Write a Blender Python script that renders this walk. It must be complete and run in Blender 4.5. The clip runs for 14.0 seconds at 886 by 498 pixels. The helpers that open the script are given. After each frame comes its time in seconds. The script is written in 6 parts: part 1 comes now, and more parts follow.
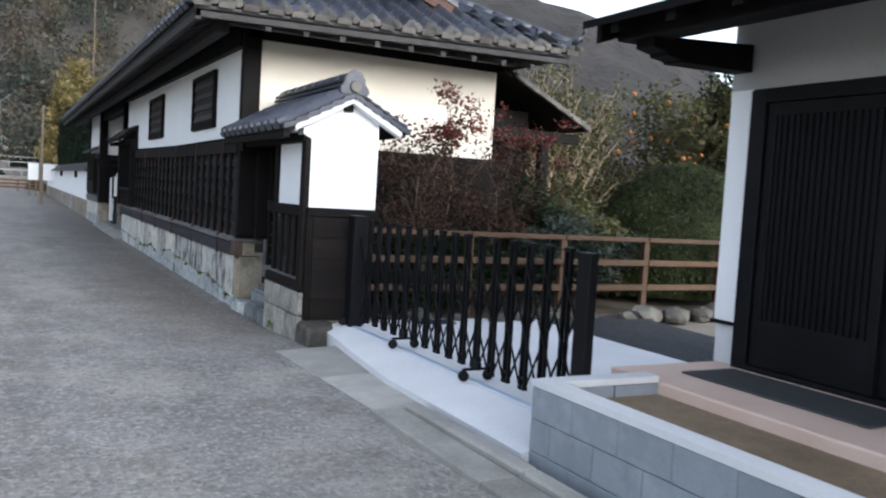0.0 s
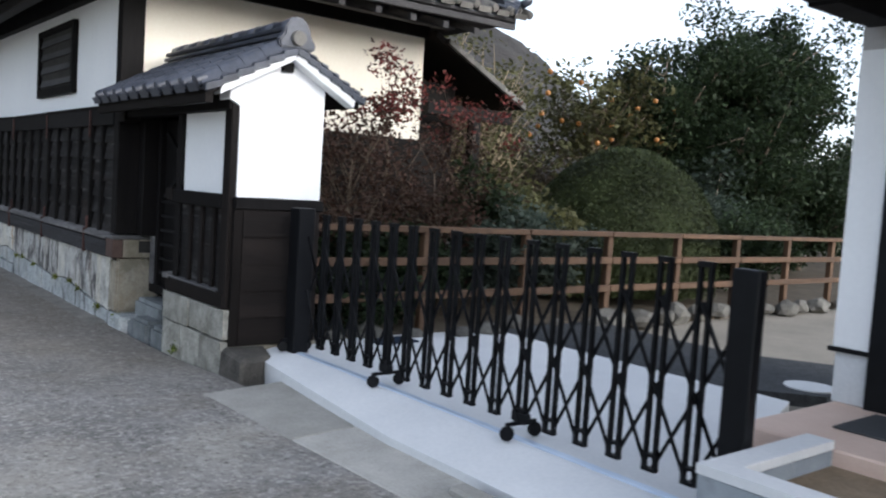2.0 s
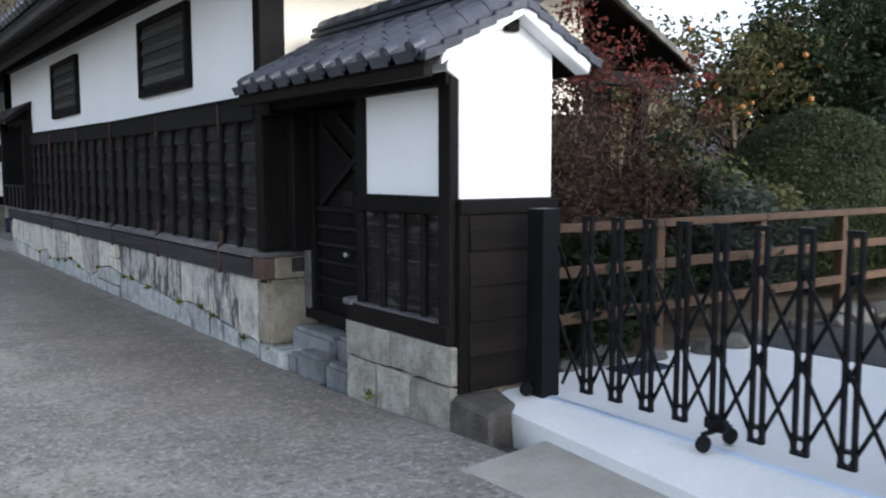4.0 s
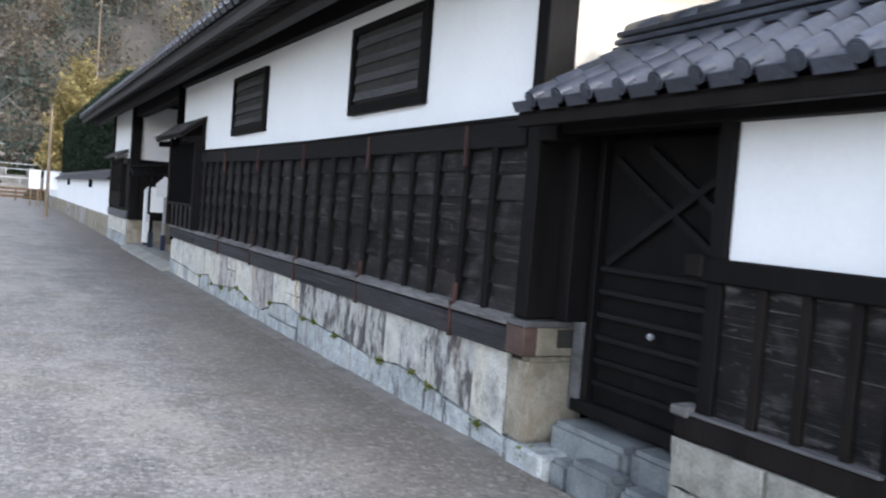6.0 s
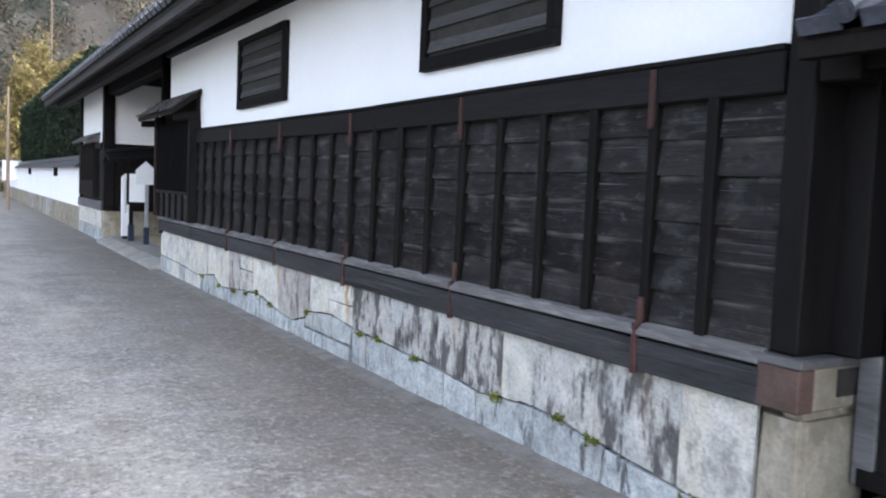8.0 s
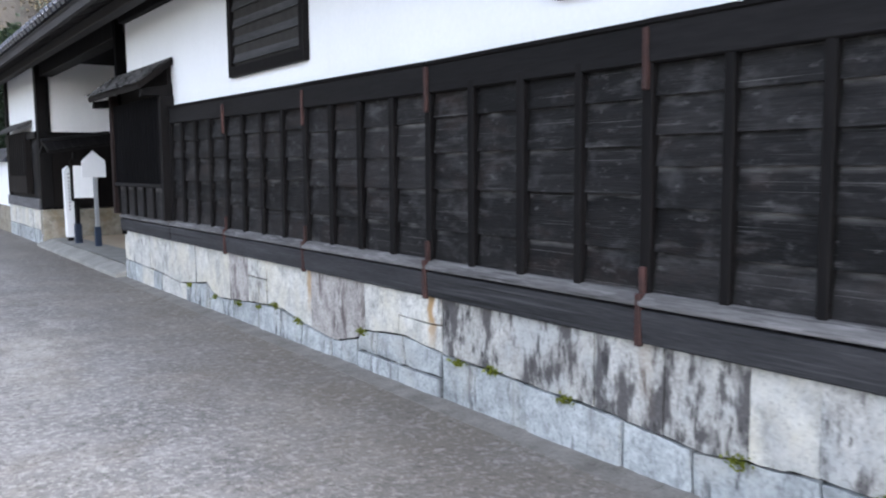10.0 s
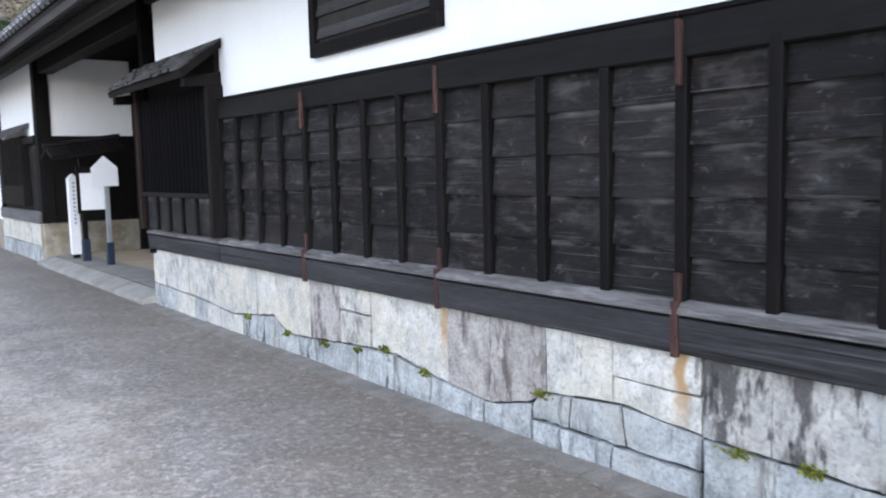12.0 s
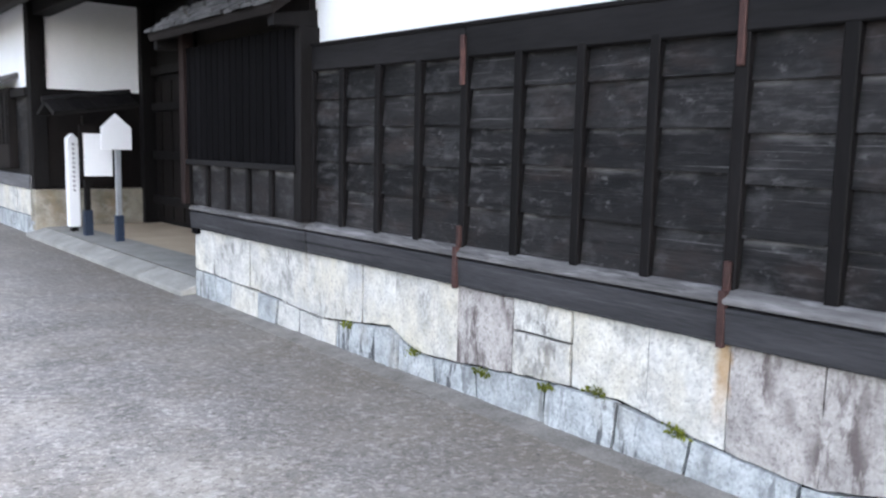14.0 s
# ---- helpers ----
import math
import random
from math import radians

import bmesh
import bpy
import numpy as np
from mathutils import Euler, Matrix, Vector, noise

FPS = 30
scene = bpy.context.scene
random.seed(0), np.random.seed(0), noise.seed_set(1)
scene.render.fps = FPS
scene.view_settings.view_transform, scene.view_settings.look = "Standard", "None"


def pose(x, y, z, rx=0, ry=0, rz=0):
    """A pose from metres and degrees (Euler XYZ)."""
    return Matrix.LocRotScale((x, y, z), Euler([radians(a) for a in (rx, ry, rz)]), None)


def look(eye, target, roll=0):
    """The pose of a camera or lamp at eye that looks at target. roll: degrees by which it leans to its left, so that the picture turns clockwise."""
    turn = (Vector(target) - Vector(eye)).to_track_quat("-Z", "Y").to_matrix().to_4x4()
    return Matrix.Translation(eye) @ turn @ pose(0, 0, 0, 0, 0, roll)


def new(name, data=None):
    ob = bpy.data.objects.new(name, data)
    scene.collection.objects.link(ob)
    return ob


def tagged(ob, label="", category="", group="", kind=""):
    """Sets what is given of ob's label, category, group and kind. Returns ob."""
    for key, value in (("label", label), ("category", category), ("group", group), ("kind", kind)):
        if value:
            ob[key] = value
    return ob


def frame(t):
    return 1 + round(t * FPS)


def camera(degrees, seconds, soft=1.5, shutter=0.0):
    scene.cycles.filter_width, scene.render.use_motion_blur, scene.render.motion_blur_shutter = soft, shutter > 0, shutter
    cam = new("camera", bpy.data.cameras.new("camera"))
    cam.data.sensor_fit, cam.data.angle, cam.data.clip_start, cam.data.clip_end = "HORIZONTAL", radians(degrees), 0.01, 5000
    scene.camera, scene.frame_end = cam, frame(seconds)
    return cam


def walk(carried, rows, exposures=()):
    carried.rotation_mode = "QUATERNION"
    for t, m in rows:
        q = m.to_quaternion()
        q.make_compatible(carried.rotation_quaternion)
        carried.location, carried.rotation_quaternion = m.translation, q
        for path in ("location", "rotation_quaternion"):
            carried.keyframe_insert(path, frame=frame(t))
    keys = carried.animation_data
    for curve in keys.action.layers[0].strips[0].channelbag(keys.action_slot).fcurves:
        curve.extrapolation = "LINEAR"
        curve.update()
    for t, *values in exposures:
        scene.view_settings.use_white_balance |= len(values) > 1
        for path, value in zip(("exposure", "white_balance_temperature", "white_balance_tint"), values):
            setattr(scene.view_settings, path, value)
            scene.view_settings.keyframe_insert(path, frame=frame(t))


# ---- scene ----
cam = camera(56.2, 14.0, soft=2.1, shutter=0.35)
METRES, EYE, TILT, LEAN, TURN = 15.3, 1.5, 0.0, 0.0, -27.8
ROWS = [
    (0.0, 0.0, 0.0, 0.0, 0.22, -3.67, -3.37),
    (0.5, -0.0155, 0.0348, 0.0009, 1.09, -3.29, -5.46),
    (1.0, -0.0307, 0.0666, -0.0005, -3.29, -8.17, -2.17),
    (1.5, -0.0482, 0.0952, -0.001, -7.51, -2.51, -3.76),
    (2.0, -0.0702, 0.1251, -0.0029, -11.04, -4.05, -3.68),
    (2.5, -0.0908, 0.1547, -0.0025, -6.5, -5.25, -3.29),
    (5.0, -0.1791, 0.3015, -0.0026, -9.74, -5.14, 1.58),
    (5.5, -0.1968, 0.3322, -0.0044, -4.69, -1.96, -5.72),
    (6.0, -0.2155, 0.3606, -0.0039, -0.26, -2.57, -4.38),
    (6.5, -0.2332, 0.3923, -0.0041, 1.65, -1.37, -8.07),
    (7.0, -0.2501, 0.4223, -0.0037, -0.42, -3.96, -3.44),
    (9.5, -0.3395, 0.5809, -0.0048, -5.25, -3.99, -1.49),
    (10.0, -0.3577, 0.6109, -0.0045, -7.45, -5.75, 0.58),
    (10.5, -0.3752, 0.6439, -0.0045, -4.8, -3.48, -0.33),
    (11.0, -0.3925, 0.6734, -0.0039, -5.87, -4.19, 0.56),
    (11.5, -0.4078, 0.7073, -0.0041, -4.35, -3.43, -1.39),
    (12.0, -0.4245, 0.7368, -0.004, -8.72, -5.59, 1.45),
    (12.5, -0.441, 0.7714, -0.0041, -10.87, -4.74, 0.99),
    (13.0, -0.4617, 0.8009, -0.0054, -12.31, -5.11, -2.22),
    (13.5, -0.4821, 0.833, -0.0047, -8.19, -4.42, -1.69),
    (14.0, -0.5033, 0.861, -0.0058, -11.35, -7.06, -1.09),
]
walk(cam, [(t, pose(0, 0, EYE, TILT, LEAN, TURN) @ pose(METRES * x, METRES * y, METRES * z, 90 + pitch, roll, yaw)) for t, x, y, z, yaw, pitch, roll in ROWS],
     [(0.0, 1.55, 5850, 10), (1.5, 1.53, 5880, 10), (2.0, 1.40, 5930, 10), (2.5, 1.45, 5930, 10), (5.0, 1.68, 5920, 11), (5.5, 1.85, 5950, 11), (6.0, 2.16, 5920, 12), (6.5, 2.38, 5840, 13), (7.0, 2.42, 5880, 13), (9.5, 2.38, 5860, 14), (10.0, 2.52, 5930, 14), (10.5, 2.2, 5750, 14),
      (11.0, 2.28, 5830, 14), (11.5, 2.33, 5830, 14), (12.0, 2.72, 6000, 14), (12.5, 2.6, 6030, 14), (13.0, 2.72, 6050, 14), (13.5, 2.55, 6020, 14), (14.0, 2.9, 6060, 14)])

# ---- world, sun ----
world = bpy.data.worlds.new("sky")
scene.world = world
world.use_nodes = True
wn = world.node_tree
sky = wn.nodes.new("ShaderNodeTexSky")
sky.sky_type = "NISHITA"
sky.sun_disc = False
sky.sun_elevation = radians(24)
sky.sun_rotation = radians(165)
sky.dust_density = 1.5
sky.air_density = 1.0
haze = wn.nodes.new("ShaderNodeHueSaturation")
haze.inputs["Saturation"].default_value = 0.38
wn.links.new(sky.outputs[0], haze.inputs["Color"])
wn.links.new(haze.outputs[0], wn.nodes["Background"].inputs[0])
wn.nodes["Background"].inputs[1].default_value = 0.15
sun_data = bpy.data.lights.new("sun", "SUN")
sun_data.energy, sun_data.angle, sun_data.color = 0.9, radians(35), (1.0, 0.90, 0.76)
sun = new("sun", sun_data)
sun.matrix_world = look((0, 0, 30), (0 - 0.26 * 30, 0.97 * 30, 30 - 9))

# ---- mesh helpers ----


class Geo:
    """Collects vertices and faces for one mesh."""

    def __init__(self):
        self.v, self.f = [], []

    def add(self, verts, faces):
        n = len(self.v)
        self.v.extend(tuple(p) for p in verts)
        self.f.extend(tuple(i + n for i in f) for f in faces)
        return self

    def box(self, x0, x1, y0, y1, z0, z1):
        return self.add([(x0, y0, z0), (x1, y0, z0), (x1, y1, z0), (x0, y1, z0), (x0, y0, z1), (x1, y0, z1), (x1, y1, z1), (x0, y1, z1)],
                        [(3, 2, 1, 0), (4, 5, 6, 7), (0, 1, 5, 4), (1, 2, 6, 5), (2, 3, 7, 6), (3, 0, 4, 7)])

    def hexa(self, bottom, top):
        """A solid from four corners below and four above, counter-clockwise."""
        return self.add(list(bottom) + list(top), [(3, 2, 1, 0), (4, 5, 6, 7), (0, 1, 5, 4), (1, 2, 6, 5), (2, 3, 7, 6), (3, 0, 4, 7)])

    def prism(self, outline, axis, a, b):
        """An outline in two coordinates pushed along axis from a to b."""
        n = len(outline)
        put = {"x": lambda p, q, s: (s, p, q), "y": lambda p, q, s: (p, s, q), "z": lambda p, q, s: (p, q, s)}[axis]
        verts = [put(p, q, a) for p, q in outline] + [put(p, q, b) for p, q in outline]
        faces = [tuple(range(n)), tuple(range(2 * n - 1, n - 1, -1))]
        faces += [(i, n + i, n + (i + 1) % n, (i + 1) % n) for i in range(n)]
        return self.add(verts, faces)

    def tube(self, points, radii, sides=8, caps=True):
        """A tapered tube through points."""
        rings = []
        for i, p in enumerate(points):
            p = Vector(p)
            d = (Vector(points[min(i + 1, len(points) - 1)]) - Vector(points[max(i - 1, 0)])).normalized()
            u = d.orthogonal().normalized() if abs(d.z) > 0.95 else d.cross(Vector((0, 0, 1))).normalized()
            w = d.cross(u)
            rings.append([p + radii[i] * (math.cos(k * math.tau / sides) * u + math.sin(k * math.tau / sides) * w) for k in range(sides)])
        verts = [q for r in rings for q in r]
        faces = []
        for i in range(len(rings) - 1):
            for k in range(sides):
                a, b = i * sides + k, i * sides + (k + 1) % sides
                faces.append((a, b, b + sides, a + sides))
        if caps:
            faces += [tuple(range(sides - 1, -1, -1)), tuple(range(len(verts) - sides, len(verts)))]
        return self.add(verts, faces)

    def bar(self, p, q, w, d, side=(1, 0, 0)):
        """A square bar from p to q, w wide across and d deep along side."""
        p, q, s = Vector(p), Vector(q), Vector(side).normalized()
        a = (q - p).normalized()
        c = a.cross(s).normalized() * w / 2
        s = s * d / 2
        return self.hexa([p - c - s, p + c - s, p + c + s, p - c + s], [q - c - s, q + c - s, q + c + s, q - c + s])

    def mesh(self, name, bevel=0.0, smooth=False, segments=1):
        me = bpy.data.meshes.new(name)
        me.from_pydata(self.v, [], self.f)
        me.validate()
        bm = bmesh.new()
        bm.from_mesh(me)
        bmesh.ops.recalc_face_normals(bm, faces=bm.faces)
        if bevel:
            sharp = [e for e in bm.edges if len(e.link_faces) == 2 and e.calc_face_angle(0) > 0.5]
            bmesh.ops.bevel(bm, geom=sharp, offset=bevel, segments=segments, affect="EDGES", clamp_overlap=True)
        for f in bm.faces:
            f.smooth = smooth
        bm.to_mesh(me)
        bm.free()
        return me


ROOTS = {}


def thing(name, base, label, category, group="", kind=""):
    """A top-level Empty at its base."""
    ob = new(name)
    ob.empty_display_size = 0.1
    ob.location = base
    ROOTS[ob] = Matrix.Translation(base)
    return tagged(ob, label, category, group, kind)


def under(ob, parent):
    ob.parent = parent
    ob.matrix_parent_inverse = ROOTS.get(parent, Matrix.Identity(4)).inverted()
    return ob


def part(name, geo, material, parent, label="", bevel=0.0, smooth=False, segments=1):
    """One mesh object under a thing or a part; built in world coordinates."""
    me = geo if isinstance(geo, bpy.types.Mesh) else geo.mesh(name, bevel, smooth, segments)
    if not me.materials:
        me.materials.append(material)
    ob = under(new(name, me), parent)
    return tagged(ob, label)


def piece(name, me, parent, m):
    ob = under(new(name, me), parent)
    ob.matrix_basis = m
    return ob


def solid(name, geo, material, label, category="", kind="", group="", bevel=0.0, smooth=False):
    me = geo if isinstance(geo, bpy.types.Mesh) else geo.mesh(name, bevel, smooth)
    me.materials.append(material)
    return tagged(new(name, me), label, category, group, kind)


# ---- materials ----


def material(name, dark, light, scale=3.0, fine=60.0, rough=0.8, bump=0.3, metal=0.0, stretch=(1, 1, 1), vary=0.15, spread=(0.3, 0.7), distance=0.01, spec=0.3, coord="Object"):
    """Two colours mixed by noise at two scales, with relief and a change from piece to piece."""
    m = bpy.data.materials.new(name)
    m.use_nodes = True
    nt = m.node_tree
    n, l = nt.nodes, nt.links
    b = n["Principled BSDF"]
    b.inputs["Metallic"].default_value = metal
    b.inputs["Specular IOR Level"].default_value = spec
    tc = n.new("ShaderNodeTexCoord")
    mp = n.new("ShaderNodeMapping")
    mp.inputs["Scale"].default_value = stretch
    l.new(tc.outputs[coord], mp.inputs[0])
    info = n.new("ShaderNodeObjectInfo")
    off = n.new("ShaderNodeVectorMath")
    off.operation = "ADD"
    sc = n.new("ShaderNodeMath")
    sc.operation = "MULTIPLY"
    sc.inputs[1].default_value = 37.0
    l.new(info.outputs["Random"], sc.inputs[0])
    l.new(mp.outputs[0], off.inputs[0])
    l.new(sc.outputs[0], off.inputs[1])
    big = n.new("ShaderNodeTexNoise")
    big.inputs["Scale"].default_value = scale
    big.inputs["Detail"].default_value = 5
    big.inputs["Roughness"].default_value = 0.6
    small = n.new("ShaderNodeTexNoise")
    small.inputs["Scale"].default_value = fine
    small.inputs["Detail"].default_value = 4
    l.new(off.outputs[0], big.inputs[0])
    l.new(off.outputs[0], small.inputs[0])
    mixf = n.new("ShaderNodeMix")
    mixf.inputs[0].default_value = 0.35
    l.new(big.outputs[0], mixf.inputs[2])
    l.new(small.outputs[0], mixf.inputs[3])
    ramp = n.new("ShaderNodeValToRGB")
    ramp.color_ramp.elements[0].position, ramp.color_ramp.elements[1].position = spread
    ramp.color_ramp.elements[0].color = (*dark, 1)
    ramp.color_ramp.elements[1].color = (*light, 1)
    l.new(mixf.outputs[0], ramp.inputs[0])
    hsv = n.new("ShaderNodeHueSaturation")
    mr = n.new("ShaderNodeMapRange")
    mr.inputs[3].default_value, mr.inputs[4].default_value = 1 - vary, 1 + vary
    l.new(info.outputs["Random"], mr.inputs[0])
    l.new(mr.outputs[0], hsv.inputs["Value"])
    l.new(ramp.outputs[0], hsv.inputs["Color"])
    l.new(hsv.outputs[0], b.inputs["Base Color"])
    rr = n.new("ShaderNodeMapRange")
    rr.inputs[3].default_value, rr.inputs[4].default_value = max(0.05, rough - 0.12), min(1, rough + 0.12)
    l.new(big.outputs[0], rr.inputs[0])
    l.new(rr.outputs[0], b.inputs["Roughness"])
    bp = n.new("ShaderNodeBump")
    bp.inputs["Strength"].default_value = bump
    bp.inputs["Distance"].default_value = distance
    l.new(mixf.outputs[0], bp.inputs["Height"])
    l.new(bp.outputs[0], b.inputs["Normal"])
    return m


def last_color(m):
    """The link that feeds the base colour, to lay stains over it."""
    return m.node_tree.nodes["Principled BSDF"].inputs["Base Color"].links[0].from_socket


def stain(m, color, stretch, scale, lo, hi, amount=1.0, seed=0.0, region=None):
    """Stains with a shape of their own laid over a material."""
    nt = m.node_tree
    n, l = nt.nodes, nt.links
    src = last_color(m)
    tc = n.new("ShaderNodeTexCoord")
    mp = n.new("ShaderNodeMapping")
    mp.inputs["Scale"].default_value = stretch
    mp.inputs["Location"].default_value = (seed, seed * 2.3, seed * 0.7)
    l.new(tc.outputs["Object"], mp.inputs[0])
    nz = n.new("ShaderNodeTexNoise")
    nz.inputs["Scale"].default_value = scale
    nz.inputs["Detail"].default_value = 6
    nz.inputs["Roughness"].default_value = 0.65
    l.new(mp.outputs[0], nz.inputs[0])
    mr = n.new("ShaderNodeMapRange")
    mr.inputs[1].default_value, mr.inputs[2].default_value = lo, hi
    mr.inputs[3].default_value, mr.inputs[4].default_value = 0.0, amount
    l.new(nz.outputs[0], mr.inputs[0])
    mask = mr.outputs[0]
    if region:
        rz = n.new("ShaderNodeTexNoise")
        rz.inputs["Scale"].default_value = region[0]
        rz.inputs["Detail"].default_value = 3
        l.new(mp.outputs[0], rz.inputs[0])
        rm = n.new("ShaderNodeMapRange")
        rm.inputs[1].default_value, rm.inputs[2].default_value = region[1], region[2]
        l.new(rz.outputs[0], rm.inputs[0])
        mul = n.new("ShaderNodeMath")
        mul.operation = "MULTIPLY"
        l.new(mask, mul.inputs[0])
        l.new(rm.outputs[0], mul.inputs[1])
        mask = mul.outputs[0]
    mx = n.new("ShaderNodeMix")
    mx.data_type = "RGBA"
    l.new(mask, mx.inputs[0])
    l.new(src, mx.inputs[6])
    mx.inputs[7].default_value = (*color, 1)
    l.new(mx.outputs[2], n["Principled BSDF"].inputs["Base Color"])
    return m




def rust(m):
    """Rust runs below the iron straps, which stand 1.875 m apart."""
    nt = m.node_tree
    n, l = nt.nodes, nt.links
    src = last_color(m)
    tc = n.new("ShaderNodeTexCoord")
    sep = n.new("ShaderNodeSeparateXYZ")
    l.new(tc.outputs["Object"], sep.inputs[0])
    nz = n.new("ShaderNodeTexNoise")
    nz.inputs["Scale"].default_value = 9.0
    l.new(tc.outputs["Object"], nz.inputs[0])

    def calc(op, a, b):
        k = n.new("ShaderNodeMath")
        k.operation = op
        for i, v in enumerate((a, b)):
            if isinstance(v, (int, float)):
                k.inputs[i].default_value = v
            else:
                l.new(v, k.inputs[i])
        return k.outputs[0]

    wob = calc("MULTIPLY", calc("SUBTRACT", nz.outputs[0], 0.5), 0.09)
    off = calc("ABSOLUTE", calc("SUBTRACT", calc("MODULO", calc("ADD", calc("SUBTRACT", sep.outputs[1], 10.7225 - 18.75), wob), 1.875), 0.9375), 0.0)
    mr = n.new("ShaderNodeMapRange")
    mr.inputs[1].default_value, mr.inputs[2].default_value = 0.022, 0.055
    mr.inputs[3].default_value, mr.inputs[4].default_value = 0.9, 0.0
    l.new(off, mr.inputs[0])
    fade = n.new("ShaderNodeMapRange")
    fade.inputs[1].default_value, fade.inputs[2].default_value = 0.12, 0.40
    l.new(sep.outputs[2], fade.inputs[0])
    mx = n.new("ShaderNodeMix")
    mx.data_type = "RGBA"
    reach = n.new("ShaderNodeMapRange")
    reach.inputs[1].default_value, reach.inputs[2].default_value = 2.7, 0.9
    reach.inputs[3].default_value, reach.inputs[4].default_value = 0.08, 1.0
    l.new(calc("ABSOLUTE", calc("SUBTRACT", sep.outputs[1], 16.1), 0.0), reach.inputs[0])
    l.new(calc("MULTIPLY", calc("MULTIPLY", mr.outputs[0], fade.outputs[0]), reach.outputs[0]), mx.inputs[0])
    l.new(src, mx.inputs[6])
    mx.inputs[7].default_value = (0.36, 0.22, 0.09, 1)
    l.new(mx.outputs[2], n["Principled BSDF"].inputs["Base Color"])
    return m


ASPHALT = material("asphalt", (0.14, 0.136, 0.13), (0.30, 0.29, 0.28), 1.1, 60, 0.85, 0.9, distance=0.02, spread=(0.36, 0.66))
stain(ASPHALT, (0.44, 0.42, 0.39), (1, 1, 1), 30.0, 0.54, 0.63, 0.7, 9.0)
stain(ASPHALT, (0.37, 0.345, 0.30), (1, 1, 1), 0.9, 0.48, 0.66, 0.5, 21.0)
stain(ASPHALT, (0.145, 0.125, 0.10), (1, 1, 1), 1.7, 0.50, 0.66, 0.45, 33.0)
stain(ASPHALT, (0.05, 0.047, 0.044), (1, 1, 1), 24.0, 0.55, 0.68, 0.75, 5.0)
stain(ASPHALT, (0.30, 0.29, 0.275), (1, 1, 1), 5.0, 0.52, 0.72, 0.5)
stain(ASPHALT, (0.07, 0.066, 0.06), (1, 0.15, 1), 1.1, 0.55, 0.75, 0.5, 4.0)


def dirt_band(m, color, x0, x1, y0, y1):
    """Washed dirt along the gutter, broken up by noise."""
    nt = m.node_tree
    n, l = nt.nodes, nt.links
    src = last_color(m)
    tc = n.new("ShaderNodeTexCoord")
    sep = n.new("ShaderNodeSeparateXYZ")
    l.new(tc.outputs["Object"], sep.inputs[0])
    nz = n.new("ShaderNodeTexNoise")
    nz.inputs["Scale"].default_value = 1.4
    nz.inputs["Detail"].default_value = 6
    l.new(tc.outputs["Object"], nz.inputs[0])
    masks = [nz.outputs[0]]
    for axis, lo, hi in ((0, x0, x1), (1, y0, y1)):
        mr = n.new("ShaderNodeMapRange")
        mr.inputs[1].default_value, mr.inputs[2].default_value = lo, hi
        l.new(sep.outputs[axis], mr.inputs[0])
        masks.append(mr.outputs[0])
    out = masks[0]
    for k in masks[1:]:
        mul = n.new("ShaderNodeMath")
        mul.operation = "MULTIPLY"
        l.new(out, mul.inputs[0])
        l.new(k, mul.inputs[1])
        out = mul.outputs[0]
    mx = n.new("ShaderNodeMix")
    mx.data_type = "RGBA"
    l.new(out, mx.inputs[0])
    l.new(src, mx.inputs[6])
    mx.inputs[7].default_value = (*color, 1)
    l.new(mx.outputs[2], n["Principled BSDF"].inputs["Base Color"])


dirt_band(ASPHALT, (0.15, 0.13, 0.105), 1.0, 2.2, 8.0, 11.0)
dirt_band(ASPHALT, (0.15, 0.13, 0.104), 0.8, 2.5, 6.0, 12.0)
stain(ASPHALT, (0.44, 0.41, 0.36), (1, 1, 1), 26.0, 0.55, 0.64, 0.4, 14.0)
stain(ASPHALT, (0.06, 0.054, 0.046), (1, 1, 1), 20.0, 0.57, 0.66, 0.5, 17.0)
stain(ASPHALT, (0.42, 0.405, 0.38), (1, 1, 1), 15.0, 0.55, 0.64, 0.4, 41.0)
stain(ASPHALT, (0.08, 0.075, 0.068), (1, 1, 1), 13.0, 0.56, 0.66, 0.4, 47.0)
CONCRETE = material("concrete", (0.52, 0.53, 0.54), (0.66, 0.66, 0.66), 1.2, 40, 0.8, 0.15)
SLAB = material("kerb_slab", (0.26, 0.25, 0.225), (0.47, 0.455, 0.42), 2.6, 60, 0.88, 0.5, vary=0.35)
stain(SLAB, (0.20, 0.205, 0.16), (1, 1, 1), 1.7, 0.55, 0.75, 0.5, 8.0)
GUTTER = material("worn_gutter_concrete", (0.16, 0.155, 0.14), (0.34, 0.33, 0.30), 3.0, 50, 0.9, 0.7, vary=0.12)
SIDESTONE = material("grey_dressed_stone", (0.17, 0.165, 0.145), (0.40, 0.39, 0.345), 7.0, 50, 0.9, 0.9, vary=0.2, distance=0.02, spread=(0.34, 0.64))
stain(SIDESTONE, (0.12, 0.11, 0.085), (1, 1.4, 0.8), 3.0, 0.5, 0.64, 0.6, 3.0)
STEPSTONE = material("blue_grey_step_stone", (0.08, 0.09, 0.094), (0.25, 0.268, 0.272), 5.0, 50, 0.9, 1.0, vary=0.15, distance=0.02)
BLOCK = material("grey_block", (0.20, 0.225, 0.25), (0.29, 0.315, 0.34), 2.5, 80, 0.85, 0.3, vary=0.08)
stain(BLOCK, (0.36, 0.385, 0.41), (1, 1, 1), 3.2, 0.52, 0.68, 0.5, 3.0)
stain(BLOCK, (0.15, 0.165, 0.18), (1, 1, 1), 7.0, 0.55, 0.68, 0.4, 8.0)
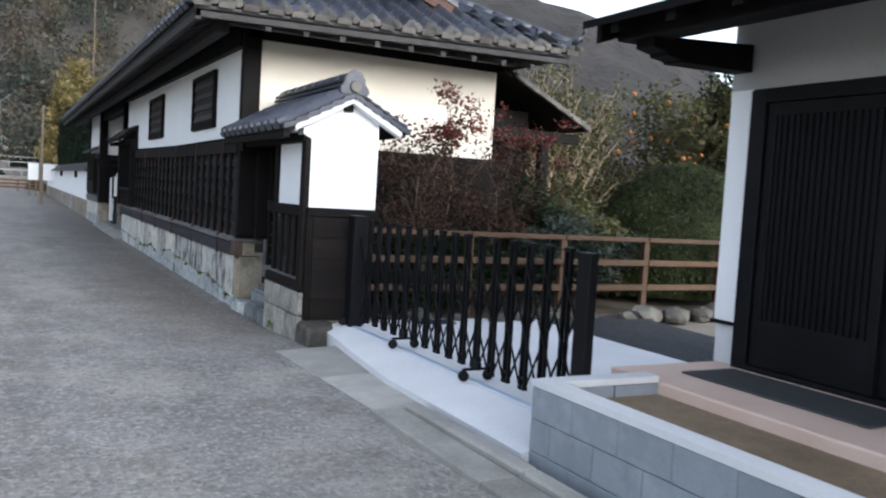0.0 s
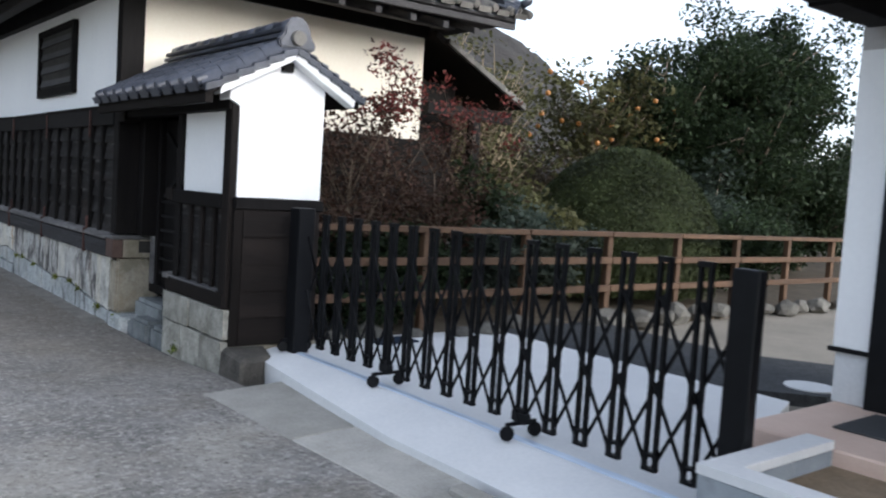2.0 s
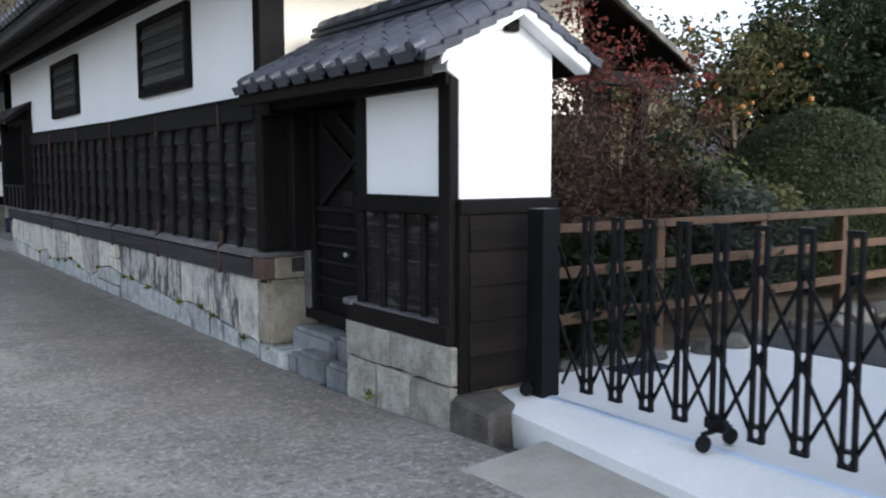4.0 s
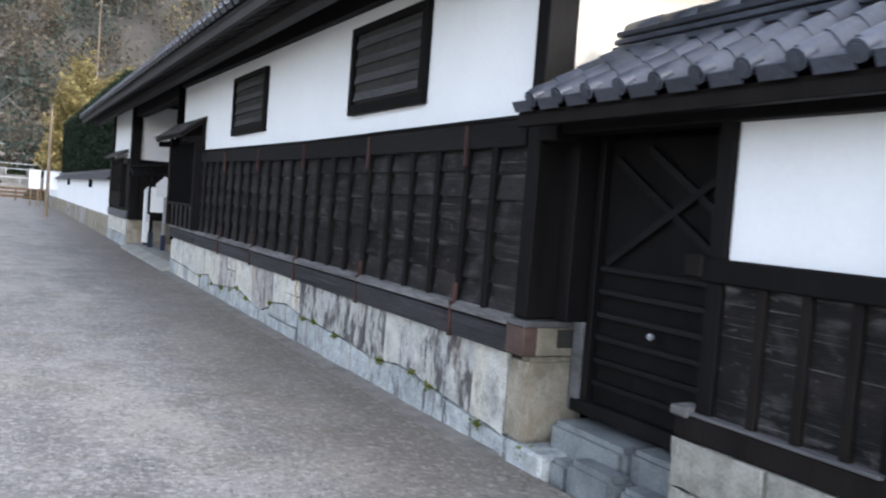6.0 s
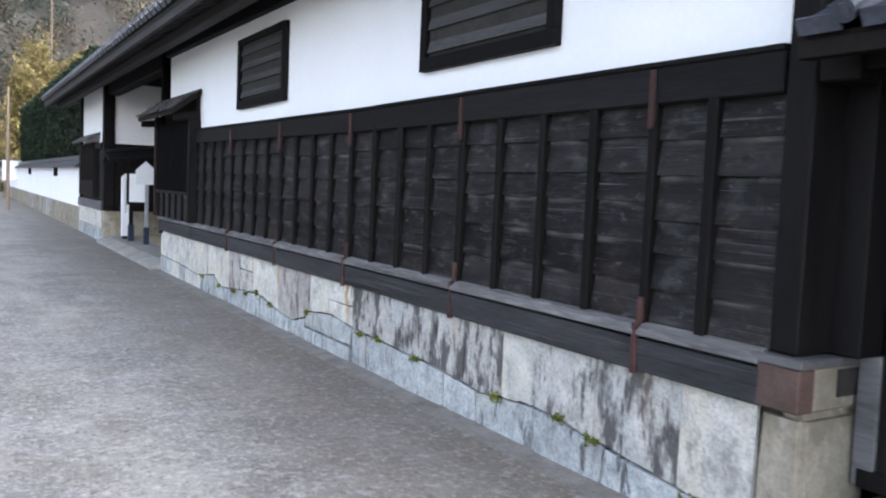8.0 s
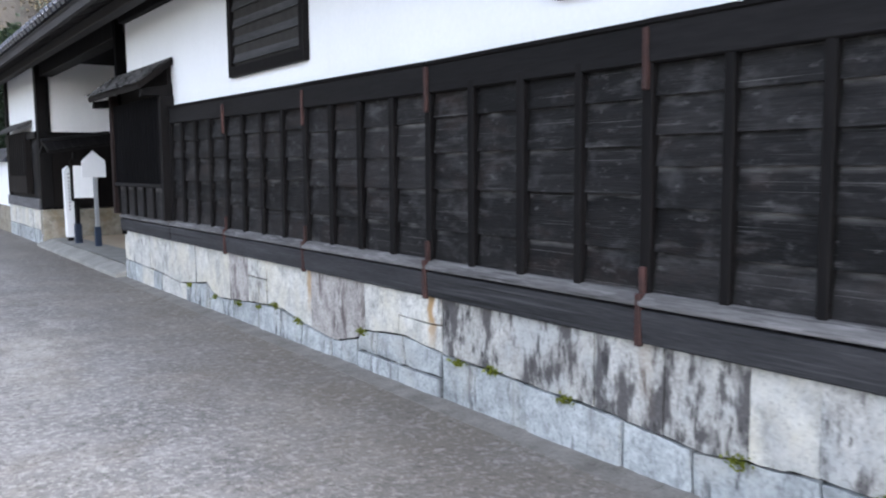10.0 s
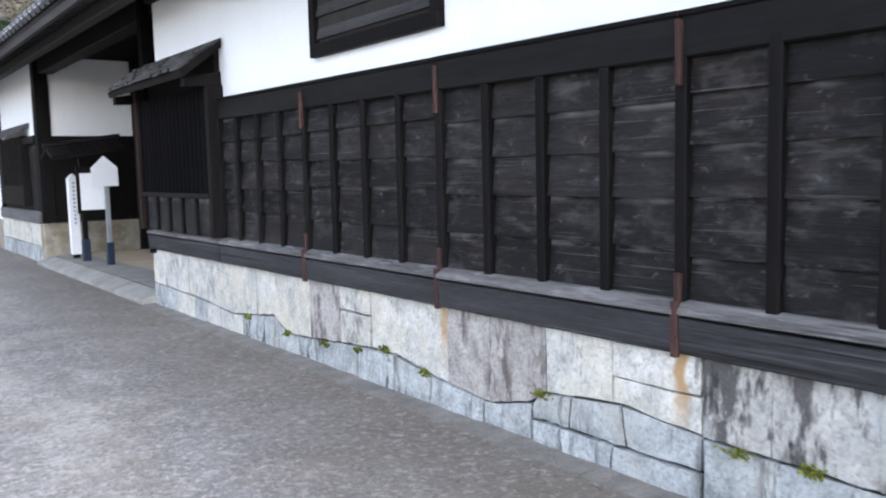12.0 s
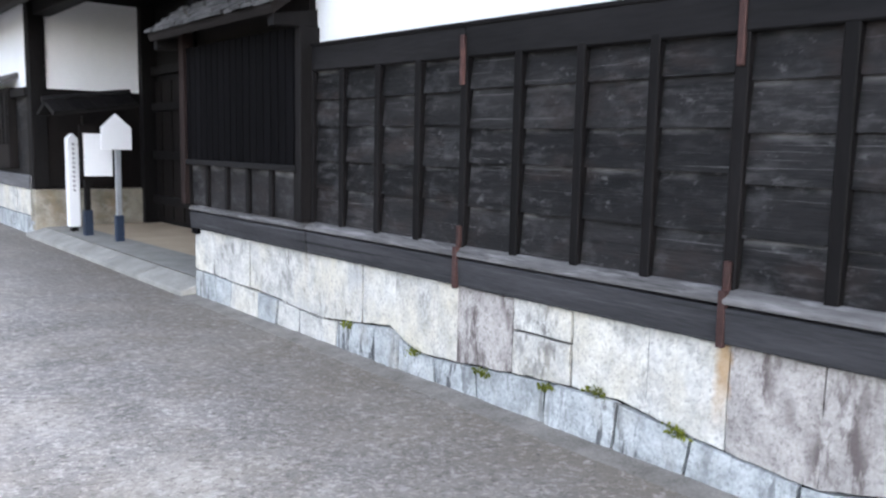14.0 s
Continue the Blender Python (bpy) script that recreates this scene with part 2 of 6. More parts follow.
PINK = material("pink_terrace", (0.50, 0.36, 0.285), (0.62, 0.48, 0.40), 2.0, 90, 0.75, 0.15)
SOIL = material("soil", (0.16, 0.115, 0.07), (0.36, 0.27, 0.18), 3.0, 50, 0.95, 0.8, distance=0.03)
SAND = material("packed_sand", (0.16, 0.145, 0.12), (0.31, 0.28, 0.235), 0.9, 45, 0.95, 0.5)
GRAVEL = material("dark_gravel", (0.015, 0.017, 0.02), (0.075, 0.08, 0.085), 14, 60, 0.9, 1.0, distance=0.03)
# Dark soil colour carries the shade behind the rail fence.
BEDSOIL = material("shaded_garden_soil", (0.045, 0.036, 0.026), (0.14, 0.115, 0.085), 3.0, 50, 0.95, 0.8, distance=0.03)
GRASS = material("earth", (0.06, 0.06, 0.03), (0.16, 0.14, 0.08), 0.6, 20, 0.95, 0.6)
PLASTER = material("white_plaster", (0.76, 0.765, 0.77), (0.84, 0.84, 0.84), 0.8, 30, 0.85, 0.12, vary=0.02)
stain(PLASTER, (0.68, 0.67, 0.65), (1, 2.5, 0.5), 1.1, 0.56, 0.8, 0.3)
CREAM = material("cream_plaster", (0.74, 0.67, 0.55), (0.83, 0.78, 0.68), 0.7, 30, 0.85, 0.12, vary=0.02)
BOARD = material("charred_board", (0.0040, 0.0038, 0.0040), (0.0205, 0.0190, 0.0188), 5.0, 110, 0.60, 1.0, stretch=(1, 0.1, 1.3), vary=0.5, distance=0.015, spec=0.16, spread=(0.34, 0.70))
stain(BOARD, (0.074, 0.071, 0.070), (1, 0.8, 3.0), 6.0, 0.50, 0.68, 0.62, 0.0, (1.6, 0.42, 0.62))
stain(BOARD, (0.17, 0.166, 0.16), (1, 0.14, 24.0), 4.5, 0.62, 0.67, 0.6, 2.0)
stain(BOARD, (0.12, 0.118, 0.116), (1, 1.5, 3.0), 7.0, 0.60, 0.70, 0.5, 31.0)
stain(BOARD, (0.003, 0.003, 0.003), (1, 0.3, 7.0), 4.0, 0.58, 0.68, 0.8, 11.0)
stain(BOARD, (0.040, 0.026, 0.021), (1, 0.8, 2.0), 2.0, 0.54, 0.70, 0.35, 7.0)
stain(BOARD, (0.080, 0.079, 0.080), (1, 1.2, 1.6), 3.0, 0.55, 0.72, 0.42, 19.0)


def worn_edge(m, color, depth, amount):
    """A bleached, broken strip along the upper edge of each board, below the lap."""
    nt = m.node_tree
    n, l = nt.nodes, nt.links
    src = last_color(m)
    tc = n.new("ShaderNodeTexCoord")
    sep = n.new("ShaderNodeSeparateXYZ")
    l.new(tc.outputs["Generated"], sep.inputs[0])
    mp = n.new("ShaderNodeMapping")
    mp.inputs["Scale"].default_value = (1, 1, 4)
    l.new(tc.outputs["Object"], mp.inputs[0])
    nz = n.new("ShaderNodeTexNoise")
    nz.inputs["Scale"].default_value = 3.2
    nz.inputs["Detail"].default_value = 6
    l.new(mp.outputs[0], nz.inputs[0])
    lip = n.new("ShaderNodeMapRange")
    lip.inputs[1].default_value, lip.inputs[2].default_value = 1.0 - depth, 0.97
    l.new(sep.outputs[2], lip.inputs[0])
    gap = n.new("ShaderNodeMapRange")
    gap.inputs[1].default_value, gap.inputs[2].default_value = 0.48, 0.70
    gap.inputs[4].default_value = amount
    l.new(nz.outputs[0], gap.inputs[0])
    mul = n.new("ShaderNodeMath")
    mul.operation = "MULTIPLY"
    l.new(lip.outputs[0], mul.inputs[0])
    l.new(gap.outputs[0], mul.inputs[1])
    mx = n.new("ShaderNodeMix")
    mx.data_type = "RGBA"
    l.new(mul.outputs[0], mx.inputs[0])
    l.new(src, mx.inputs[6])
    mx.inputs[7].default_value = (*color, 1)
    l.new(mx.outputs[2], n["Principled BSDF"].inputs["Base Color"])


worn_edge(BOARD, (0.19, 0.185, 0.18), 0.2, 0.85)


def knots(m):
    """Dark knots scattered over boards."""
    nt = m.node_tree
    n, l = nt.nodes, nt.links
    src = last_color(m)
    tc = n.new("ShaderNodeTexCoord")
    mp = n.new("ShaderNodeMapping")
    mp.inputs["Scale"].default_value = (0.0, 1.0, 1.7)
    l.new(tc.outputs["Object"], mp.inputs[0])
    vo = n.new("ShaderNodeTexVoronoi")
    vo.inputs["Scale"].default_value = 2.1
    l.new(mp.outputs[0], vo.inputs["Vector"])
    for lo, hi, col in ((0.03, 0.09, (0.005, 0.005, 0.005)),):
        mr = n.new("ShaderNodeMapRange")
        mr.inputs[1].default_value, mr.inputs[2].default_value = lo, hi
        mr.inputs[3].default_value, mr.inputs[4].default_value = 0.75, 0.0
        l.new(vo.outputs["Distance"], mr.inputs[0])
        mx = n.new("ShaderNodeMix")
        mx.data_type = "RGBA"
        l.new(mr.outputs[0], mx.inputs[0])
        l.new(src, mx.inputs[6])
        mx.inputs[7].default_value = (*col, 1)
        src = mx.outputs[2]
    l.new(src, n["Principled BSDF"].inputs["Base Color"])


knots(BOARD)
WOOD = material("blackened_timber", (0.003, 0.0027, 0.0028), (0.0105, 0.0093, 0.0092), 5.0, 50, 0.65, 0.6, stretch=(1, 1, 0.15), vary=0.25, spec=0.1)
BEAM = material("blackened_beam", (0.0036, 0.0034, 0.0036), (0.0155, 0.0144, 0.0148), 5.0, 50, 0.65, 0.7, stretch=(1, 0.12, 1), vary=0.2, spec=0.12)
WEATHER = material("weathered_grey_wood", (0.04, 0.039, 0.04), (0.15, 0.147, 0.15), 5.0, 50, 0.8, 0.8, stretch=(1, 0.1, 1), vary=0.15)
SILL = material("dark_sill", (0.010, 0.010, 0.011), (0.048, 0.047, 0.05), 8.0, 90, 0.85, 1.0, stretch=(1, 0.1, 1), vary=0.15)
SLAT = material("weathered_slat", (0.016, 0.0155, 0.016), (0.085, 0.083, 0.085), 6.0, 70, 0.82, 0.9, stretch=(1, 0.12, 1), vary=0.25)
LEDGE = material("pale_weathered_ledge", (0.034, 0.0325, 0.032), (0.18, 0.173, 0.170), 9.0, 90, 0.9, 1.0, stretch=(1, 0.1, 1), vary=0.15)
stain(SILL, (0.10, 0.099, 0.104), (1, 0.15, 10.0), 4.0, 0.56, 0.68, 0.55, 3.0)
stain(SILL, (0.004, 0.004, 0.004), (1, 0.12, 12.0), 3.0, 0.60, 0.66, 0.8, 8.0)
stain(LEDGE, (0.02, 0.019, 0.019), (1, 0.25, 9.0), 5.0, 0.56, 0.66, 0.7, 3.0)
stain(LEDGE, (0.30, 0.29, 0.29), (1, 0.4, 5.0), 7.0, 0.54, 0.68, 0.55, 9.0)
BROWNWOOD = material("brown_timber", (0.0038, 0.0032, 0.0031), (0.0135, 0.0108, 0.0098), 5.0, 50, 0.65, 0.6, stretch=(1, 1, 0.2), vary=0.2, spec=0.1)
# Darkest of the timbers; used on the bay, near jamb and recess ceiling.
DARKWOOD = material("near_black_timber", (0.0017, 0.0016, 0.0018), (0.0056, 0.0053, 0.0058), 5.0, 50, 0.8, 0.6, stretch=(1, 1, 0.15), vary=0.15, spec=0.03)
# Lighter than the wall timbers; used for deck, soffit, fascia and rafters.
EAVEWOOD = material("lighter_eave_timber", (0.028, 0.0265, 0.027), (0.072, 0.068, 0.068), 5.0, 50, 0.7, 0.6, stretch=(1, 0.2, 1), vary=0.25, spec=0.15)
REDBROWN = material("reddened_dark_timber", (0.007, 0.0045, 0.004), (0.028, 0.017, 0.015), 5.0, 50, 0.7, 0.6, stretch=(1, 1, 0.15), vary=0.2, spec=0.12)
GABLEBOARD = material("brown_weathered_board", (0.004, 0.0031, 0.0029), (0.0155, 0.0118, 0.0104), 5.0, 60, 0.7, 0.7, stretch=(0.15, 1, 1.5), vary=0.2, spec=0.14)
REDWOOD = material("red_brown_board", (0.05, 0.026, 0.02), (0.10, 0.055, 0.042), 4.0, 40, 0.75, 0.5, stretch=(0.2, 1, 1))
IRON = material("rusted_iron", (0.02, 0.011, 0.010), (0.07, 0.032, 0.027), 9.0, 70, 0.75, 0.5, vary=0.3)
BLACKMETAL = material("black_painted_metal", (0.0028, 0.003, 0.0038), (0.0065, 0.007, 0.0085), 8.0, 60, 0.45, 0.1, vary=0.1, spec=0.16)
STEEL = material("steel_rail", (0.52, 0.62, 0.76), (0.66, 0.74, 0.86), 6.0, 60, 0.35, 0.1, metal=0.35)
TILE = material("smoked_roof_tile", (0.016, 0.0185, 0.026), (0.064, 0.071, 0.092), 5.0, 40, 0.36, 0.3, vary=0.2, spec=0.4)
stain(TILE, (0.12, 0.108, 0.088), (1, 1, 1), 6.0, 0.58, 0.75, 0.6)
TILEEDGE = material("weathered_tile", (0.06, 0.057, 0.052), (0.17, 0.158, 0.14), 8.0, 50, 0.7, 0.5, vary=0.3)
STONE = material("granite_stone", (0.30, 0.295, 0.272), (0.62, 0.61, 0.565), 7.0, 45, 0.9, 1.0, vary=0.12, distance=0.02, spread=(0.34, 0.62))
stain(STONE, (0.10, 0.095, 0.092), (1, 2.0, 0.8), 6.0, 0.54, 0.62, 0.7, 6.0, (1.3, 0.52, 0.62))
stain(STONE, (0.46, 0.46, 0.44), (1, 1, 1), 2.2, 0.50, 0.62, 0.55, 4.0)
stain(STONE, (0.64, 0.585, 0.44), (1, 1, 0.6), 1.8, 0.48, 0.66, 0.55)
stain(STONE, (0.17, 0.162, 0.15), (1, 1.3, 0.8), 13.0, 0.53, 0.63, 0.65, 12.0, (1.9, 0.44, 0.62))
stain(STONE, (0.22, 0.215, 0.205), (1, 1, 1), 42.0, 0.54, 0.64, 0.5, 15.0)
stain(STONE, (0.72, 0.70, 0.64), (1, 1, 1), 5.0, 0.56, 0.70, 0.4, 25.0)
STREAK = material("streaked_stone", (0.26, 0.25, 0.232), (0.53, 0.52, 0.485), 7.0, 45, 0.9, 1.0, vary=0.12, distance=0.02, spread=(0.34, 0.64))
stain(STREAK, (0.40, 0.415, 0.41), (1, 1, 1), 3.0, 0.48, 0.6, 0.6, 2.0)
stain(STREAK, (0.055, 0.05, 0.051), (1, 2.2, 0.8), 2.6, 0.50, 0.58, 0.9, 1.0)
stain(STREAK, (0.03, 0.028, 0.029), (1, 2.4, 0.8), 4.5, 0.56, 0.63, 0.8, 5.0)
BROWNSTONE = material("brown_stained_stone", (0.23, 0.212, 0.20), (0.46, 0.435, 0.405), 7.0, 50, 0.9, 1.0, vary=0.08, distance=0.02, spread=(0.34, 0.64))
stain(BROWNSTONE, (0.085, 0.065, 0.062), (1, 2.2, 0.8), 5.0, 0.47, 0.58, 0.85, 3.0, (1.6, 0.42, 0.55))
stain(STREAK, (0.16, 0.153, 0.145), (1, 1, 1), 38.0, 0.54, 0.64, 0.5, 15.0)
stain(BROWNSTONE, (0.11, 0.095, 0.09), (1, 1, 1), 36.0, 0.52, 0.64, 0.5, 15.0)
rust(BROWNSTONE)
rust(STONE)
rust(STREAK)
TANSTONE = material("tan_stone", (0.17, 0.15, 0.115), (0.35, 0.318, 0.255), 4.0, 50, 0.88, 0.6, vary=0.1, distance=0.02)
stain(TANSTONE, (0.13, 0.115, 0.08), (1, 1.5, 1), 3.0, 0.48, 0.62, 0.7, 2.0)
stain(TANSTONE, (0.45, 0.44, 0.40), (1, 1, 1), 5.0, 0.54, 0.66, 0.4, 5.0)
stain(TANSTONE, (0.22, 0.155, 0.085), (1, 1.2, 0.8), 2.4, 0.50, 0.66, 0.55, 12.0)
LOWSTONE = material("bluish_stone", (0.21, 0.225, 0.225), (0.49, 0.515, 0.515), 7.0, 45, 0.9, 1.0, vary=0.14, distance=0.02, spread=(0.34, 0.64))
stain(LOWSTONE, (0.045, 0.045, 0.048), (1, 3.5, 0.8), 3.5, 0.52, 0.58, 0.85, 3.0, (0.9, 0.46, 0.56))
stain(LOWSTONE, (0.40, 0.39, 0.35), (1, 1, 1), 2.5, 0.52, 0.66, 0.5, 7.0)
stain(LOWSTONE, (0.15, 0.155, 0.155), (1, 1, 1), 36.0, 0.54, 0.64, 0.5, 15.0)
JOINT = material("dark_joint", (0.015, 0.014, 0.013), (0.045, 0.042, 0.038), 8.0, 60, 0.95, 0.5)
MORTAR = material("stained_mortar", (0.010, 0.009, 0.008), (0.038, 0.035, 0.031), 6.0, 60, 0.95, 0.8)
ROCK = material("garden_rock", (0.055, 0.052, 0.047), (0.16, 0.152, 0.134), 5.0, 50, 0.9, 0.8, vary=0.2, distance=0.03)
FENCEWOOD = material("stained_fence_wood", (0.050, 0.028, 0.016), (0.108, 0.062, 0.035), 5.0, 50, 0.7, 0.4, vary=0.15)
WHITEPAINT = material("white_sign_paint", (0.74, 0.75, 0.76), (0.82, 0.82, 0.82), 1.5, 40, 0.5, 0.05)
INK = material("faded_ink", (0.16, 0.16, 0.17), (0.3, 0.3, 0.31), 8, 40, 0.7, 0.1)
GREYPOST = material("galvanised_post", (0.22, 0.23, 0.24), (0.34, 0.35, 0.36), 6, 60, 0.5, 0.1, metal=0.3)
NAVY = material("dark_blue_plastic", (0.009, 0.016, 0.031), (0.016, 0.028, 0.054), 5, 40, 0.5, 0.1)
MAT = material("rubber_mat", (0.035, 0.037, 0.04), (0.07, 0.072, 0.075), 20, 90, 0.9, 0.6)
BARK = material("bark", (0.075, 0.055, 0.04), (0.19, 0.15, 0.11), 6, 40, 0.9, 0.9, stretch=(1, 1, 0.25), distance=0.03)
GREYBARK = material("grey_bark", (0.10, 0.092, 0.085), (0.20, 0.188, 0.178), 6, 40, 0.9, 0.6, stretch=(1, 1, 0.25))
PALEBARK = material("pale_bark", (0.18, 0.14, 0.09), (0.34, 0.27, 0.175), 6, 40, 0.9, 0.6, stretch=(1, 1, 0.25))


def leaf_material(name, dark, light, rough=0.55):
    m = bpy.data.materials.new(name)
    m.use_nodes = True
    n, l = m.node_tree.nodes, m.node_tree.links
    b = n["Principled BSDF"]
    geo = n.new("ShaderNodeNewGeometry")
    ramp = n.new("ShaderNodeValToRGB")
    mid = [(a + b) / 2 for a, b in zip(dark, light)]
    ramp.color_ramp.elements[0].color = (*[m * 0.35 + a * 0.65 for a, m in zip(dark, mid)], 1)
    ramp.color_ramp.elements[1].color = (*[m * 0.35 + a * 0.65 for a, m in zip(light, mid)], 1)
    l.new(geo.outputs["Random Per Island"], ramp.inputs[0])
    tc = n.new("ShaderNodeTexCoord")
    nz = n.new("ShaderNodeTexNoise")
    nz.inputs["Scale"].default_value = 1.2
    l.new(tc.outputs["Object"], nz.inputs[0])
    mr = n.new("ShaderNodeMapRange")
    mr.inputs[1].default_value, mr.inputs[2].default_value = 0.3, 0.7
    mr.inputs[3].default_value, mr.inputs[4].default_value = 0.6, 1.4
    l.new(nz.outputs[0], mr.inputs[0])
    hsv = n.new("ShaderNodeHueSaturation")
    l.new(mr.outputs[0], hsv.inputs["Value"])
    l.new(ramp.outputs[0], hsv.inputs["Color"])
    l.new(hsv.outputs[0], b.inputs["Base Color"])
    b.inputs["Roughness"].default_value = rough
    b.inputs["Specular IOR Level"].default_value = 0.15
    tr = n.new("ShaderNodeBsdfTranslucent")
    l.new(hsv.outputs[0], tr.inputs["Color"])
    both = n.new("ShaderNodeMixShader")
    both.inputs[0].default_value = 0.42
    l.new(b.outputs[0], both.inputs[1])
    l.new(tr.outputs[0], both.inputs[2])
    l.new(both.outputs[0], n["Material Output"].inputs["Surface"])
    return m


LEAF_TOPIARY = leaf_material("box_leaf", (0.022, 0.031, 0.012), (0.058, 0.070, 0.027))
LEAF_DARK = leaf_material("evergreen_leaf", (0.008, 0.015, 0.007), (0.042, 0.060, 0.028))
LEAF_YELLOW = leaf_material("yellow_autumn_leaf", (0.14, 0.116, 0.050), (0.30, 0.248, 0.105))
LEAF_OLIVE = leaf_material("olive_leaf", (0.036, 0.038, 0.017), (0.135, 0.13, 0.056))
LEAF_BROWN = leaf_material("brown_winter_leaf", (0.05, 0.038, 0.024), (0.13, 0.098, 0.06))
LEAF_RED = leaf_material("crimson_leaf", (0.085, 0.020, 0.018), (0.22, 0.062, 0.052))
LEAF_MAROON = leaf_material("maroon_leaf", (0.032, 0.021, 0.015), (0.098, 0.056, 0.042))
LEAF_GREY = leaf_material("grey_green_leaf", (0.022, 0.032, 0.024), (0.085, 0.105, 0.082))
LEAF_HEDGE = leaf_material("hedge_leaf", (0.010, 0.018, 0.010), (0.035, 0.05, 0.027))
LEAF_WOOD = leaf_material("woodland_leaf", (0.054, 0.047, 0.036), (0.138, 0.118, 0.086))
LEAF_PINE = leaf_material("pine_leaf", (0.030, 0.040, 0.034), (0.074, 0.092, 0.074))
ORANGE = material("orange_fruit", (0.26, 0.10, 0.018), (0.36, 0.15, 0.03), 9, 60, 0.45, 0.1)
HILL = material("wooded_hill", (0.032, 0.030, 0.027), (0.075, 0.068, 0.058), 0.06, 0.5, 0.95, 1.0, distance=2.0)
FARHILL = material("hazy_hill", (0.02, 0.0205, 0.021), (0.046, 0.041, 0.037), 0.05, 0.35, 0.95, 1.0, distance=3.0)

# ---- ground, road, aprons ----


def g(y):
    """Height of the street along its length."""
    return -0.08 * min(max(y / 10.0, -1.0), 1.0)


def smooth(a, b, v):
    t = min(max((v - a) / (b - a), 0.0), 1.0)
    return t * t * (3 - 2 * t)


def strip(x0, x1, ys, drop=0.0, nx=2, camber=0.0):
    geo = Geo()
    n = nx + 1
    for y in ys:
        for i in range(n):
            x = x0 + (x1 - x0) * i / nx
            geo.v.append((x, y, g(y) - drop - camber * smooth(0.9, 2.6, x) * smooth(7.6, 9.4, y)))
    for j in range(len(ys) - 1):
        for i in range(nx):
            a = j * n + i
            geo.f.append((a, a + 1, a + n + 1, a + n))
    return geo


far = [-900, -300, -60] + [-12 + 1.0 * k for k in range(26)] + [20, 40, 80, 300, 900]
solid("ground", strip(-900, 900, far, 0.22, 40), GRASS, "bare brown earth reaching to the wooded hills", "ground", "structure")
solid("road", strip(-6.5, 2.64, [-25] + [-12 + 0.5 * k for k in range(52)] + [20, 40, 60, 85], 0.0, 26, 0.06), ASPHALT, "worn grey asphalt lane with pale aggregate", "road", "structure")
edge = Geo()
for k in range(10):
    y0 = 10.9 + k * 1.25
    edge.hexa([(2.46, y0, -0.3), (2.67, y0, -0.3), (2.67, y0 + 1.245, -0.3), (2.46, y0 + 1.245, -0.3)],
              [(2.47, y0, g(y0) - 0.056), (2.67, y0, g(y0) - 0.048), (2.67, y0 + 1.245, g(y0) - 0.048), (2.47, y0 + 1.245, g(y0) - 0.056)])
solid("pavement_edge", edge, material("gutter_concrete", (0.10, 0.092, 0.08), (0.27, 0.255, 0.23), 5.0, 50, 0.9, 0.8), "worn concrete strip along the foot of the wall", "kerb", "structure")

# concrete apron before and behind the folding gate
apron = Geo()
FRONT = [(3.98, 2.70, 0.02), (6.0, 2.71, 0.022), (6.95, 2.80, 0.04), (8.35, 2.95, 0.055)]
BACK = [(4.52, 5.2), (6.3, 6.4), (7.0, 7.2), (8.3, 8.75)]
for ((ya, xa, za), (yb, xb, zb)), ((ma, fa), (mb, fb)) in zip(zip(FRONT, FRONT[1:]), zip(BACK, BACK[1:])):
    for p, q, r, t in (((xa, ya, za), (3.12, ya + 0.2 * (ma - ya), 0.10), (3.12, yb + 0.2 * (mb - yb), 0.10), (xb, yb, zb)),
                       ((3.12, ya + 0.2 * (ma - ya), 0.10), (3.9, ma, 0.10), (3.9, mb, 0.10), (3.12, yb + 0.2 * (mb - yb), 0.10)),
                       ((3.9, ma, 0.10), (5.74, fa, 0.078), (5.74, fb, 0.078), (3.9, mb, 0.10))):
        apron.hexa([(x, y, -0.3) for x, y, z in (p, q, r, t)], [p, q, r, t])
solid("pavement", apron, CONCRETE, "pale new concrete apron under the folding gate", "pavement", "structure")
kerbs = thing("kerb", (2.5, 6, 0), "weathered stone slabs set along the street edge", "kerb", kind="structure")
part("bed", Geo().box(2.26, 2.80, -12, 8.03, -0.3, -0.10), JOINT, kerbs)
y = -12.0
while y < 5.1:
    y1 = min(y + random.uniform(1.6, 2.2), 5.2)
    w = random.uniform(-0.012, 0.012)
    part("kerb_stone", Geo().hexa([(2.50 + w, y, -0.2), (2.63 + w, y, -0.2), (2.63 - w, y1 - 0.015, -0.2), (2.50 - w, y1 - 0.015, -0.2)], [(2.51 + w, y, 0.03), (2.62 + w, y, 0.034), (2.62 - w, y1 - 0.015, 0.034), (2.51 - w, y1 - 0.015, 0.03)]), SLAB, kerbs, "broken raised kerb", bevel=0.015)
    part("gutter", Geo().box(2.25, 2.49, y, y1 - 0.006, -0.2, 0.0), GUTTER, kerbs, bevel=0.006)
    y = y1
y = 5.22
while y < 7.6:
    n = random.uniform(0.85, 1.25)
    y1 = min(y + n, 8.05)
    o0, o1 = 2.31 - 0.02 * (y - 6.0), 2.31 - 0.02 * (y1 - 6.0)
    k = Geo().hexa([(o0, y, -0.2), (2.98, y, -0.2), (2.98, y1 - 0.012, -0.2), (o1, y1 - 0.012, -0.2)],
                   [(o0, y, g(y) + 0.006), (2.98, y, -0.018), (2.98, y1 - 0.012, -0.018), (o1, y1 - 0.012, g(y1) + 0.006)])
    part("slab", k, SLAB if y > 4.3 else GUTTER, kerbs, bevel=0.008)
    y = y1
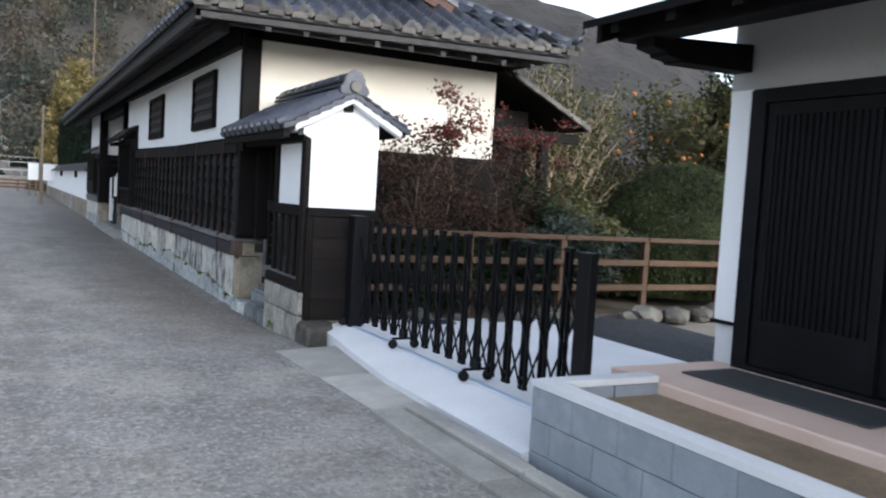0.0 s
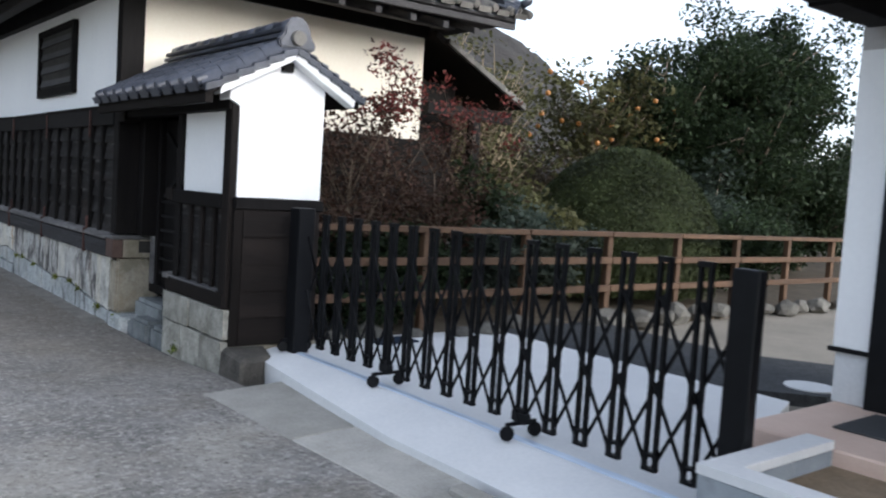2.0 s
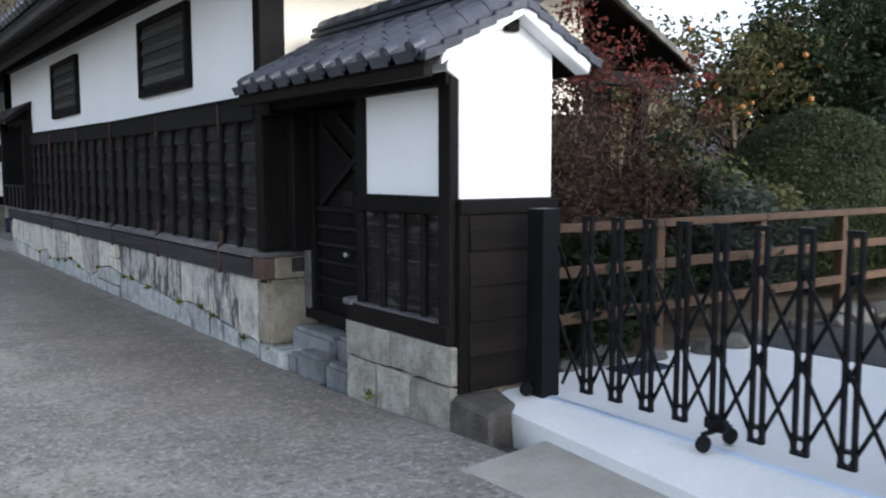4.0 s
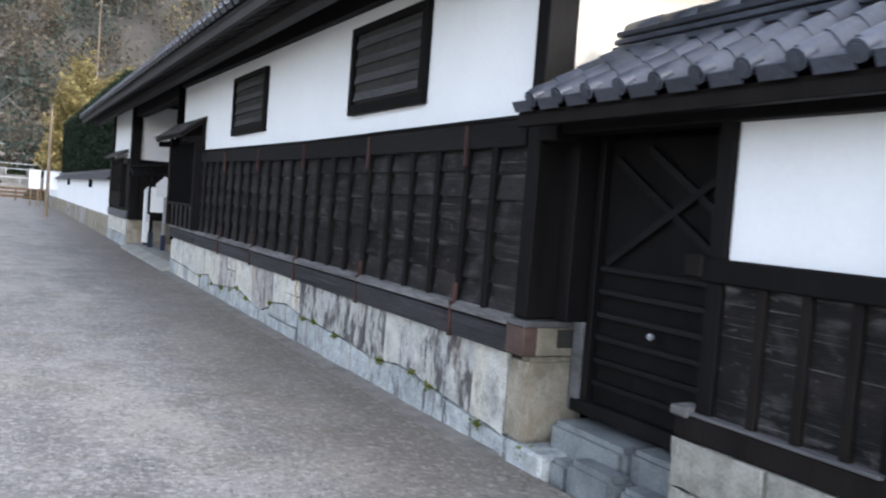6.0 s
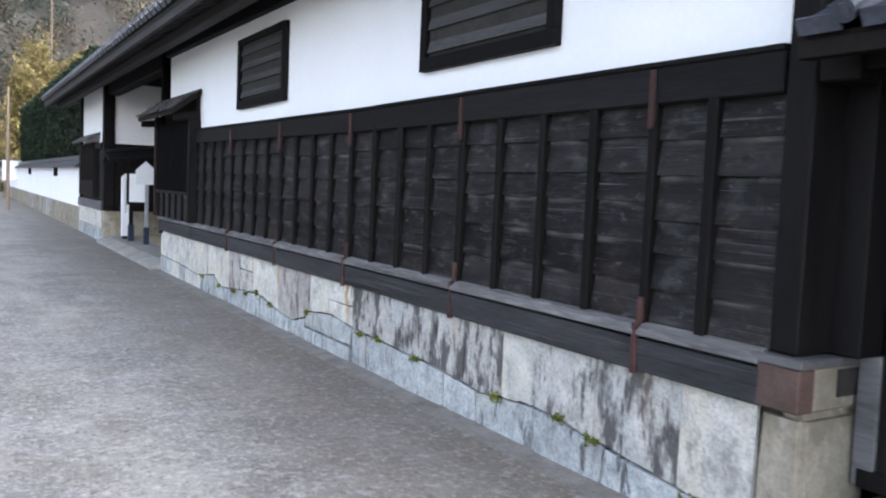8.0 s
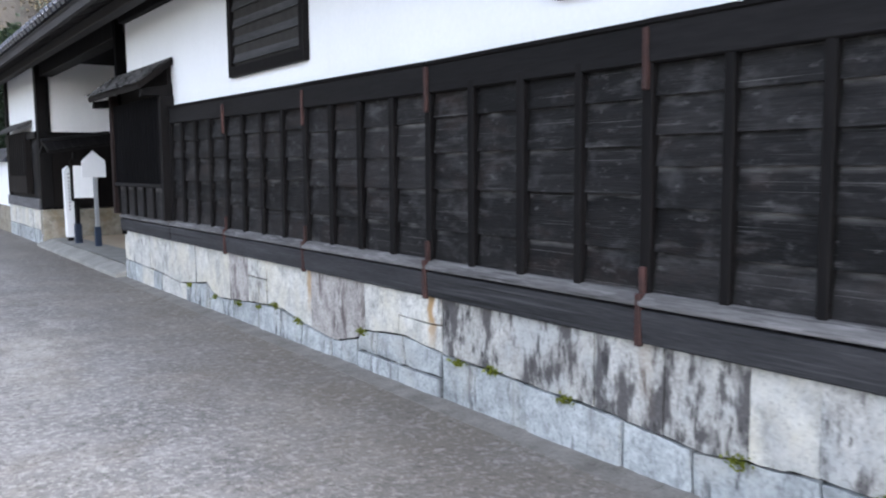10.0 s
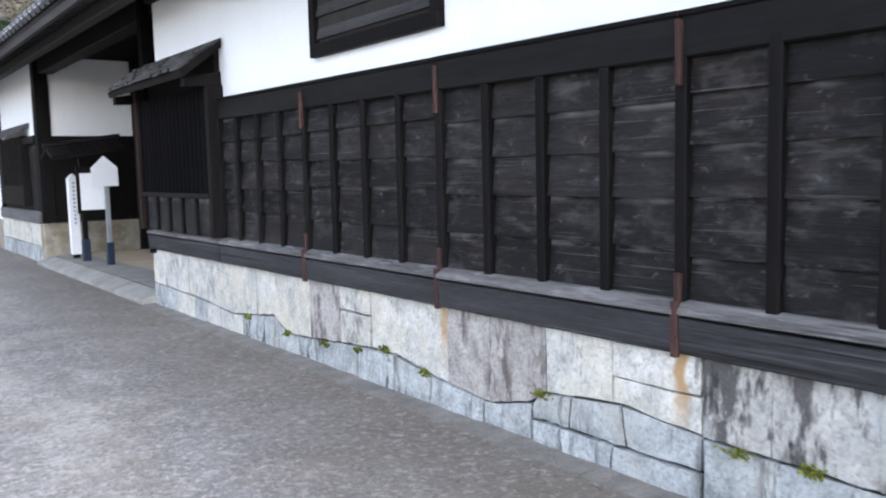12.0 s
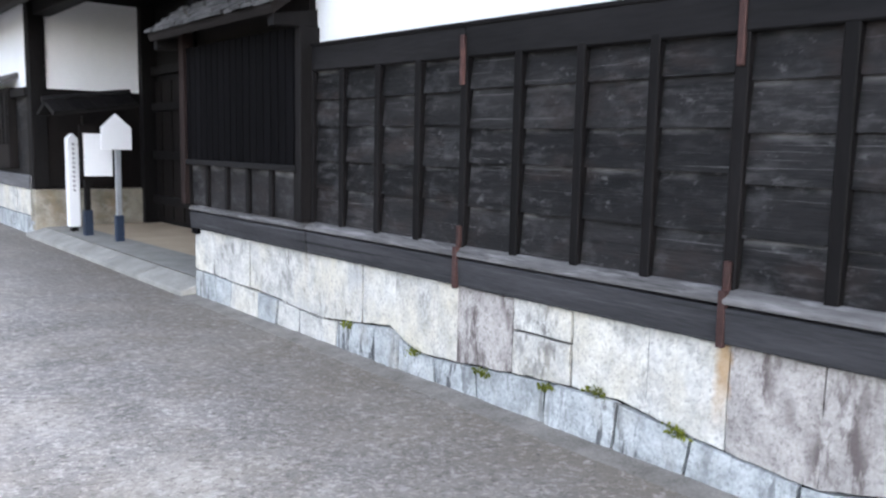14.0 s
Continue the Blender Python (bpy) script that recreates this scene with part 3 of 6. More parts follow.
solid("garden_ground", Geo().hexa([(4.6, 4.3, -0.3), (30, 0, -0.3), (30, 9.0, -0.3), (3.5, 8.8, -0.3)], [(4.6, 4.3, -0.01), (30, 0, 0.05), (30, 9.0, 0.05), (3.5, 8.8, -0.03)]), SAND, "beige packed sand yard inside the gate", "ground", "structure")
gs = Geo().prism([(5.66, 9.25), (5.68, 5.66), (6.15, 5.12), (7.7, 5.5), (7.1, 6.5), (7.35, 9.65)], "z", -0.1, 0.086)
solid("gravel_strip", gs, GRAVEL, "dark gravel strip between concrete and sand", "ground", "structure")
bed = Geo().hexa([(3.4, 8.35, -0.3), (30, 8.35, -0.3), (30, 40, -0.3), (3.4, 10.85, -0.3)], [(3.4, 8.35, 0.10), (30, 8.35, 0.10), (30, 40, 0.3), (3.4, 10.85, 0.16)])
solid("garden_bed", bed, BEDSOIL, "planted earth behind the rail fence, coloured dark for shade", "ground", "structure")


def stone_mesh(name, x, y0, y1, z0, z1, depth, mat, lean0=0.0, lean1=0.0, bulge=0.011, gap=0.0065):
    """A rough-dressed block whose face looks to -x, with a worn outline."""
    r = random.uniform
    n, m = 6, 4
    geo = Geo()
    for face, xx in ((0, x), (1, x + 0.008), (2, x + depth)):
        for j in range(m + 1):
            for i in range(n + 1):
                u, v = i / n, j / m
                ya, yb = y0 + lean0 * (v - 0.5), y1 + lean1 * (v - 0.5)
                yy = ya + (yb - ya) * u
                zb, zt = z0(yy) + max(gap, 0.0075), z1(yy) - max(gap, 0.0075)
                zz = zb + (zt - zb) * v
                rim = min(u, 1 - u) * n * min(v, 1 - v) * m
                px = xx
                if face == 0:
                    px = x + (0.0 if rim < 0.01 else -bulge * r(0.0, 1.0))
                    if rim < 0.01:
                        yy += r(-0.005, 0.005)
                        zz += r(-0.007, 0.007)
                geo.v.append((px, yy, zz))
    s = (n + 1) * (m + 1)
    for j in range(m):
        for i in range(n):
            a = j * (n + 1) + i
            geo.f.append((a, a + n + 1, a + n + 2, a + 1))
    ring = [i for i in range(n + 1)] + [(n + 1) * j + n for j in range(1, m + 1)] + [m * (n + 1) + i for i in range(n - 1, -1, -1)] + [(n + 1) * j for j in range(m - 1, 0, -1)]
    for a, b in zip(ring, ring[1:] + ring[:1]):
        geo.f.append((a + s, b + s, b + 2 * s, a + 2 * s))
        geo.v += [geo.v[a], geo.v[b]]
        k = len(geo.v)
        geo.f.append((k - 2, k - 1, b + s, a + s))
    me = geo.mesh(name, smooth=True)
    me.materials.append(mat)
    return me


def stone_course(parent, x, y0, y1, z0, z1, mats, lo, hi, tilt=0.03, gap=0.006):
    """A run of blocks side by side with narrow joints."""
    y, lean = y0, 0.0
    while y < y1 - 0.01:
        n = y + random.uniform(lo, hi)
        n = y1 if n > y1 - lo * 0.6 else n
        me = stone_mesh("stone", x + random.uniform(-0.008, 0.008), y + gap, n - gap, z0, z1, 0.3, random.choice(mats), lean, 0.0 if n >= y1 else (turn := random.uniform(-tilt, tilt)), gap=gap)
        lean = 0.0 if n >= y1 else turn
        part("stone", me, None, parent)
        y = n


# ---- the long row house ----
house = thing("row_house", (4.5, 17, -0.1), "long storehouse of charred boards and white plaster on a stone base", "house")
Y0, Y1, Y2, Y3, WX = 10.83, 23.25, 29.6, 33.9, 2.68

wall = Geo()
wall.box(WX + 0.03, WX + 0.2, Y0 + 0.06, 22.93, 2.05, 3.6)
part("street_wall", wall, PLASTER, house, "white plastered upper wall facing the lane")
part("end_plate", Geo().box(2.7, 6.5, Y0 - 0.03, Y0 + 0.12, 3.385, 3.7), BROWNWOOD, house, bevel=0.008)
part("end_wall", Geo().box(2.86, 6.46, Y0 + 0.03, Y0 + 0.2, 2.08, 3.72), CREAM, house, "cream plaster end wall")
part("lower_end_wall", Geo().box(2.86, 6.46, Y0 + 0.01, Y0 + 0.2, 0.0, 2.08), BROWNWOOD, house, "dark brown boarded lower end wall")
part("back_wall", Geo().box(6.3, 6.46, Y0 + 0.2, Y3, 0, 3.7), BROWNWOOD, house)
part("core", Geo().box(WX + 0.12, WX + 0.22, Y0 + 0.06, Y1 - 0.02, -0.1, 2.05), JOINT, house)

# stone base in two courses
base = part("stone_base", Geo().box(WX + 0.012, WX + 0.4, Y0 + 0.05, Y1, -0.3, 0.54), MORTAR, house, "two courses of pale weathered granite blocks")


SEAM = [(10.9, -0.02), (11.65, 0.04), (12.55, 0.14), (12.93, 0.11), (13.21, 0.08), (13.92, 0.14), (15.26, 0.17), (15.78, 0.22), (16.36, 0.17), (16.45, 0.09), (16.82, 0.01), (17.32, 0.05), (17.9, 0.13), (18.48, 0.11), (19.43, 0.03), (19.61, 0.04), (19.89, 0.15), (20.8, 0.05), (21.72, 0.10), (23.4, 0.14)]


def seam(y):
    """The wavering joint between the two courses."""
    for (a, u), (b, v) in zip(SEAM, SEAM[1:]):
        if y <= b:
            return u + (v - u) * max(0.0, (y - a) / (b - a))
    return SEAM[-1][1]


UPPER = [10.99, 11.43, 12.05, 12.62, 12.95, 13.43, 13.89, 14.49, 14.95, 15.30, 15.84, 16.33, 16.81, 17.25, 17.70, 18.20, 18.65, 19.15, 19.82, 20.23, 20.80, 21.38, 22.05, 22.81, Y1]
for a, b in zip(UPPER, UPPER[1:]):
    m = STREAK if 12.9 < a < 15.2 or 11.4 < a < 12.1 else BROWNSTONE if 16.2 < a < 17.0 or 18.6 < a < 18.7 else STONE
    if 18.1 < a < 18.3 or 15.2 < a < 15.4:
        stone_course(base, WX - 0.02, a, b, lambda y: 0.36, lambda y: 0.55, [m], 2, 3)
        stone_course(base, WX - 0.02, a, b, seam, lambda y: 0.36, [m], 2, 3)
    else:
        stone_course(base, WX - 0.02, a, b, seam, lambda y: 0.55, [m], 2, 3, gap=0.0035)
stone_course(base, WX - 0.025, 10.9, 15.3, lambda y: -0.25, seam, [LOWSTONE], 0.42, 0.75, 0.07, 0.010)
stone_course(base, WX - 0.025, 15.3, 16.45, lambda y: 0.0, seam, [STONE, LOWSTONE], 0.35, 0.5, 0.06, 0.009)
stone_course(base, WX - 0.03, 15.3, 16.45, lambda y: -0.25, lambda y: 0.0, [LOWSTONE], 0.4, 0.6, 0.06, 0.010)
stone_course(base, WX - 0.025, 16.45, Y1, lambda y: -0.25, seam, [LOWSTONE, LOWSTONE, STONE], 0.26, 0.6, 0.07, 0.010)
corner = Geo().hexa([(WX - 0.03, 10.74, 0.0), (3.14, 10.76, 0.0), (3.14, 11.0, 0.0), (WX - 0.03, 10.99, 0.0)], [(WX - 0.01, 10.76, 0.55), (3.14, 10.77, 0.55), (3.14, 11.0, 0.55), (WX - 0.01, 10.99, 0.55)])
part("corner_stone", corner, TANSTONE, house, "tan rough corner stone", bevel=0.03, segments=2)
part("footing_stone", Geo().box(WX - 0.05, 3.0, 10.5, 10.98, -0.3, -0.005), LOWSTONE, house, bevel=0.02)

# sill beam, boards, battens, straps
JOINTS = [Y0 + 0.12, 11.71, 13.54, 15.41, 17.27, 19.12, 20.96]
for a, b in zip(JOINTS, JOINTS[1:] + [Y1]):
    o = random.uniform(-0.008, 0.008)
    s = Geo().prism([(2.61 + o, 0.555), (2.598 + o, 0.722), (2.80, 0.722), (2.80, 0.555)], "y", a + 0.004, b - 0.004)
    sb0 = part("sill_beam", s, SILL, house, "dark grey sill beam with a weathered ledge", bevel=0.006)
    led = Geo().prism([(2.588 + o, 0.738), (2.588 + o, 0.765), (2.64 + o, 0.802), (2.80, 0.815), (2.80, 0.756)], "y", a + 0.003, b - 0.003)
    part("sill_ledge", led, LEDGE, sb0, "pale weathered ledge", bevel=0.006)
    la, lb = (0.011 * max(0.0, q - 15.45) for q in (a, b))
    t = Geo().hexa([(2.635 + o, a + 0.002, 1.905 + la), (2.80, a + 0.002, 1.905 + la), (2.80, b - 0.002, 1.905 + lb), (2.635 + o, b - 0.002, 1.905 + lb)], [(2.635 + o, a + 0.002, 2.10 + la), (2.80, a + 0.002, 2.10 + la), (2.80, b - 0.002, 2.10 + lb), (2.635 + o, b - 0.002, 2.10 + lb)])
    rail = part("top_rail", t, BEAM, house, bevel=0.008)
    part("rail_strip", Geo().hexa([(2.622 + o, a, 2.085 + la), (2.74, a, 2.085 + la), (2.74, b, 2.085 + lb), (2.622 + o, b, 2.085 + lb)], [(2.622 + o, a, 2.112 + la), (2.74, a, 2.116 + la), (2.74, b, 2.116 + lb), (2.622 + o, b, 2.112 + lb)]), WOOD, rail, bevel=0.004)
boarding = part("boarding", Geo().box(WX + 0.05, WX + 0.12, Y0 + 0.1, 20.96, 0.79, 2.0), JOINT, house, "lapped charred boards")
for a, b in zip(JOINTS, JOINTS[1:]):
    z = 0.80
    heights = [random.uniform(0.17, 0.27) for _ in range(random.choice((5, 5, 6)))]
    f = 1.16 / sum(heights)
    for h in heights:
        h *= f
        lap = random.uniform(0.02, 0.04)
        bd = Geo().hexa([(WX - 0.004 - lap * 0.3, a + 0.003, z), (WX + 0.06, a + 0.003, z), (WX + 0.06, b - 0.003, z), (WX - 0.004 - lap * 0.3, b - 0.003, z)],
                        [(WX + 0.012, a + 0.003, z + h + 0.006), (WX + 0.06, a + 0.003, z + h + 0.006), (WX + 0.06, b - 0.003, z + h + 0.006), (WX + 0.012, b - 0.003, z + h + 0.006)])
        part("board", bd, BOARD, boarding)
        z += h
battens = []
for a, b in zip(JOINTS, JOINTS[1:]):
    n = 4 if b - a > 1.2 else 2
    battens += [a + (b - a) * k / n for k in range(n)]
for k, yy in enumerate(battens[1:] + [20.93]):
    w = random.uniform(0.026, 0.034)
    bt = Geo().hexa([(WX - 0.045, yy - w, 0.79), (WX + 0.03, yy - w, 0.79), (WX + 0.03, yy + w, 0.79), (WX - 0.045, yy + w, 0.79)],
                    [(WX - 0.042, yy - w, 1.96), (WX + 0.03, yy - w, 1.96), (WX + 0.03, yy + w, 1.96), (WX - 0.042, yy + w, 1.96)])
    part("batten", bt, WOOD, house, bevel=0.006)
for yy in JOINTS[1:-1]:
    st = part("iron_strap", Geo().box(2.588, 2.62, yy - 0.019, yy + 0.019, 0.54, 0.80), IRON, house, "rusted iron strap", bevel=0.004)
    part("strap_head", Geo().box(2.612, 2.66, yy - 0.017, yy + 0.017, 0.79, 0.93), IRON, st, bevel=0.006)
    part("strap_top", Geo().box(2.615, 2.66, yy - 0.017, yy + 0.017, 1.78, 2.075), IRON, st, bevel=0.006)

part("corner_post", Geo().box(WX - 0.035, 2.875, Y0 - 0.03, Y0 + 0.11, 0.80, 3.6), WOOD, house, bevel=0.008)
part("corner_cap", Geo().box(2.60, 3.13, 10.74, 11.0, 0.75, 0.79), WEATHER, house, bevel=0.006)
part("sill_side", Geo().box(2.72, 3.12, 10.765, 10.97, 0.56, 0.75), TANSTONE, house, bevel=0.006)
# Dark block stands in for the shaded hollow; no hole is cut.
part("mortise", Geo().box(2.88, 3.08, 10.755, 10.8, 0.615, 0.735), JOINT, house)
part("corner_sill", Geo().box(2.61, 2.72, 10.755, 10.97, 0.56, 0.75), material("red_brown_end_grain", (0.05, 0.030, 0.025), (0.10, 0.066, 0.055), 6, 50, 0.75, 0.5), house, "red-brown sill end", bevel=0.008)

# barred windows


def barred_window(y0, y1, z0, z1, bars=4):
    w = part("window", Geo().box(WX + 0.012, WX + 0.035, y0 + 0.03, y1 - 0.03, z0 + 0.03, z1 - 0.03), JOINT, house, "window with heavy dark slats")
    fr = Geo()
    for box in ((y0, y1, z0, z0 + 0.1), (y0, y1, z1 - 0.07, z1), (y0, y0 + 0.085, z0 + 0.1, z1 - 0.07), (y1 - 0.085, y1, z0 + 0.1, z1 - 0.07)):
        fr.box(WX - 0.03, WX + 0.05, *box)
    part("window_frame", fr, WOOD, w, bevel=0.004)
    for k in range(bars):
        zz = z0 + 0.1 + (z1 - z0 - 0.17) * (k + 0.5) / bars
        h = (z1 - z0 - 0.17) / bars * 0.30
        s = Geo().hexa([(WX - 0.012, y0 + 0.085, zz - h), (WX + 0.03, y0 + 0.085, zz - h), (WX + 0.03, y1 - 0.085, zz - h), (WX - 0.012, y1 - 0.085, zz - h)],
                       [(WX + 0.020, y0 + 0.085, zz + h), (WX + 0.03, y0 + 0.085, zz + h), (WX + 0.03, y1 - 0.085, zz + h), (WX + 0.016, y1 - 0.085, zz + h)])
        part("slat", s, SLAT, w)


part("wall_plate", Geo().hexa([(2.62, Y0 + 0.1, 3.28), (2.78, Y0 + 0.1, 3.28), (2.78, 22.95, 3.42), (2.62, 22.95, 3.42)], [(2.62, Y0 + 0.1, 3.62), (2.78, Y0 + 0.1, 3.62), (2.78, 22.95, 3.66), (2.62, 22.95, 3.66)]), WOOD, house, bevel=0.008)
barred_window(12.57, 14.22, 2.315, 3.165)
barred_window(17.26, 18.97, 2.325, 3.175)

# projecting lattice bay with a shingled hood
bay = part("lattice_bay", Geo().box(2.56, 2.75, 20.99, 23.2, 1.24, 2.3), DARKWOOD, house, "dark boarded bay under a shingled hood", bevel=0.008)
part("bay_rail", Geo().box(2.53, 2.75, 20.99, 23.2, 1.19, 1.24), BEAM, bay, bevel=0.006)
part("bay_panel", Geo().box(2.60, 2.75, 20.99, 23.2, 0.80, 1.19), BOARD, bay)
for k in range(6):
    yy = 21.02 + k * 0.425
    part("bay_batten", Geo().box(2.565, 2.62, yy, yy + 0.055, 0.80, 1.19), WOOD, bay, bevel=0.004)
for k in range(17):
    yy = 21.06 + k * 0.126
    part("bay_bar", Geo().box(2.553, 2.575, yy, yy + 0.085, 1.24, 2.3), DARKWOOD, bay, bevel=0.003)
part("bay_post", Geo().box(2.54, 2.75, 20.92, 21.0, 0.80, 2.3), WOOD, bay, bevel=0.006)
part("bay_post", Geo().box(2.52, 2.75, 23.15, 23.26, 0.80, 2.45), REDBROWN, bay, bevel=0.006)
hood = part("hood", Geo().prism([(2.70, 2.74), (2.70, 2.66), (2.30, 2.36), (2.28, 2.40), (2.28, 2.43)], "y", 20.88, 23.4), BROWNWOOD, house, "small hood of weathered wood shingles")
SHINGLE = material("wood_shingle", (0.018, 0.0175, 0.018), (0.082, 0.079, 0.077), 6, 50, 0.85, 0.7, vary=0.4)
for row in range(5):
    u0, u1 = row / 5, (row + 1.25) / 5
    yy = 20.86
    while yy < 23.38:
        w = random.uniform(0.12, 0.2)
        e = min(yy + w, 23.42)
        xa, za = 2.25 + 0.44 * u0, 2.43 + 0.315 * u0 + 0.022
        xb, zb = 2.25 + 0.44 * min(u1, 1.0), 2.43 + 0.315 * min(u1, 1.0) + 0.006
        j = random.uniform(-0.02, 0.02)
        part("shingle", Geo().hexa([(xa + j, yy, za - 0.02), (xb, yy, zb - 0.02), (xb, e - 0.006, zb - 0.02), (xa + j, e - 0.006, za - 0.02)],
                                   [(xa + j, yy, za + 0.008), (xb, yy, zb), (xb, e - 0.006, zb), (xa + j, e - 0.006, za + 0.008)]), SHINGLE, hood)
        yy = e
for yy in (20.95, 23.3):
    part("hood_back", Geo().box(2.655, 2.72, 20.98 if yy < 21 else 22.1, 22.1 if yy < 21 else 23.3, 2.2, 2.68), BROWNWOOD, hood)
    part("hood_bracket", Geo().prism([(2.72, 2.30), (2.72, 2.44), (2.33, 2.37), (2.33, 2.28)], "y", yy, yy + 0.09), WOOD, hood, bevel=0.006)

# gate recess
recess = part("gate_side_wall", Geo().box(2.72, 4.7, Y2 + 0.03, Y2 + 0.2, 2.2, 3.75), PLASTER, house, "shaded white plaster panel beside the main gate")
part("recess_floor", Geo().hexa([(2.78, Y1, -0.3), (6.0, Y1, -0.3), (6.0, Y2 + 0.2, -0.3), (2.78, Y2 + 0.2, -0.3)], [(2.78, Y1, 0.0), (6.0, Y1, 0.02), (6.0, Y2 + 0.2, 0.02), (2.78, Y2 + 0.2, 0.0)]), material("tan_sand", (0.30, 0.235, 0.16), (0.44, 0.36, 0.26), 1.5, 45, 0.95, 0.5), house, "sandy floor of the gate recess")
for k in range(5):
    part("kerb_stone", Geo().hexa([(2.50, Y1 + 0.02 + k * 1.27, -0.3), (2.78, Y1 + 0.02 + k * 1.27, -0.3), (2.78, Y1 + 1.28 + k * 1.27, -0.3), (2.50, Y1 + 1.28 + k * 1.27, -0.3)], [(2.50, Y1 + 0.02 + k * 1.27, -0.085), (2.78, Y1 + 0.02 + k * 1.27, 0.0), (2.78, Y1 + 1.28 + k * 1.27, 0.0), (2.50, Y1 + 1.28 + k * 1.27, -0.085)]), GUTTER, house, bevel=0.012)
part("recess_front", Geo().hexa([(2.78, Y1 + 0.02, -0.2), (3.45, Y1 + 0.02, -0.2), (3.25, Y2 - 0.06, -0.2), (2.78, Y2 - 0.06, -0.2)], [(2.78, Y1 + 0.02, 0.004), (3.45, Y1 + 0.02, 0.009), (3.25, Y2 - 0.06, 0.008), (2.78, Y2 - 0.06, 0.004)]), GUTTER, house, "grey worn concrete before the sand")
part("recess_post", Geo().box(WX - 0.04, 2.88, Y2 - 0.03, Y2 + 0.24, 0.62, 3.7), WOOD, house, bevel=0.008)
part("recess_rail", Geo().box(2.86, 4.7, Y2 - 0.03, Y2 + 0.18, 1.98, 2.2), WOOD, house, bevel=0.008)
part("recess_panel", Geo().box(2.86, 4.7, Y2 + 0.02, Y2 + 0.15, 0.62, 1.98), BROWNWOOD, house)
part("recess_stone", Geo().box(2.64, 4.7, Y2 - 0.04, Y2 + 0.25, -0.2, 0.60), TANSTONE, house, bevel=0.02)
part("recess_post", Geo().box(4.35, 4.62, Y2 - 0.15, Y2 + 0.03, 0.0, 3.7), WOOD, house, bevel=0.008)
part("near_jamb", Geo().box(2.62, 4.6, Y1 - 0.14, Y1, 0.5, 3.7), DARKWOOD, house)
part("near_jamb_stone", Geo().box(2.68, 4.6, Y1 - 0.1, Y1 + 0.01, -0.2, 0.5), STONE, house, bevel=0.01)
part("jamb_cap", Geo().box(2.60, 2.80, Y1 + 0.0, Y1 + 0.10, 1.98, 2.22), WEATHER, house, "grey weathered bracket on the jamb", bevel=0.01)
part("red_tag", Geo().box(2.575, 2.60, Y1 - 0.02, Y1 + 0.05, 1.36, 1.47), material("red_paint", (0.20, 0.03, 0.02), (0.30, 0.05, 0.035), 6, 40, 0.6, 0.2), house, "small red mark", bevel=0.004)
part("jamb_strip", Geo().box(2.90, 2.96, Y1 + 0.0, Y1 + 0.05, 0.5, 2.25), WHITEPAINT, house, "pale upright strip at the gate jamb")
gate = part("main_gate", Geo().box(4.6, 4.68, Y1, Y2, 0.02, 3.7), WOOD, house, "closed dark timber gate deep in the recess")
for k in range(14):
    yy = Y1 + 0.1 + k * 0.45
    part("gate_board", Geo().box(4.57, 4.61, yy, yy + 0.4, 0.1, 2.4), BROWNWOOD, gate, bevel=0.004)
for zz in (0.35, 1.1, 1.9, 2.5):
    part("gate_beam", Geo().box(4.5, 4.6, Y1, Y2, zz, zz + 0.14), WOOD, gate, bevel=0.006)
part("lintel", Geo().box(2.72, 2.98, Y1 - 0.3, Y2 + 0.3, 3.32, 3.75), WOOD, house, "heavy lintel over the gate recess", bevel=0.01)
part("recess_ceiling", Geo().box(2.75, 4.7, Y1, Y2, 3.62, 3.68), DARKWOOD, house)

# wing beyond the recess
part("wing_wall", Geo().box(WX + 0.03, WX + 0.2, Y2 + 0.24, Y3 - 0.12, 2.2, 3.6), PLASTER, house, "white plastered wing wall")
part("wing_panel", Geo().box(WX + 0.02, WX + 0.2, Y2 + 0.2, Y3, 0.8, 2.1), BOARD, house)
part("wing_sill", Geo().box(2.60, 2.8, Y2 + 0.1, Y3, 0.60, 0.82), WEATHER, house, bevel=0.008)
part("wing_rail", Geo().box(2.60, 2.8, Y2 + 0.2, Y3, 2.08, 2.22), BEAM, house, bevel=0.008)
wbase = part("wing_base", Geo().box(WX + 0.05, 4.0, Y2, Y3, -0.3, 0.58), JOINT, house)
stone_course(wbase, WX - 0.03, Y2 - 0.02, Y3 + 0.1, lambda y: 0.16, lambda y: 0.6, [STONE], 0.45, 0.8)
stone_course(wbase, WX - 0.04, Y2 - 0.02, Y3 + 0.1, lambda y: -0.2, lambda y: 0.16, [LOWSTONE], 0.35, 0.7)
part("wing_bay", Geo().box(2.56, 2.7, Y2 + 1.2, Y3 - 0.5, 0.9, 2.25), BROWNWOOD, house, bevel=0.01)
part("wing_hood", Geo().prism([(2.70, 2.5), (2.70, 2.42), (2.42, 2.27), (2.40, 2.32)], "y", Y2 + 1.0, Y3 - 0.3), SHINGLE, house)
for k in range(8):
    yy = Y2 + 1.25 + k * 0.28
    part("wing_bar", Geo().box(2.535, 2.58, yy, yy + 0.1, 1.3, 2.2), WOOD, house)
part("wing_post", Geo().box(WX - 0.04, 2.88, Y3 - 0.16, Y3 + 0.05, 0.8, 3.6), WOOD, house, bevel=0.008)
part("wing_end", Geo().box(2.7, 6.46, Y3, Y3 + 0.15, -0.1, 3.7), BROWNWOOD, house)

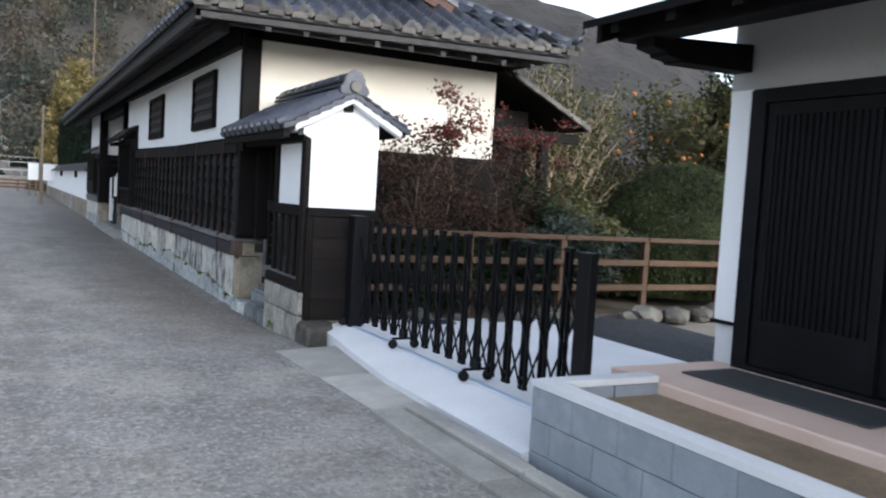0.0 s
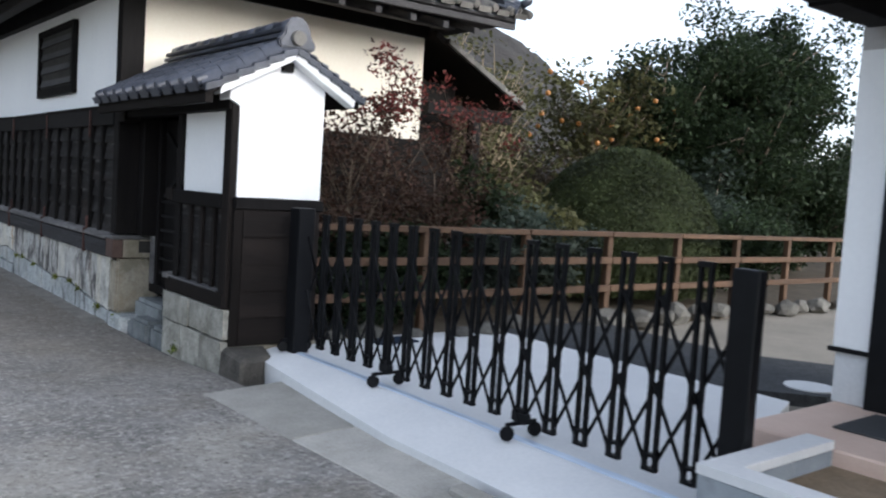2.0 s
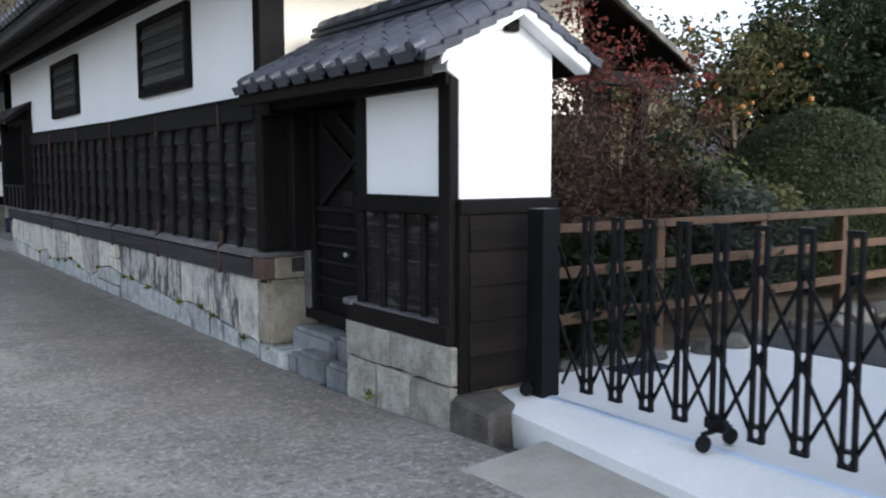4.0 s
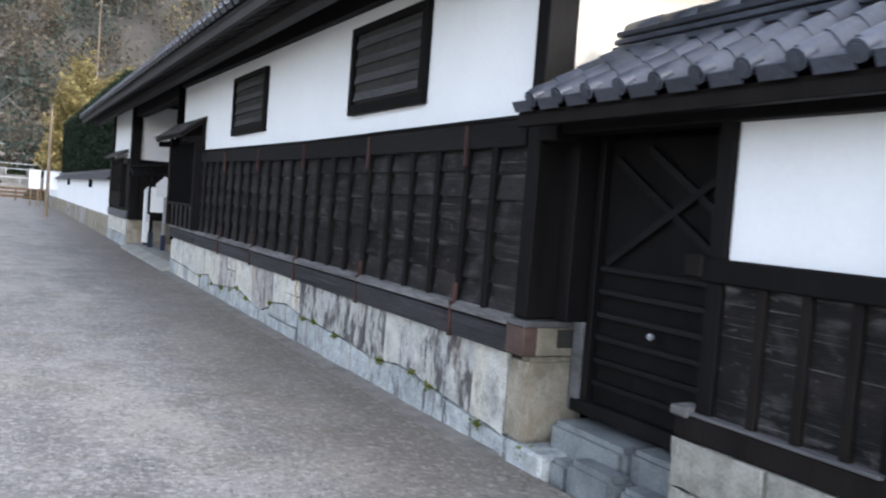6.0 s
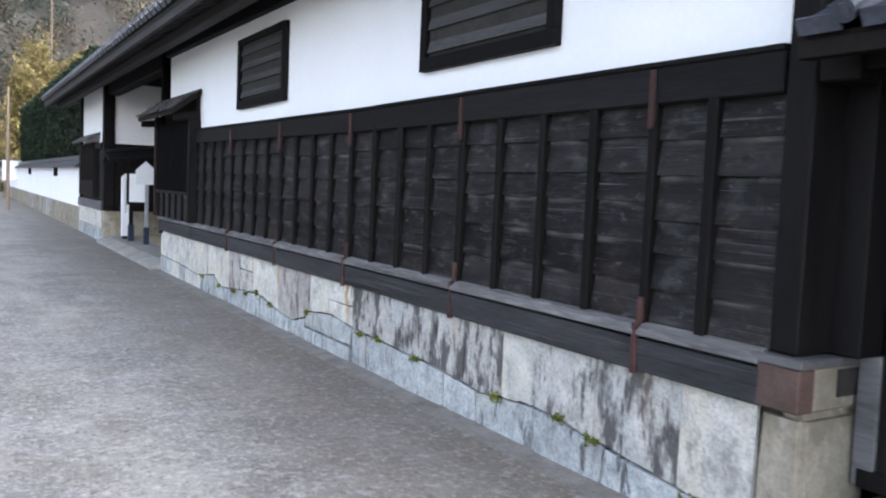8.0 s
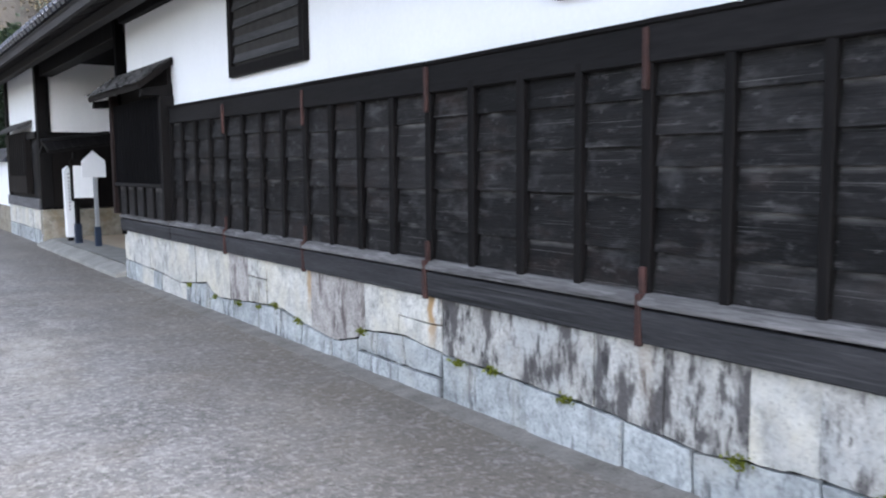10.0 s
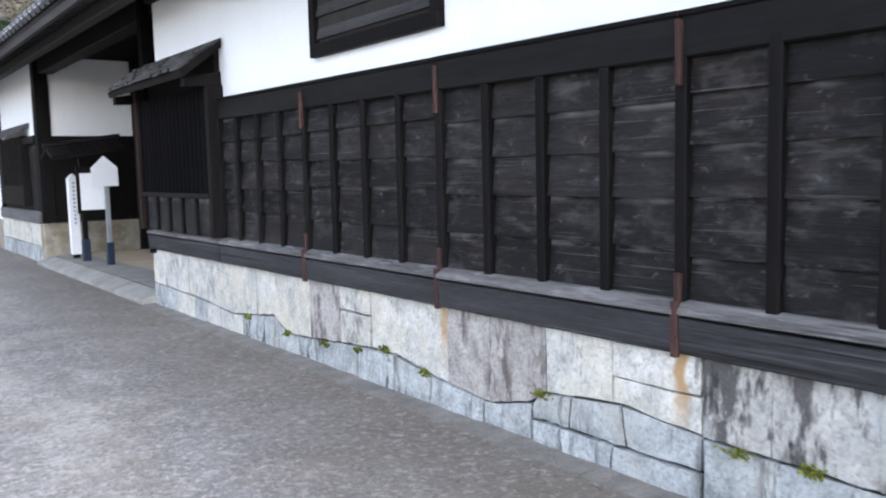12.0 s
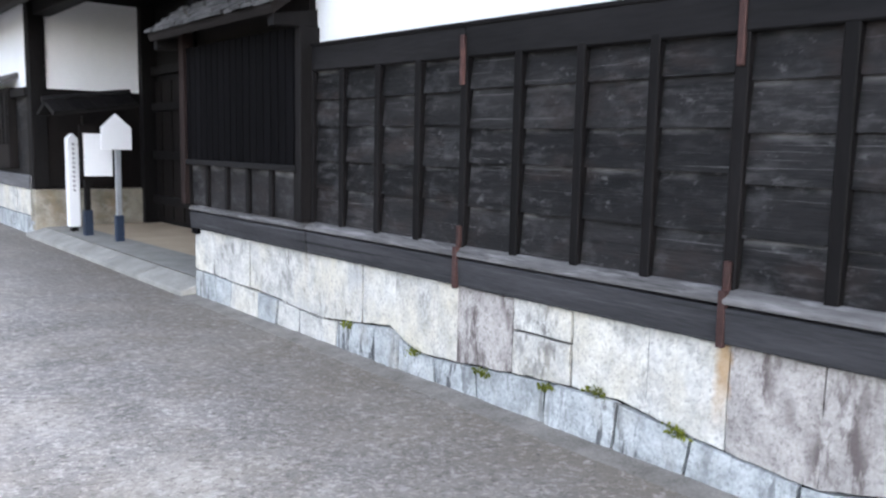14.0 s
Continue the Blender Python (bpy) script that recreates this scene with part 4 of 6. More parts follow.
# ---- roof of the row house ----
EX0, EX1, EY0, EY1, EZ, PITCH = 1.80, 6.88, 9.62, 34.7, 3.40, 0.5
RX = (EX0 + EX1) / 2
RZ = EZ + PITCH * (RX - EX0)
GY = EY0 + 1.35
RISE = 0.019
ER = EZ + RISE * (EX1 - EX0)
roof = thing("tiled_roof", (RX, 20, EZ), "grey smoked-tile hip-and-gable roof with deep dark eaves", "roof")
sh = Geo()
sh.hexa([(EX0, EY0, EZ), (RX, EY0 + 2.65, RZ), (RX, EY1, RZ), (EX0, EY1, EZ)], [(EX0, EY0, EZ + 0.05), (RX, EY0 + 2.65, RZ + 0.05), (RX, EY1, RZ + 0.05), (EX0, EY1, EZ + 0.05)])
sh.hexa([(EX1, EY0, ER), (EX1, EY1, ER), (RX, EY1, RZ), (RX, EY0 + 2.65, RZ)], [(EX1, EY0, ER + 0.05), (EX1, EY1, ER + 0.05), (RX, EY1, RZ + 0.05), (RX, EY0 + 2.65, RZ + 0.05)])
gz = EZ + PITCH * (GY - EY0)
gx = PITCH and (GY - EY0)
sh.hexa([(EX0, EY0, EZ), (EX1, EY0, ER), (EX1 - gx, GY, gz + 0.08), (EX0 + gx, GY, gz)], [(EX0, EY0, EZ + 0.05), (EX1, EY0, ER + 0.05), (EX1 - gx, GY, gz + 0.13), (EX0 + gx, GY, gz + 0.05)])
part("roof_deck", sh, EAVEWOOD, roof)
# soffit boards and rafters
for x0, x1 in ((EX0 + 0.04, 2.75),):
    part("soffit", Geo().hexa([(x0, EY0 + 0.04, EZ - 0.05), (x1, EY0 + 0.9, EZ + 0.33), (x1, EY1, EZ + 0.33), (x0, EY1, EZ - 0.05)], [(x0, EY0 + 0.04, EZ - 0.03), (x1, EY0 + 0.9, EZ + 0.36), (x1, EY1, EZ + 0.36), (x0, EY1, EZ - 0.03)]), EAVEWOOD, roof)
part("soffit", Geo().hexa([(EX0 + 0.04, EY0 + 0.04, EZ - 0.05), (EX1 - 0.04, EY0 + 0.04, ER - 0.05), (EX1 - 0.42, Y0 + 0.1, ER + 0.4), (2.7, Y0 + 0.1, EZ + 0.4)], [(EX0 + 0.04, EY0 + 0.04, EZ - 0.03), (EX1 - 0.04, EY0 + 0.04, ER - 0.03), (EX1 - 0.42, Y0 + 0.1, ER + 0.43), (2.7, Y0 + 0.1, EZ + 0.43)]), EAVEWOOD, roof)
part("fascia", Geo().box(EX0 - 0.0, EX0 + 0.06, EY0, EY1, EZ - 0.10, EZ + 0.02), EAVEWOOD, roof, bevel=0.005)
part("fascia", Geo().hexa([(EX0, EY0, EZ - 0.07), (EX1, EY0, ER - 0.07), (EX1, EY0 + 0.06, ER - 0.07), (EX0, EY0 + 0.06, EZ - 0.07)], [(EX0, EY0, EZ + 0.03), (EX1, EY0, ER + 0.03), (EX1, EY0 + 0.06, ER + 0.03), (EX0, EY0 + 0.06, EZ + 0.03)]), EAVEWOOD, roof, bevel=0.005)
part("eave_beam", Geo().box(2.15, 2.29, EY0 + 0.5, EY1 - 0.3, EZ - 0.12, EZ + 0.02), EAVEWOOD, roof, bevel=0.01)
part("eave_beam", Geo().box(2.2, EX1 - 0.5, 10.15, 10.29, EZ + 0.0, EZ + 0.12), EAVEWOOD, roof, bevel=0.01)
yy = EY0 + 0.7
while yy < EY1:
    part("rafter", Geo().hexa([(EX0 + 0.05, yy, EZ - 0.11), (2.74, yy, EZ + 0.26), (2.74, yy + 0.07, EZ + 0.26), (EX0 + 0.05, yy + 0.07, EZ - 0.11)], [(EX0 + 0.05, yy, EZ - 0.04), (2.74, yy, EZ + 0.34), (2.74, yy + 0.07, EZ + 0.34), (EX0 + 0.05, yy + 0.07, EZ - 0.04)]), EAVEWOOD, roof)
    yy += 0.46
xx = 2.6
while xx < EX1 - 0.3:
    part("rafter", Geo().hexa([(xx, EY0 + 0.05, EZ - 0.11), (xx + 0.07, EY0 + 0.05, EZ - 0.11), (xx + 0.07, Y0 + 0.05, EZ + 0.28), (xx, Y0 + 0.05, EZ + 0.28)], [(xx, EY0 + 0.05, EZ - 0.04), (xx + 0.07, EY0 + 0.05, EZ - 0.04), (xx + 0.07, Y0 + 0.05, EZ + 0.36), (xx, Y0 + 0.05, EZ + 0.36)]), EAVEWOOD, roof)
    xx += 0.46


def tile_mesh(name, mat, width=0.28, length=0.3, cap=False):
    """A curved pan tile with its roll; it lies along +y up the slope, the lower end at y = 0."""
    prof = []
    for k in range(14):
        u = k / 13
        x = (u - 0.5) * width
        z = -0.036 * math.sin(math.pi * min(u / 0.58, 1.0)) if u < 0.58 else 0.078 * math.sin(math.pi * (u - 0.58) / 0.42)
        prof.append((x, z))
    geo = Geo()
    t = 0.016
    for yy, lift in ((0, 0.012), (length, 0.0)):
        geo.v += [(x, yy, z + lift) for x, z in prof] + [(x, yy, z + lift - t) for x, z in prof]
    n = len(prof)
    for i in range(n - 1):
        geo.f += [(i, i + 1, 2 * n + i + 1, 2 * n + i), (n + i + 1, n + i, 3 * n + i, 3 * n + i + 1), (n + i, n + i + 1, i + 1, i)]
    if cap:
        c = (0.79 - 0.5) * width
        pts = [(c + 0.047 * math.cos(a), 0.036 + 0.047 * math.sin(a)) for a in [k * math.tau / 14 for k in range(14)]]
        geo.prism(pts, "y", -0.022, 0.06)
        geo.prism([(c + 0.030 * math.cos(a), 0.036 + 0.030 * math.sin(a)) for a in [k * math.tau / 10 for k in range(10)]], "y", -0.03, -0.02)
        geo.prism([(-0.5 * width, 0.03), (-0.5 * width, -0.035), (0.18 * width, -0.035), (0.18 * width, 0.03)], "y", -0.015, 0.0)
    me = geo.mesh(name, smooth=True)
    me.set_sharp_from_angle(angle=0.8)
    me.materials.append(mat)
    return me


PAN = tile_mesh("tile", TILE)
EAVE = tile_mesh("eave_tile", TILE, cap=True)
EAVE_W = tile_mesh("eave_tile", TILEEDGE, cap=True)


def slope_pose(p, along, up):
    """A pose whose x runs along the eave and y up the slope."""
    a, u = Vector(along).normalized(), Vector(up).normalized()
    n = a.cross(u)
    return Matrix.Translation(p) @ Matrix((a, u, n)).transposed().to_4x4()


# end skirt: single tiles
n = int((EX1 - EX0) / 0.28)
up = Vector((0, 1, PITCH)).normalized()
skirt = part("end_skirt", Geo().hexa([(EX0, EY0, EZ + 0.05), (EX1, EY0, ER + 0.05), (EX1 - gx, GY, gz + 0.13), (EX0 + gx, GY, gz + 0.05)], [(EX0, EY0, EZ + 0.06), (EX1, EY0, ER + 0.06), (EX1 - gx, GY, gz + 0.14), (EX0 + gx, GY, gz + 0.06)]), TILE, roof)
for i in range(n + 1):
    x = EX0 + 0.1 + i * 0.28
    for r in range(6):
        s = r * 0.25
        inset = s * up.y
        if not EX0 + inset - 0.1 < x < EX1 - inset + 0.1:
            continue
        p = Vector((x, EY0 - 0.05, EZ + 0.09 + RISE * (x - EX0))) + up * s
        piece("tile", (EAVE_W if r == 0 else PAN), skirt, slope_pose(p, (1, 0, RISE), up) @ pose(random.uniform(-0.006, 0.006), 0, 0, 0, 0, random.uniform(-1.5, 1.5)))
# street slope: eave row as single tiles, the rest joined
ups = Vector((1, 0, PITCH)).normalized()
slope = part("street_slope", Geo().hexa([(EX0, EY0, EZ + 0.05), (RX, EY0 + 2.65, RZ + 0.05), (RX, EY1, RZ + 0.05), (EX0, EY1, EZ + 0.05)], [(EX0, EY0, EZ + 0.06), (RX, EY0 + 2.65, RZ + 0.06), (RX, EY1, RZ + 0.06), (EX0, EY1, EZ + 0.06)]), TILE, roof)
ny = int((EY1 - EY0) / 0.28)
for i in range(ny):
    y = EY1 - 0.14 - i * 0.28
    piece("tile", EAVE, slope, slope_pose(Vector((EX0 - 0.05, y, EZ + 0.09)), (0, -1, 0), ups))


def joined_tiles(spots):
    geo = Geo()
    verts = [v.co.copy() for v in PAN.vertices]
    polys = [tuple(p.vertices) for p in PAN.polygons]
    for m in spots:
        geo.add([m @ v for v in verts], polys)
    me = bpy.data.meshes.new("tile_field")
    me.from_pydata(geo.v, [], geo.f)
    me.materials.append(TILE)
    return me


spots = []
for i in range(ny):
    y = EY1 - 0.14 - i * 0.28
    for r in range(1, 12):
        s = r * 0.25
        if y < EY0 + s * ups.x - 0.1:
            continue
        spots.append(slope_pose(Vector((EX0 - 0.05, y, EZ + 0.09)) + ups * s, (0, -1, 0), ups))
tagged(part("tile_field", joined_tiles(spots), None, roof), kind="stuff")
upb = Vector((-1, 0, PITCH)).normalized()
spots = [slope_pose(Vector((EX1 + 0.05, EY0 + 0.15 + i * 0.28, ER + 0.09)) + upb * r * 0.25, (0, 1, 0), upb) for i in range(ny) for r in range(12) if EY0 + 0.15 + i * 0.28 > EY0 + r * 0.25 * 0.89 - 0.1]
tagged(part("tile_field", joined_tiles(spots), None, roof), kind="stuff")


def ridge(parent, p, q, w=0.2, h=0.24, name="ridge"):
    """A stacked ridge of flat tiles with a round cover and an end tile."""
    p, q = Vector(p), Vector(q)
    d = (q - p).normalized()
    side = d.cross(Vector((0, 0, 1))).normalized()
    upv = side.cross(d)
    r = part(name, Geo().hexa([p - side * w * 0.35, p + side * w * 0.35, q + side * w * 0.35, q - side * w * 0.35], [p - side * w * 0.35 + upv * h, p + side * w * 0.35 + upv * h, q + side * w * 0.35 + upv * h, q - side * w * 0.35 + upv * h]), TILEEDGE, parent)
    for k in range(3):
        o = upv * h * (0.12 + 0.3 * k)
        ww = w * (0.72 - 0.07 * k)
        part("ridge_course", Geo().hexa([p - side * ww + o, p + side * ww + o, q + side * ww + o, q - side * ww + o], [p - side * ww + o + upv * 0.035, p + side * ww + o + upv * 0.035, q + side * ww + o + upv * 0.035, q - side * ww + o + upv * 0.035]), TILE, r, bevel=0.006)
    ln = (q - p).length
    nn = max(1, int(ln / 0.3))
    for k in range(nn):
        a, b = p + d * (ln * k / nn) + upv * h, p + d * (ln * (k + 1) / nn - 0.008) + upv * h
        part("ridge_tile", Geo().tube([a, b], [w * 0.36, w * 0.33], 10), TILE, r, smooth=True)
    e = p - d * 0.03
    outline = [(-0.80, -0.06), (0.80, -0.06), (0.86, 0.25), (0.62, 0.5), (0.58, 0.8), (0.40, 1.08), (0.16, 1.26), (-0.16, 1.26), (-0.40, 1.08), (-0.58, 0.8), (-0.62, 0.5), (-0.86, 0.25)]
    rim = [side * (a * w) + upv * (b * (h + 0.02)) for a, b in outline]
    k = len(rim)
    end = Geo().add([e + q for q in rim] + [e + q + d * 0.08 for q in rim], [tuple(range(k)), tuple(range(2 * k - 1, k - 1, -1))] + [(i, k + i, k + (i + 1) % k, (i + 1) % k) for i in range(k)])
    tile = part("end_tile", end, TILE, r, bevel=0.012, segments=2)
    c = e + upv * (0.42 * h)
    part("end_disc", Geo().tube([c - d * 0.035, c + d * 0.01], [w * 0.30, w * 0.34], 14), TILEEDGE, tile)
    return r


# gable above the skirt
gable = Geo().prism([(EX0 + gx, gz), (EX1 - gx, gz), (RX, RZ + 0.02)], "y", GY, GY + 0.1)
part("gable", gable, REDWOOD, roof, "red-brown boarded gable above the skirt roof")
for sx in (-1, 1):
    xb = RX + sx * (RX - EX0 - gx + 0.25)
    zb = gz - 0.1
    bb = Geo().hexa([(RX, GY - 0.28, RZ - 0.16), (RX, GY - 0.22, RZ - 0.16), (xb, GY - 0.22, zb - 0.02), (xb, GY - 0.28, zb - 0.02)], [(RX, GY - 0.28, RZ + 0.06), (RX, GY - 0.22, RZ + 0.06), (xb, GY - 0.22, zb + 0.18), (xb, GY - 0.28, zb + 0.18)])
    part("bargeboard", bb, REDWOOD, roof, bevel=0.006)
    dk = Geo().hexa([(RX, GY - 0.3, RZ + 0.04), (RX, GY + 1.6, RZ + 0.04), (xb, GY + 1.6, zb + 0.16), (xb, GY - 0.3, zb + 0.16)], [(RX, GY - 0.3, RZ + 0.08), (RX, GY + 1.6, RZ + 0.08), (xb, GY + 1.6, zb + 0.2), (xb, GY - 0.3, zb + 0.2)])
    part("verge", dk, TILE, roof)
    ridge(roof, (xb, GY - 0.15, zb + 0.2), (RX, GY - 0.15, RZ + 0.1), 0.17, 0.06, "verge_ridge")
ridge(roof, (RX, GY - 0.2, RZ + 0.06), (RX, EY1, RZ + 0.06), 0.26, 0.34, "main_ridge")
ridge(roof, (EX0 + 0.02, EY0 + 0.02, EZ + 0.1), (EX0 + gx + 0.1, GY + 0.1, gz + 0.15), 0.2, 0.12, "hip_ridge")
ridge(roof, (EX1 - 0.02, EY0 + 0.02, ER + 0.1), (EX1 - gx - 0.1, GY + 0.1, gz + 0.23), 0.2, 0.12, "hip_ridge")
# upturned tile at the garden corner
horn = Vector((EX1 + 0.02, EY0 - 0.06, ER + 0.22))
part("hip_horn", Geo().tube([horn, horn + Vector((0.08, -0.05, 0.06)), horn + Vector((0.12, -0.08, 0.16)), horn + Vector((0.10, -0.07, 0.25))], [0.05, 0.045, 0.03, 0.008], 8), TILE, roof, "upturned end tile", smooth=True)

# ---- side gate with its own little roof ----
side_gate = thing("side_gate", (3.0, 9.5, -0.05), "small roofed side gate of plaster panels and blackened timber", "gate")
SX = 2.72
sb = part("stone_base", Geo().box(SX + 0.05, 3.45, 8.26, 9.4, -0.25, 0.40), JOINT, side_gate, "dressed pale stone base")
stone_course(sb, SX - 0.05, 8.2, 9.46, lambda y: 0.17, lambda y: 0.42, [SIDESTONE], 0.55, 0.72, 0.03, 0.009)
stone_course(sb, SX - 0.06, 8.2, 9.46, lambda y: -0.3, lambda y: 0.17, [SIDESTONE], 0.4, 0.6, 0.05, 0.009)
part("kerb_stone", Geo().hexa([(SX - 0.08, 7.8, -0.2), (3.05, 7.95, -0.2), (3.1, 8.22, -0.2), (SX - 0.08, 8.22, -0.2)], [(SX - 0.05, 7.82, 0.10), (3.0, 7.97, 0.08), (3.05, 8.22, 0.12), (SX - 0.05, 8.22, 0.13)]), material("dark_rough_stone", (0.03, 0.028, 0.025), (0.13, 0.12, 0.105), 5, 50, 0.9, 0.8, distance=0.03), side_gate, "dark rough stone at the foot", bevel=0.03)
part("sill", Geo().box(SX - 0.05, 2.95, 8.24, 9.46, 0.42, 0.54), BROWNWOOD, side_gate, bevel=0.008)
part("sill_top", Geo().box(SX - 0.056, SX + 0.02, 8.36, 9.36, 0.54, 0.556), WEATHER, side_gate, "weathered top of the sill", bevel=0.004)
part("sill_cap", Geo().box(SX - 0.07, SX + 0.08, 9.362, 9.48, 0.525, 0.575), LEDGE, side_gate, "bleached end of the sill", bevel=0.01)
part("rail_cap", Geo().box(SX - 0.06, SX + 0.11, 9.36, 9.475, 1.215, 1.33), BROWNWOOD, side_gate, bevel=0.01)
part("lower_panel", Geo().box(SX + 0.01, SX + 0.08, 8.3, 9.3, 0.54, 1.2), BOARD, side_gate)
for yy in (8.52, 8.76, 9.0):
    part("batten", Geo().box(SX - 0.02, SX + 0.03, yy, yy + 0.05, 0.54, 1.2), BROWNWOOD, side_gate, bevel=0.004)
part("mid_rail", Geo().box(SX - 0.045, SX + 0.1, 8.352, 9.42, 1.2, 1.315), WOOD, side_gate, bevel=0.008)
part("front_panel", Geo().box(SX + 0.015, SX + 0.1, 8.34, 9.28, 1.315, 1.97), PLASTER, side_gate, "white plaster panel")
part("door_post", Geo().box(SX - 0.02, SX + 0.12, 9.26, 9.36, 0.54, 1.98), WOOD, side_gate, bevel=0.006)
part("corner_post", Geo().box(SX - 0.04, SX + 0.06, 8.225, 8.35, 0.42, 2.02), BROWNWOOD, side_gate, bevel=0.008)
part("gable_wall", Geo().prism([(SX + 0.02, 1.3), (3.48, 1.3), (3.48, 2.22), (3.13, 2.41), (SX - 0.07, 2.15), (SX - 0.07, 2.05), (SX + 0.02, 2.0)], "y", 8.21, 8.4), PLASTER, side_gate, "bright white plastered gable end", bevel=0.004)
part("gable_panel", Geo().box(SX + 0.0, 3.47, 8.185, 8.4, 0.13, 1.21), BROWNWOOD, side_gate, "dark boarded lower gable end")
for k in range(5):
    z = 0.14 + k * 0.213
    part("gable_board", Geo().hexa([(SX + 0.07, 8.166, z), (3.465, 8.166, z), (3.465, 8.186, z), (SX + 0.07, 8.186, z)], [(SX + 0.07, 8.178, z + 0.208), (3.465, 8.178, z + 0.208), (3.465, 8.186, z + 0.208), (SX + 0.07, 8.186, z + 0.208)]), GABLEBOARD, side_gate)
part("gable_foot", Geo().box(2.98, 3.52, 8.195, 8.6, -0.2, 0.125), TANSTONE, side_gate, bevel=0.02)
part("gable_rail", Geo().box(SX + 0.0, 3.5, 8.17, 8.28, 1.21, 1.298), WOOD, side_gate, bevel=0.006)
part("back_panel", Geo().box(3.38, 3.48, 8.4, 10.8, 0.0, 2.1), BROWNWOOD, side_gate)
part("head_beam", Geo().box(SX - 0.06, SX + 0.1, 8.235, 10.82, 1.97, 2.07), WOOD, side_gate, bevel=0.008)
part("beam_end", Geo().box(SX - 0.09, SX + 0.08, 10.60, 10.78, 1.93, 2.09), BROWNWOOD, side_gate, bevel=0.008)
part("vent_block", Geo().box(3.07, 3.16, 8.16, 8.22, 2.31, 2.38), WOOD, side_gate, bevel=0.004)
door = part("door", Geo().box(3.06, 3.1, 9.36, 10.62, 0.30, 1.97), WOOD, side_gate, "dark plank door with battens")
for k in range(6):
    part("door_batten", Geo().box(3.02, 3.06, 9.38, 10.555, 0.42 + k * 0.145, 0.45 + k * 0.145), BEAM, door)
part("door_brace", Geo().bar((3.04, 10.5, 1.85), (3.04, 9.45, 1.2), 0.045, 0.03), BEAM, door)
part("door_brace", Geo().bar((3.035, 10.5, 1.2), (3.035, 9.45, 1.85), 0.045, 0.03), BEAM, door)
part("door_brace", Geo().bar((3.04, 10.2, 1.9), (3.04, 9.45, 1.42), 0.045, 0.03), BEAM, door)
part("knob", Geo().tube([(2.985, 10.04, 0.81), (3.0, 10.04, 0.81), (3.03, 10.04, 0.81)], [0.014, 0.022, 0.014], 10), GREYPOST, door, "pale metal knob", smooth=True)
part("door_jamb", Geo().box(3.0, 3.12, 10.58, 10.639, 0.22, 1.97), WOOD, side_gate, bevel=0.006)
part("jamb_foot", Geo().box(2.985, 3.12, 10.64, 10.74, 0.22, 0.80), WEATHER, side_gate, "bleached foot of the door jamb", bevel=0.006)
part("inner_post", Geo().box(2.86, 3.06, 10.66, 10.83, 0.80, 2.0), WOOD, side_gate, bevel=0.006)
part("threshold", Geo().box(2.98, 3.12, 9.36, 10.72, 0.22, 0.31), WOOD, side_gate, bevel=0.01)
for box, round_ in (((2.86, 3.3, 9.42, 9.98, -0.2, 0.185), 0.03), ((2.84, 3.3, 10.0, 10.72, -0.2, 0.165), 0.035), ((2.70, 2.88, 9.49, 9.86, -0.2, 0.02), 0.03), ((2.67, 2.86, 9.88, 10.3, -0.2, 0.045), 0.035), ((2.70, 2.84, 10.32, 10.5, -0.2, -0.01), 0.025)):
    part("step_stone", Geo().box(*box), STEPSTONE, side_gate, bevel=round_, segments=2)

# its roof
sroof = thing("side_gate_roof", (3.17, 9.4, 2.1), "small blue-grey tiled roof with white plaster verge", "roof")
RSX, RSZ, SE0, SE1 = 3.13, 2.45, 2.42, 3.74
EAVES = {SE0: 2.06, SE1: 2.11}
P2 = (RSZ - EAVES[SE0]) / (RSX - SE0)
P3 = (RSZ - EAVES[SE1]) / (SE1 - RSX)
SY0, SY1 = 8.10, 10.72
for x0, ez in EAVES.items():
    part("roof_deck", Geo().hexa([(x0, SY0, ez - 0.02), (RSX, SY0, RSZ - 0.02), (RSX, SY1, RSZ - 0.02), (x0, SY1, ez - 0.02)], [(x0, SY0, ez + 0.02), (RSX, SY0, RSZ + 0.02), (RSX, SY1, RSZ + 0.02), (x0, SY1, ez + 0.02)]), BROWNWOOD, sroof)
    xv = x0 + (0.10 if x0 < RSX else -0.05)
    zv = ez + 0.10 * P2 if x0 < RSX else ez + 0.05 * P3
    vg = Geo().hexa([(xv, SY0 - 0.01, zv - 0.055), (RSX, SY0 - 0.01, RSZ - 0.055), (RSX, SY0 + 0.11, RSZ - 0.055), (xv, SY0 + 0.11, zv - 0.055)], [(xv, SY0 - 0.03, zv + 0.01), (RSX, SY0 - 0.03, RSZ + 0.01), (RSX, SY0 + 0.1, RSZ + 0.01), (xv, SY0 + 0.1, zv + 0.01)])
    part("verge", vg, PLASTER, sroof, "white plastered verge", bevel=0.006)
part("fascia", Geo().box(SE0 - 0.01, SE0 + 0.05, SY0, SY1, 1.99, 2.06), BROWNWOOD, sroof, bevel=0.004)
SMALL = tile_mesh("tile", TILE, 0.262, 0.27)
SMALL_EAVE = tile_mesh("eave_tile", TILE, 0.262, 0.27, cap=True)
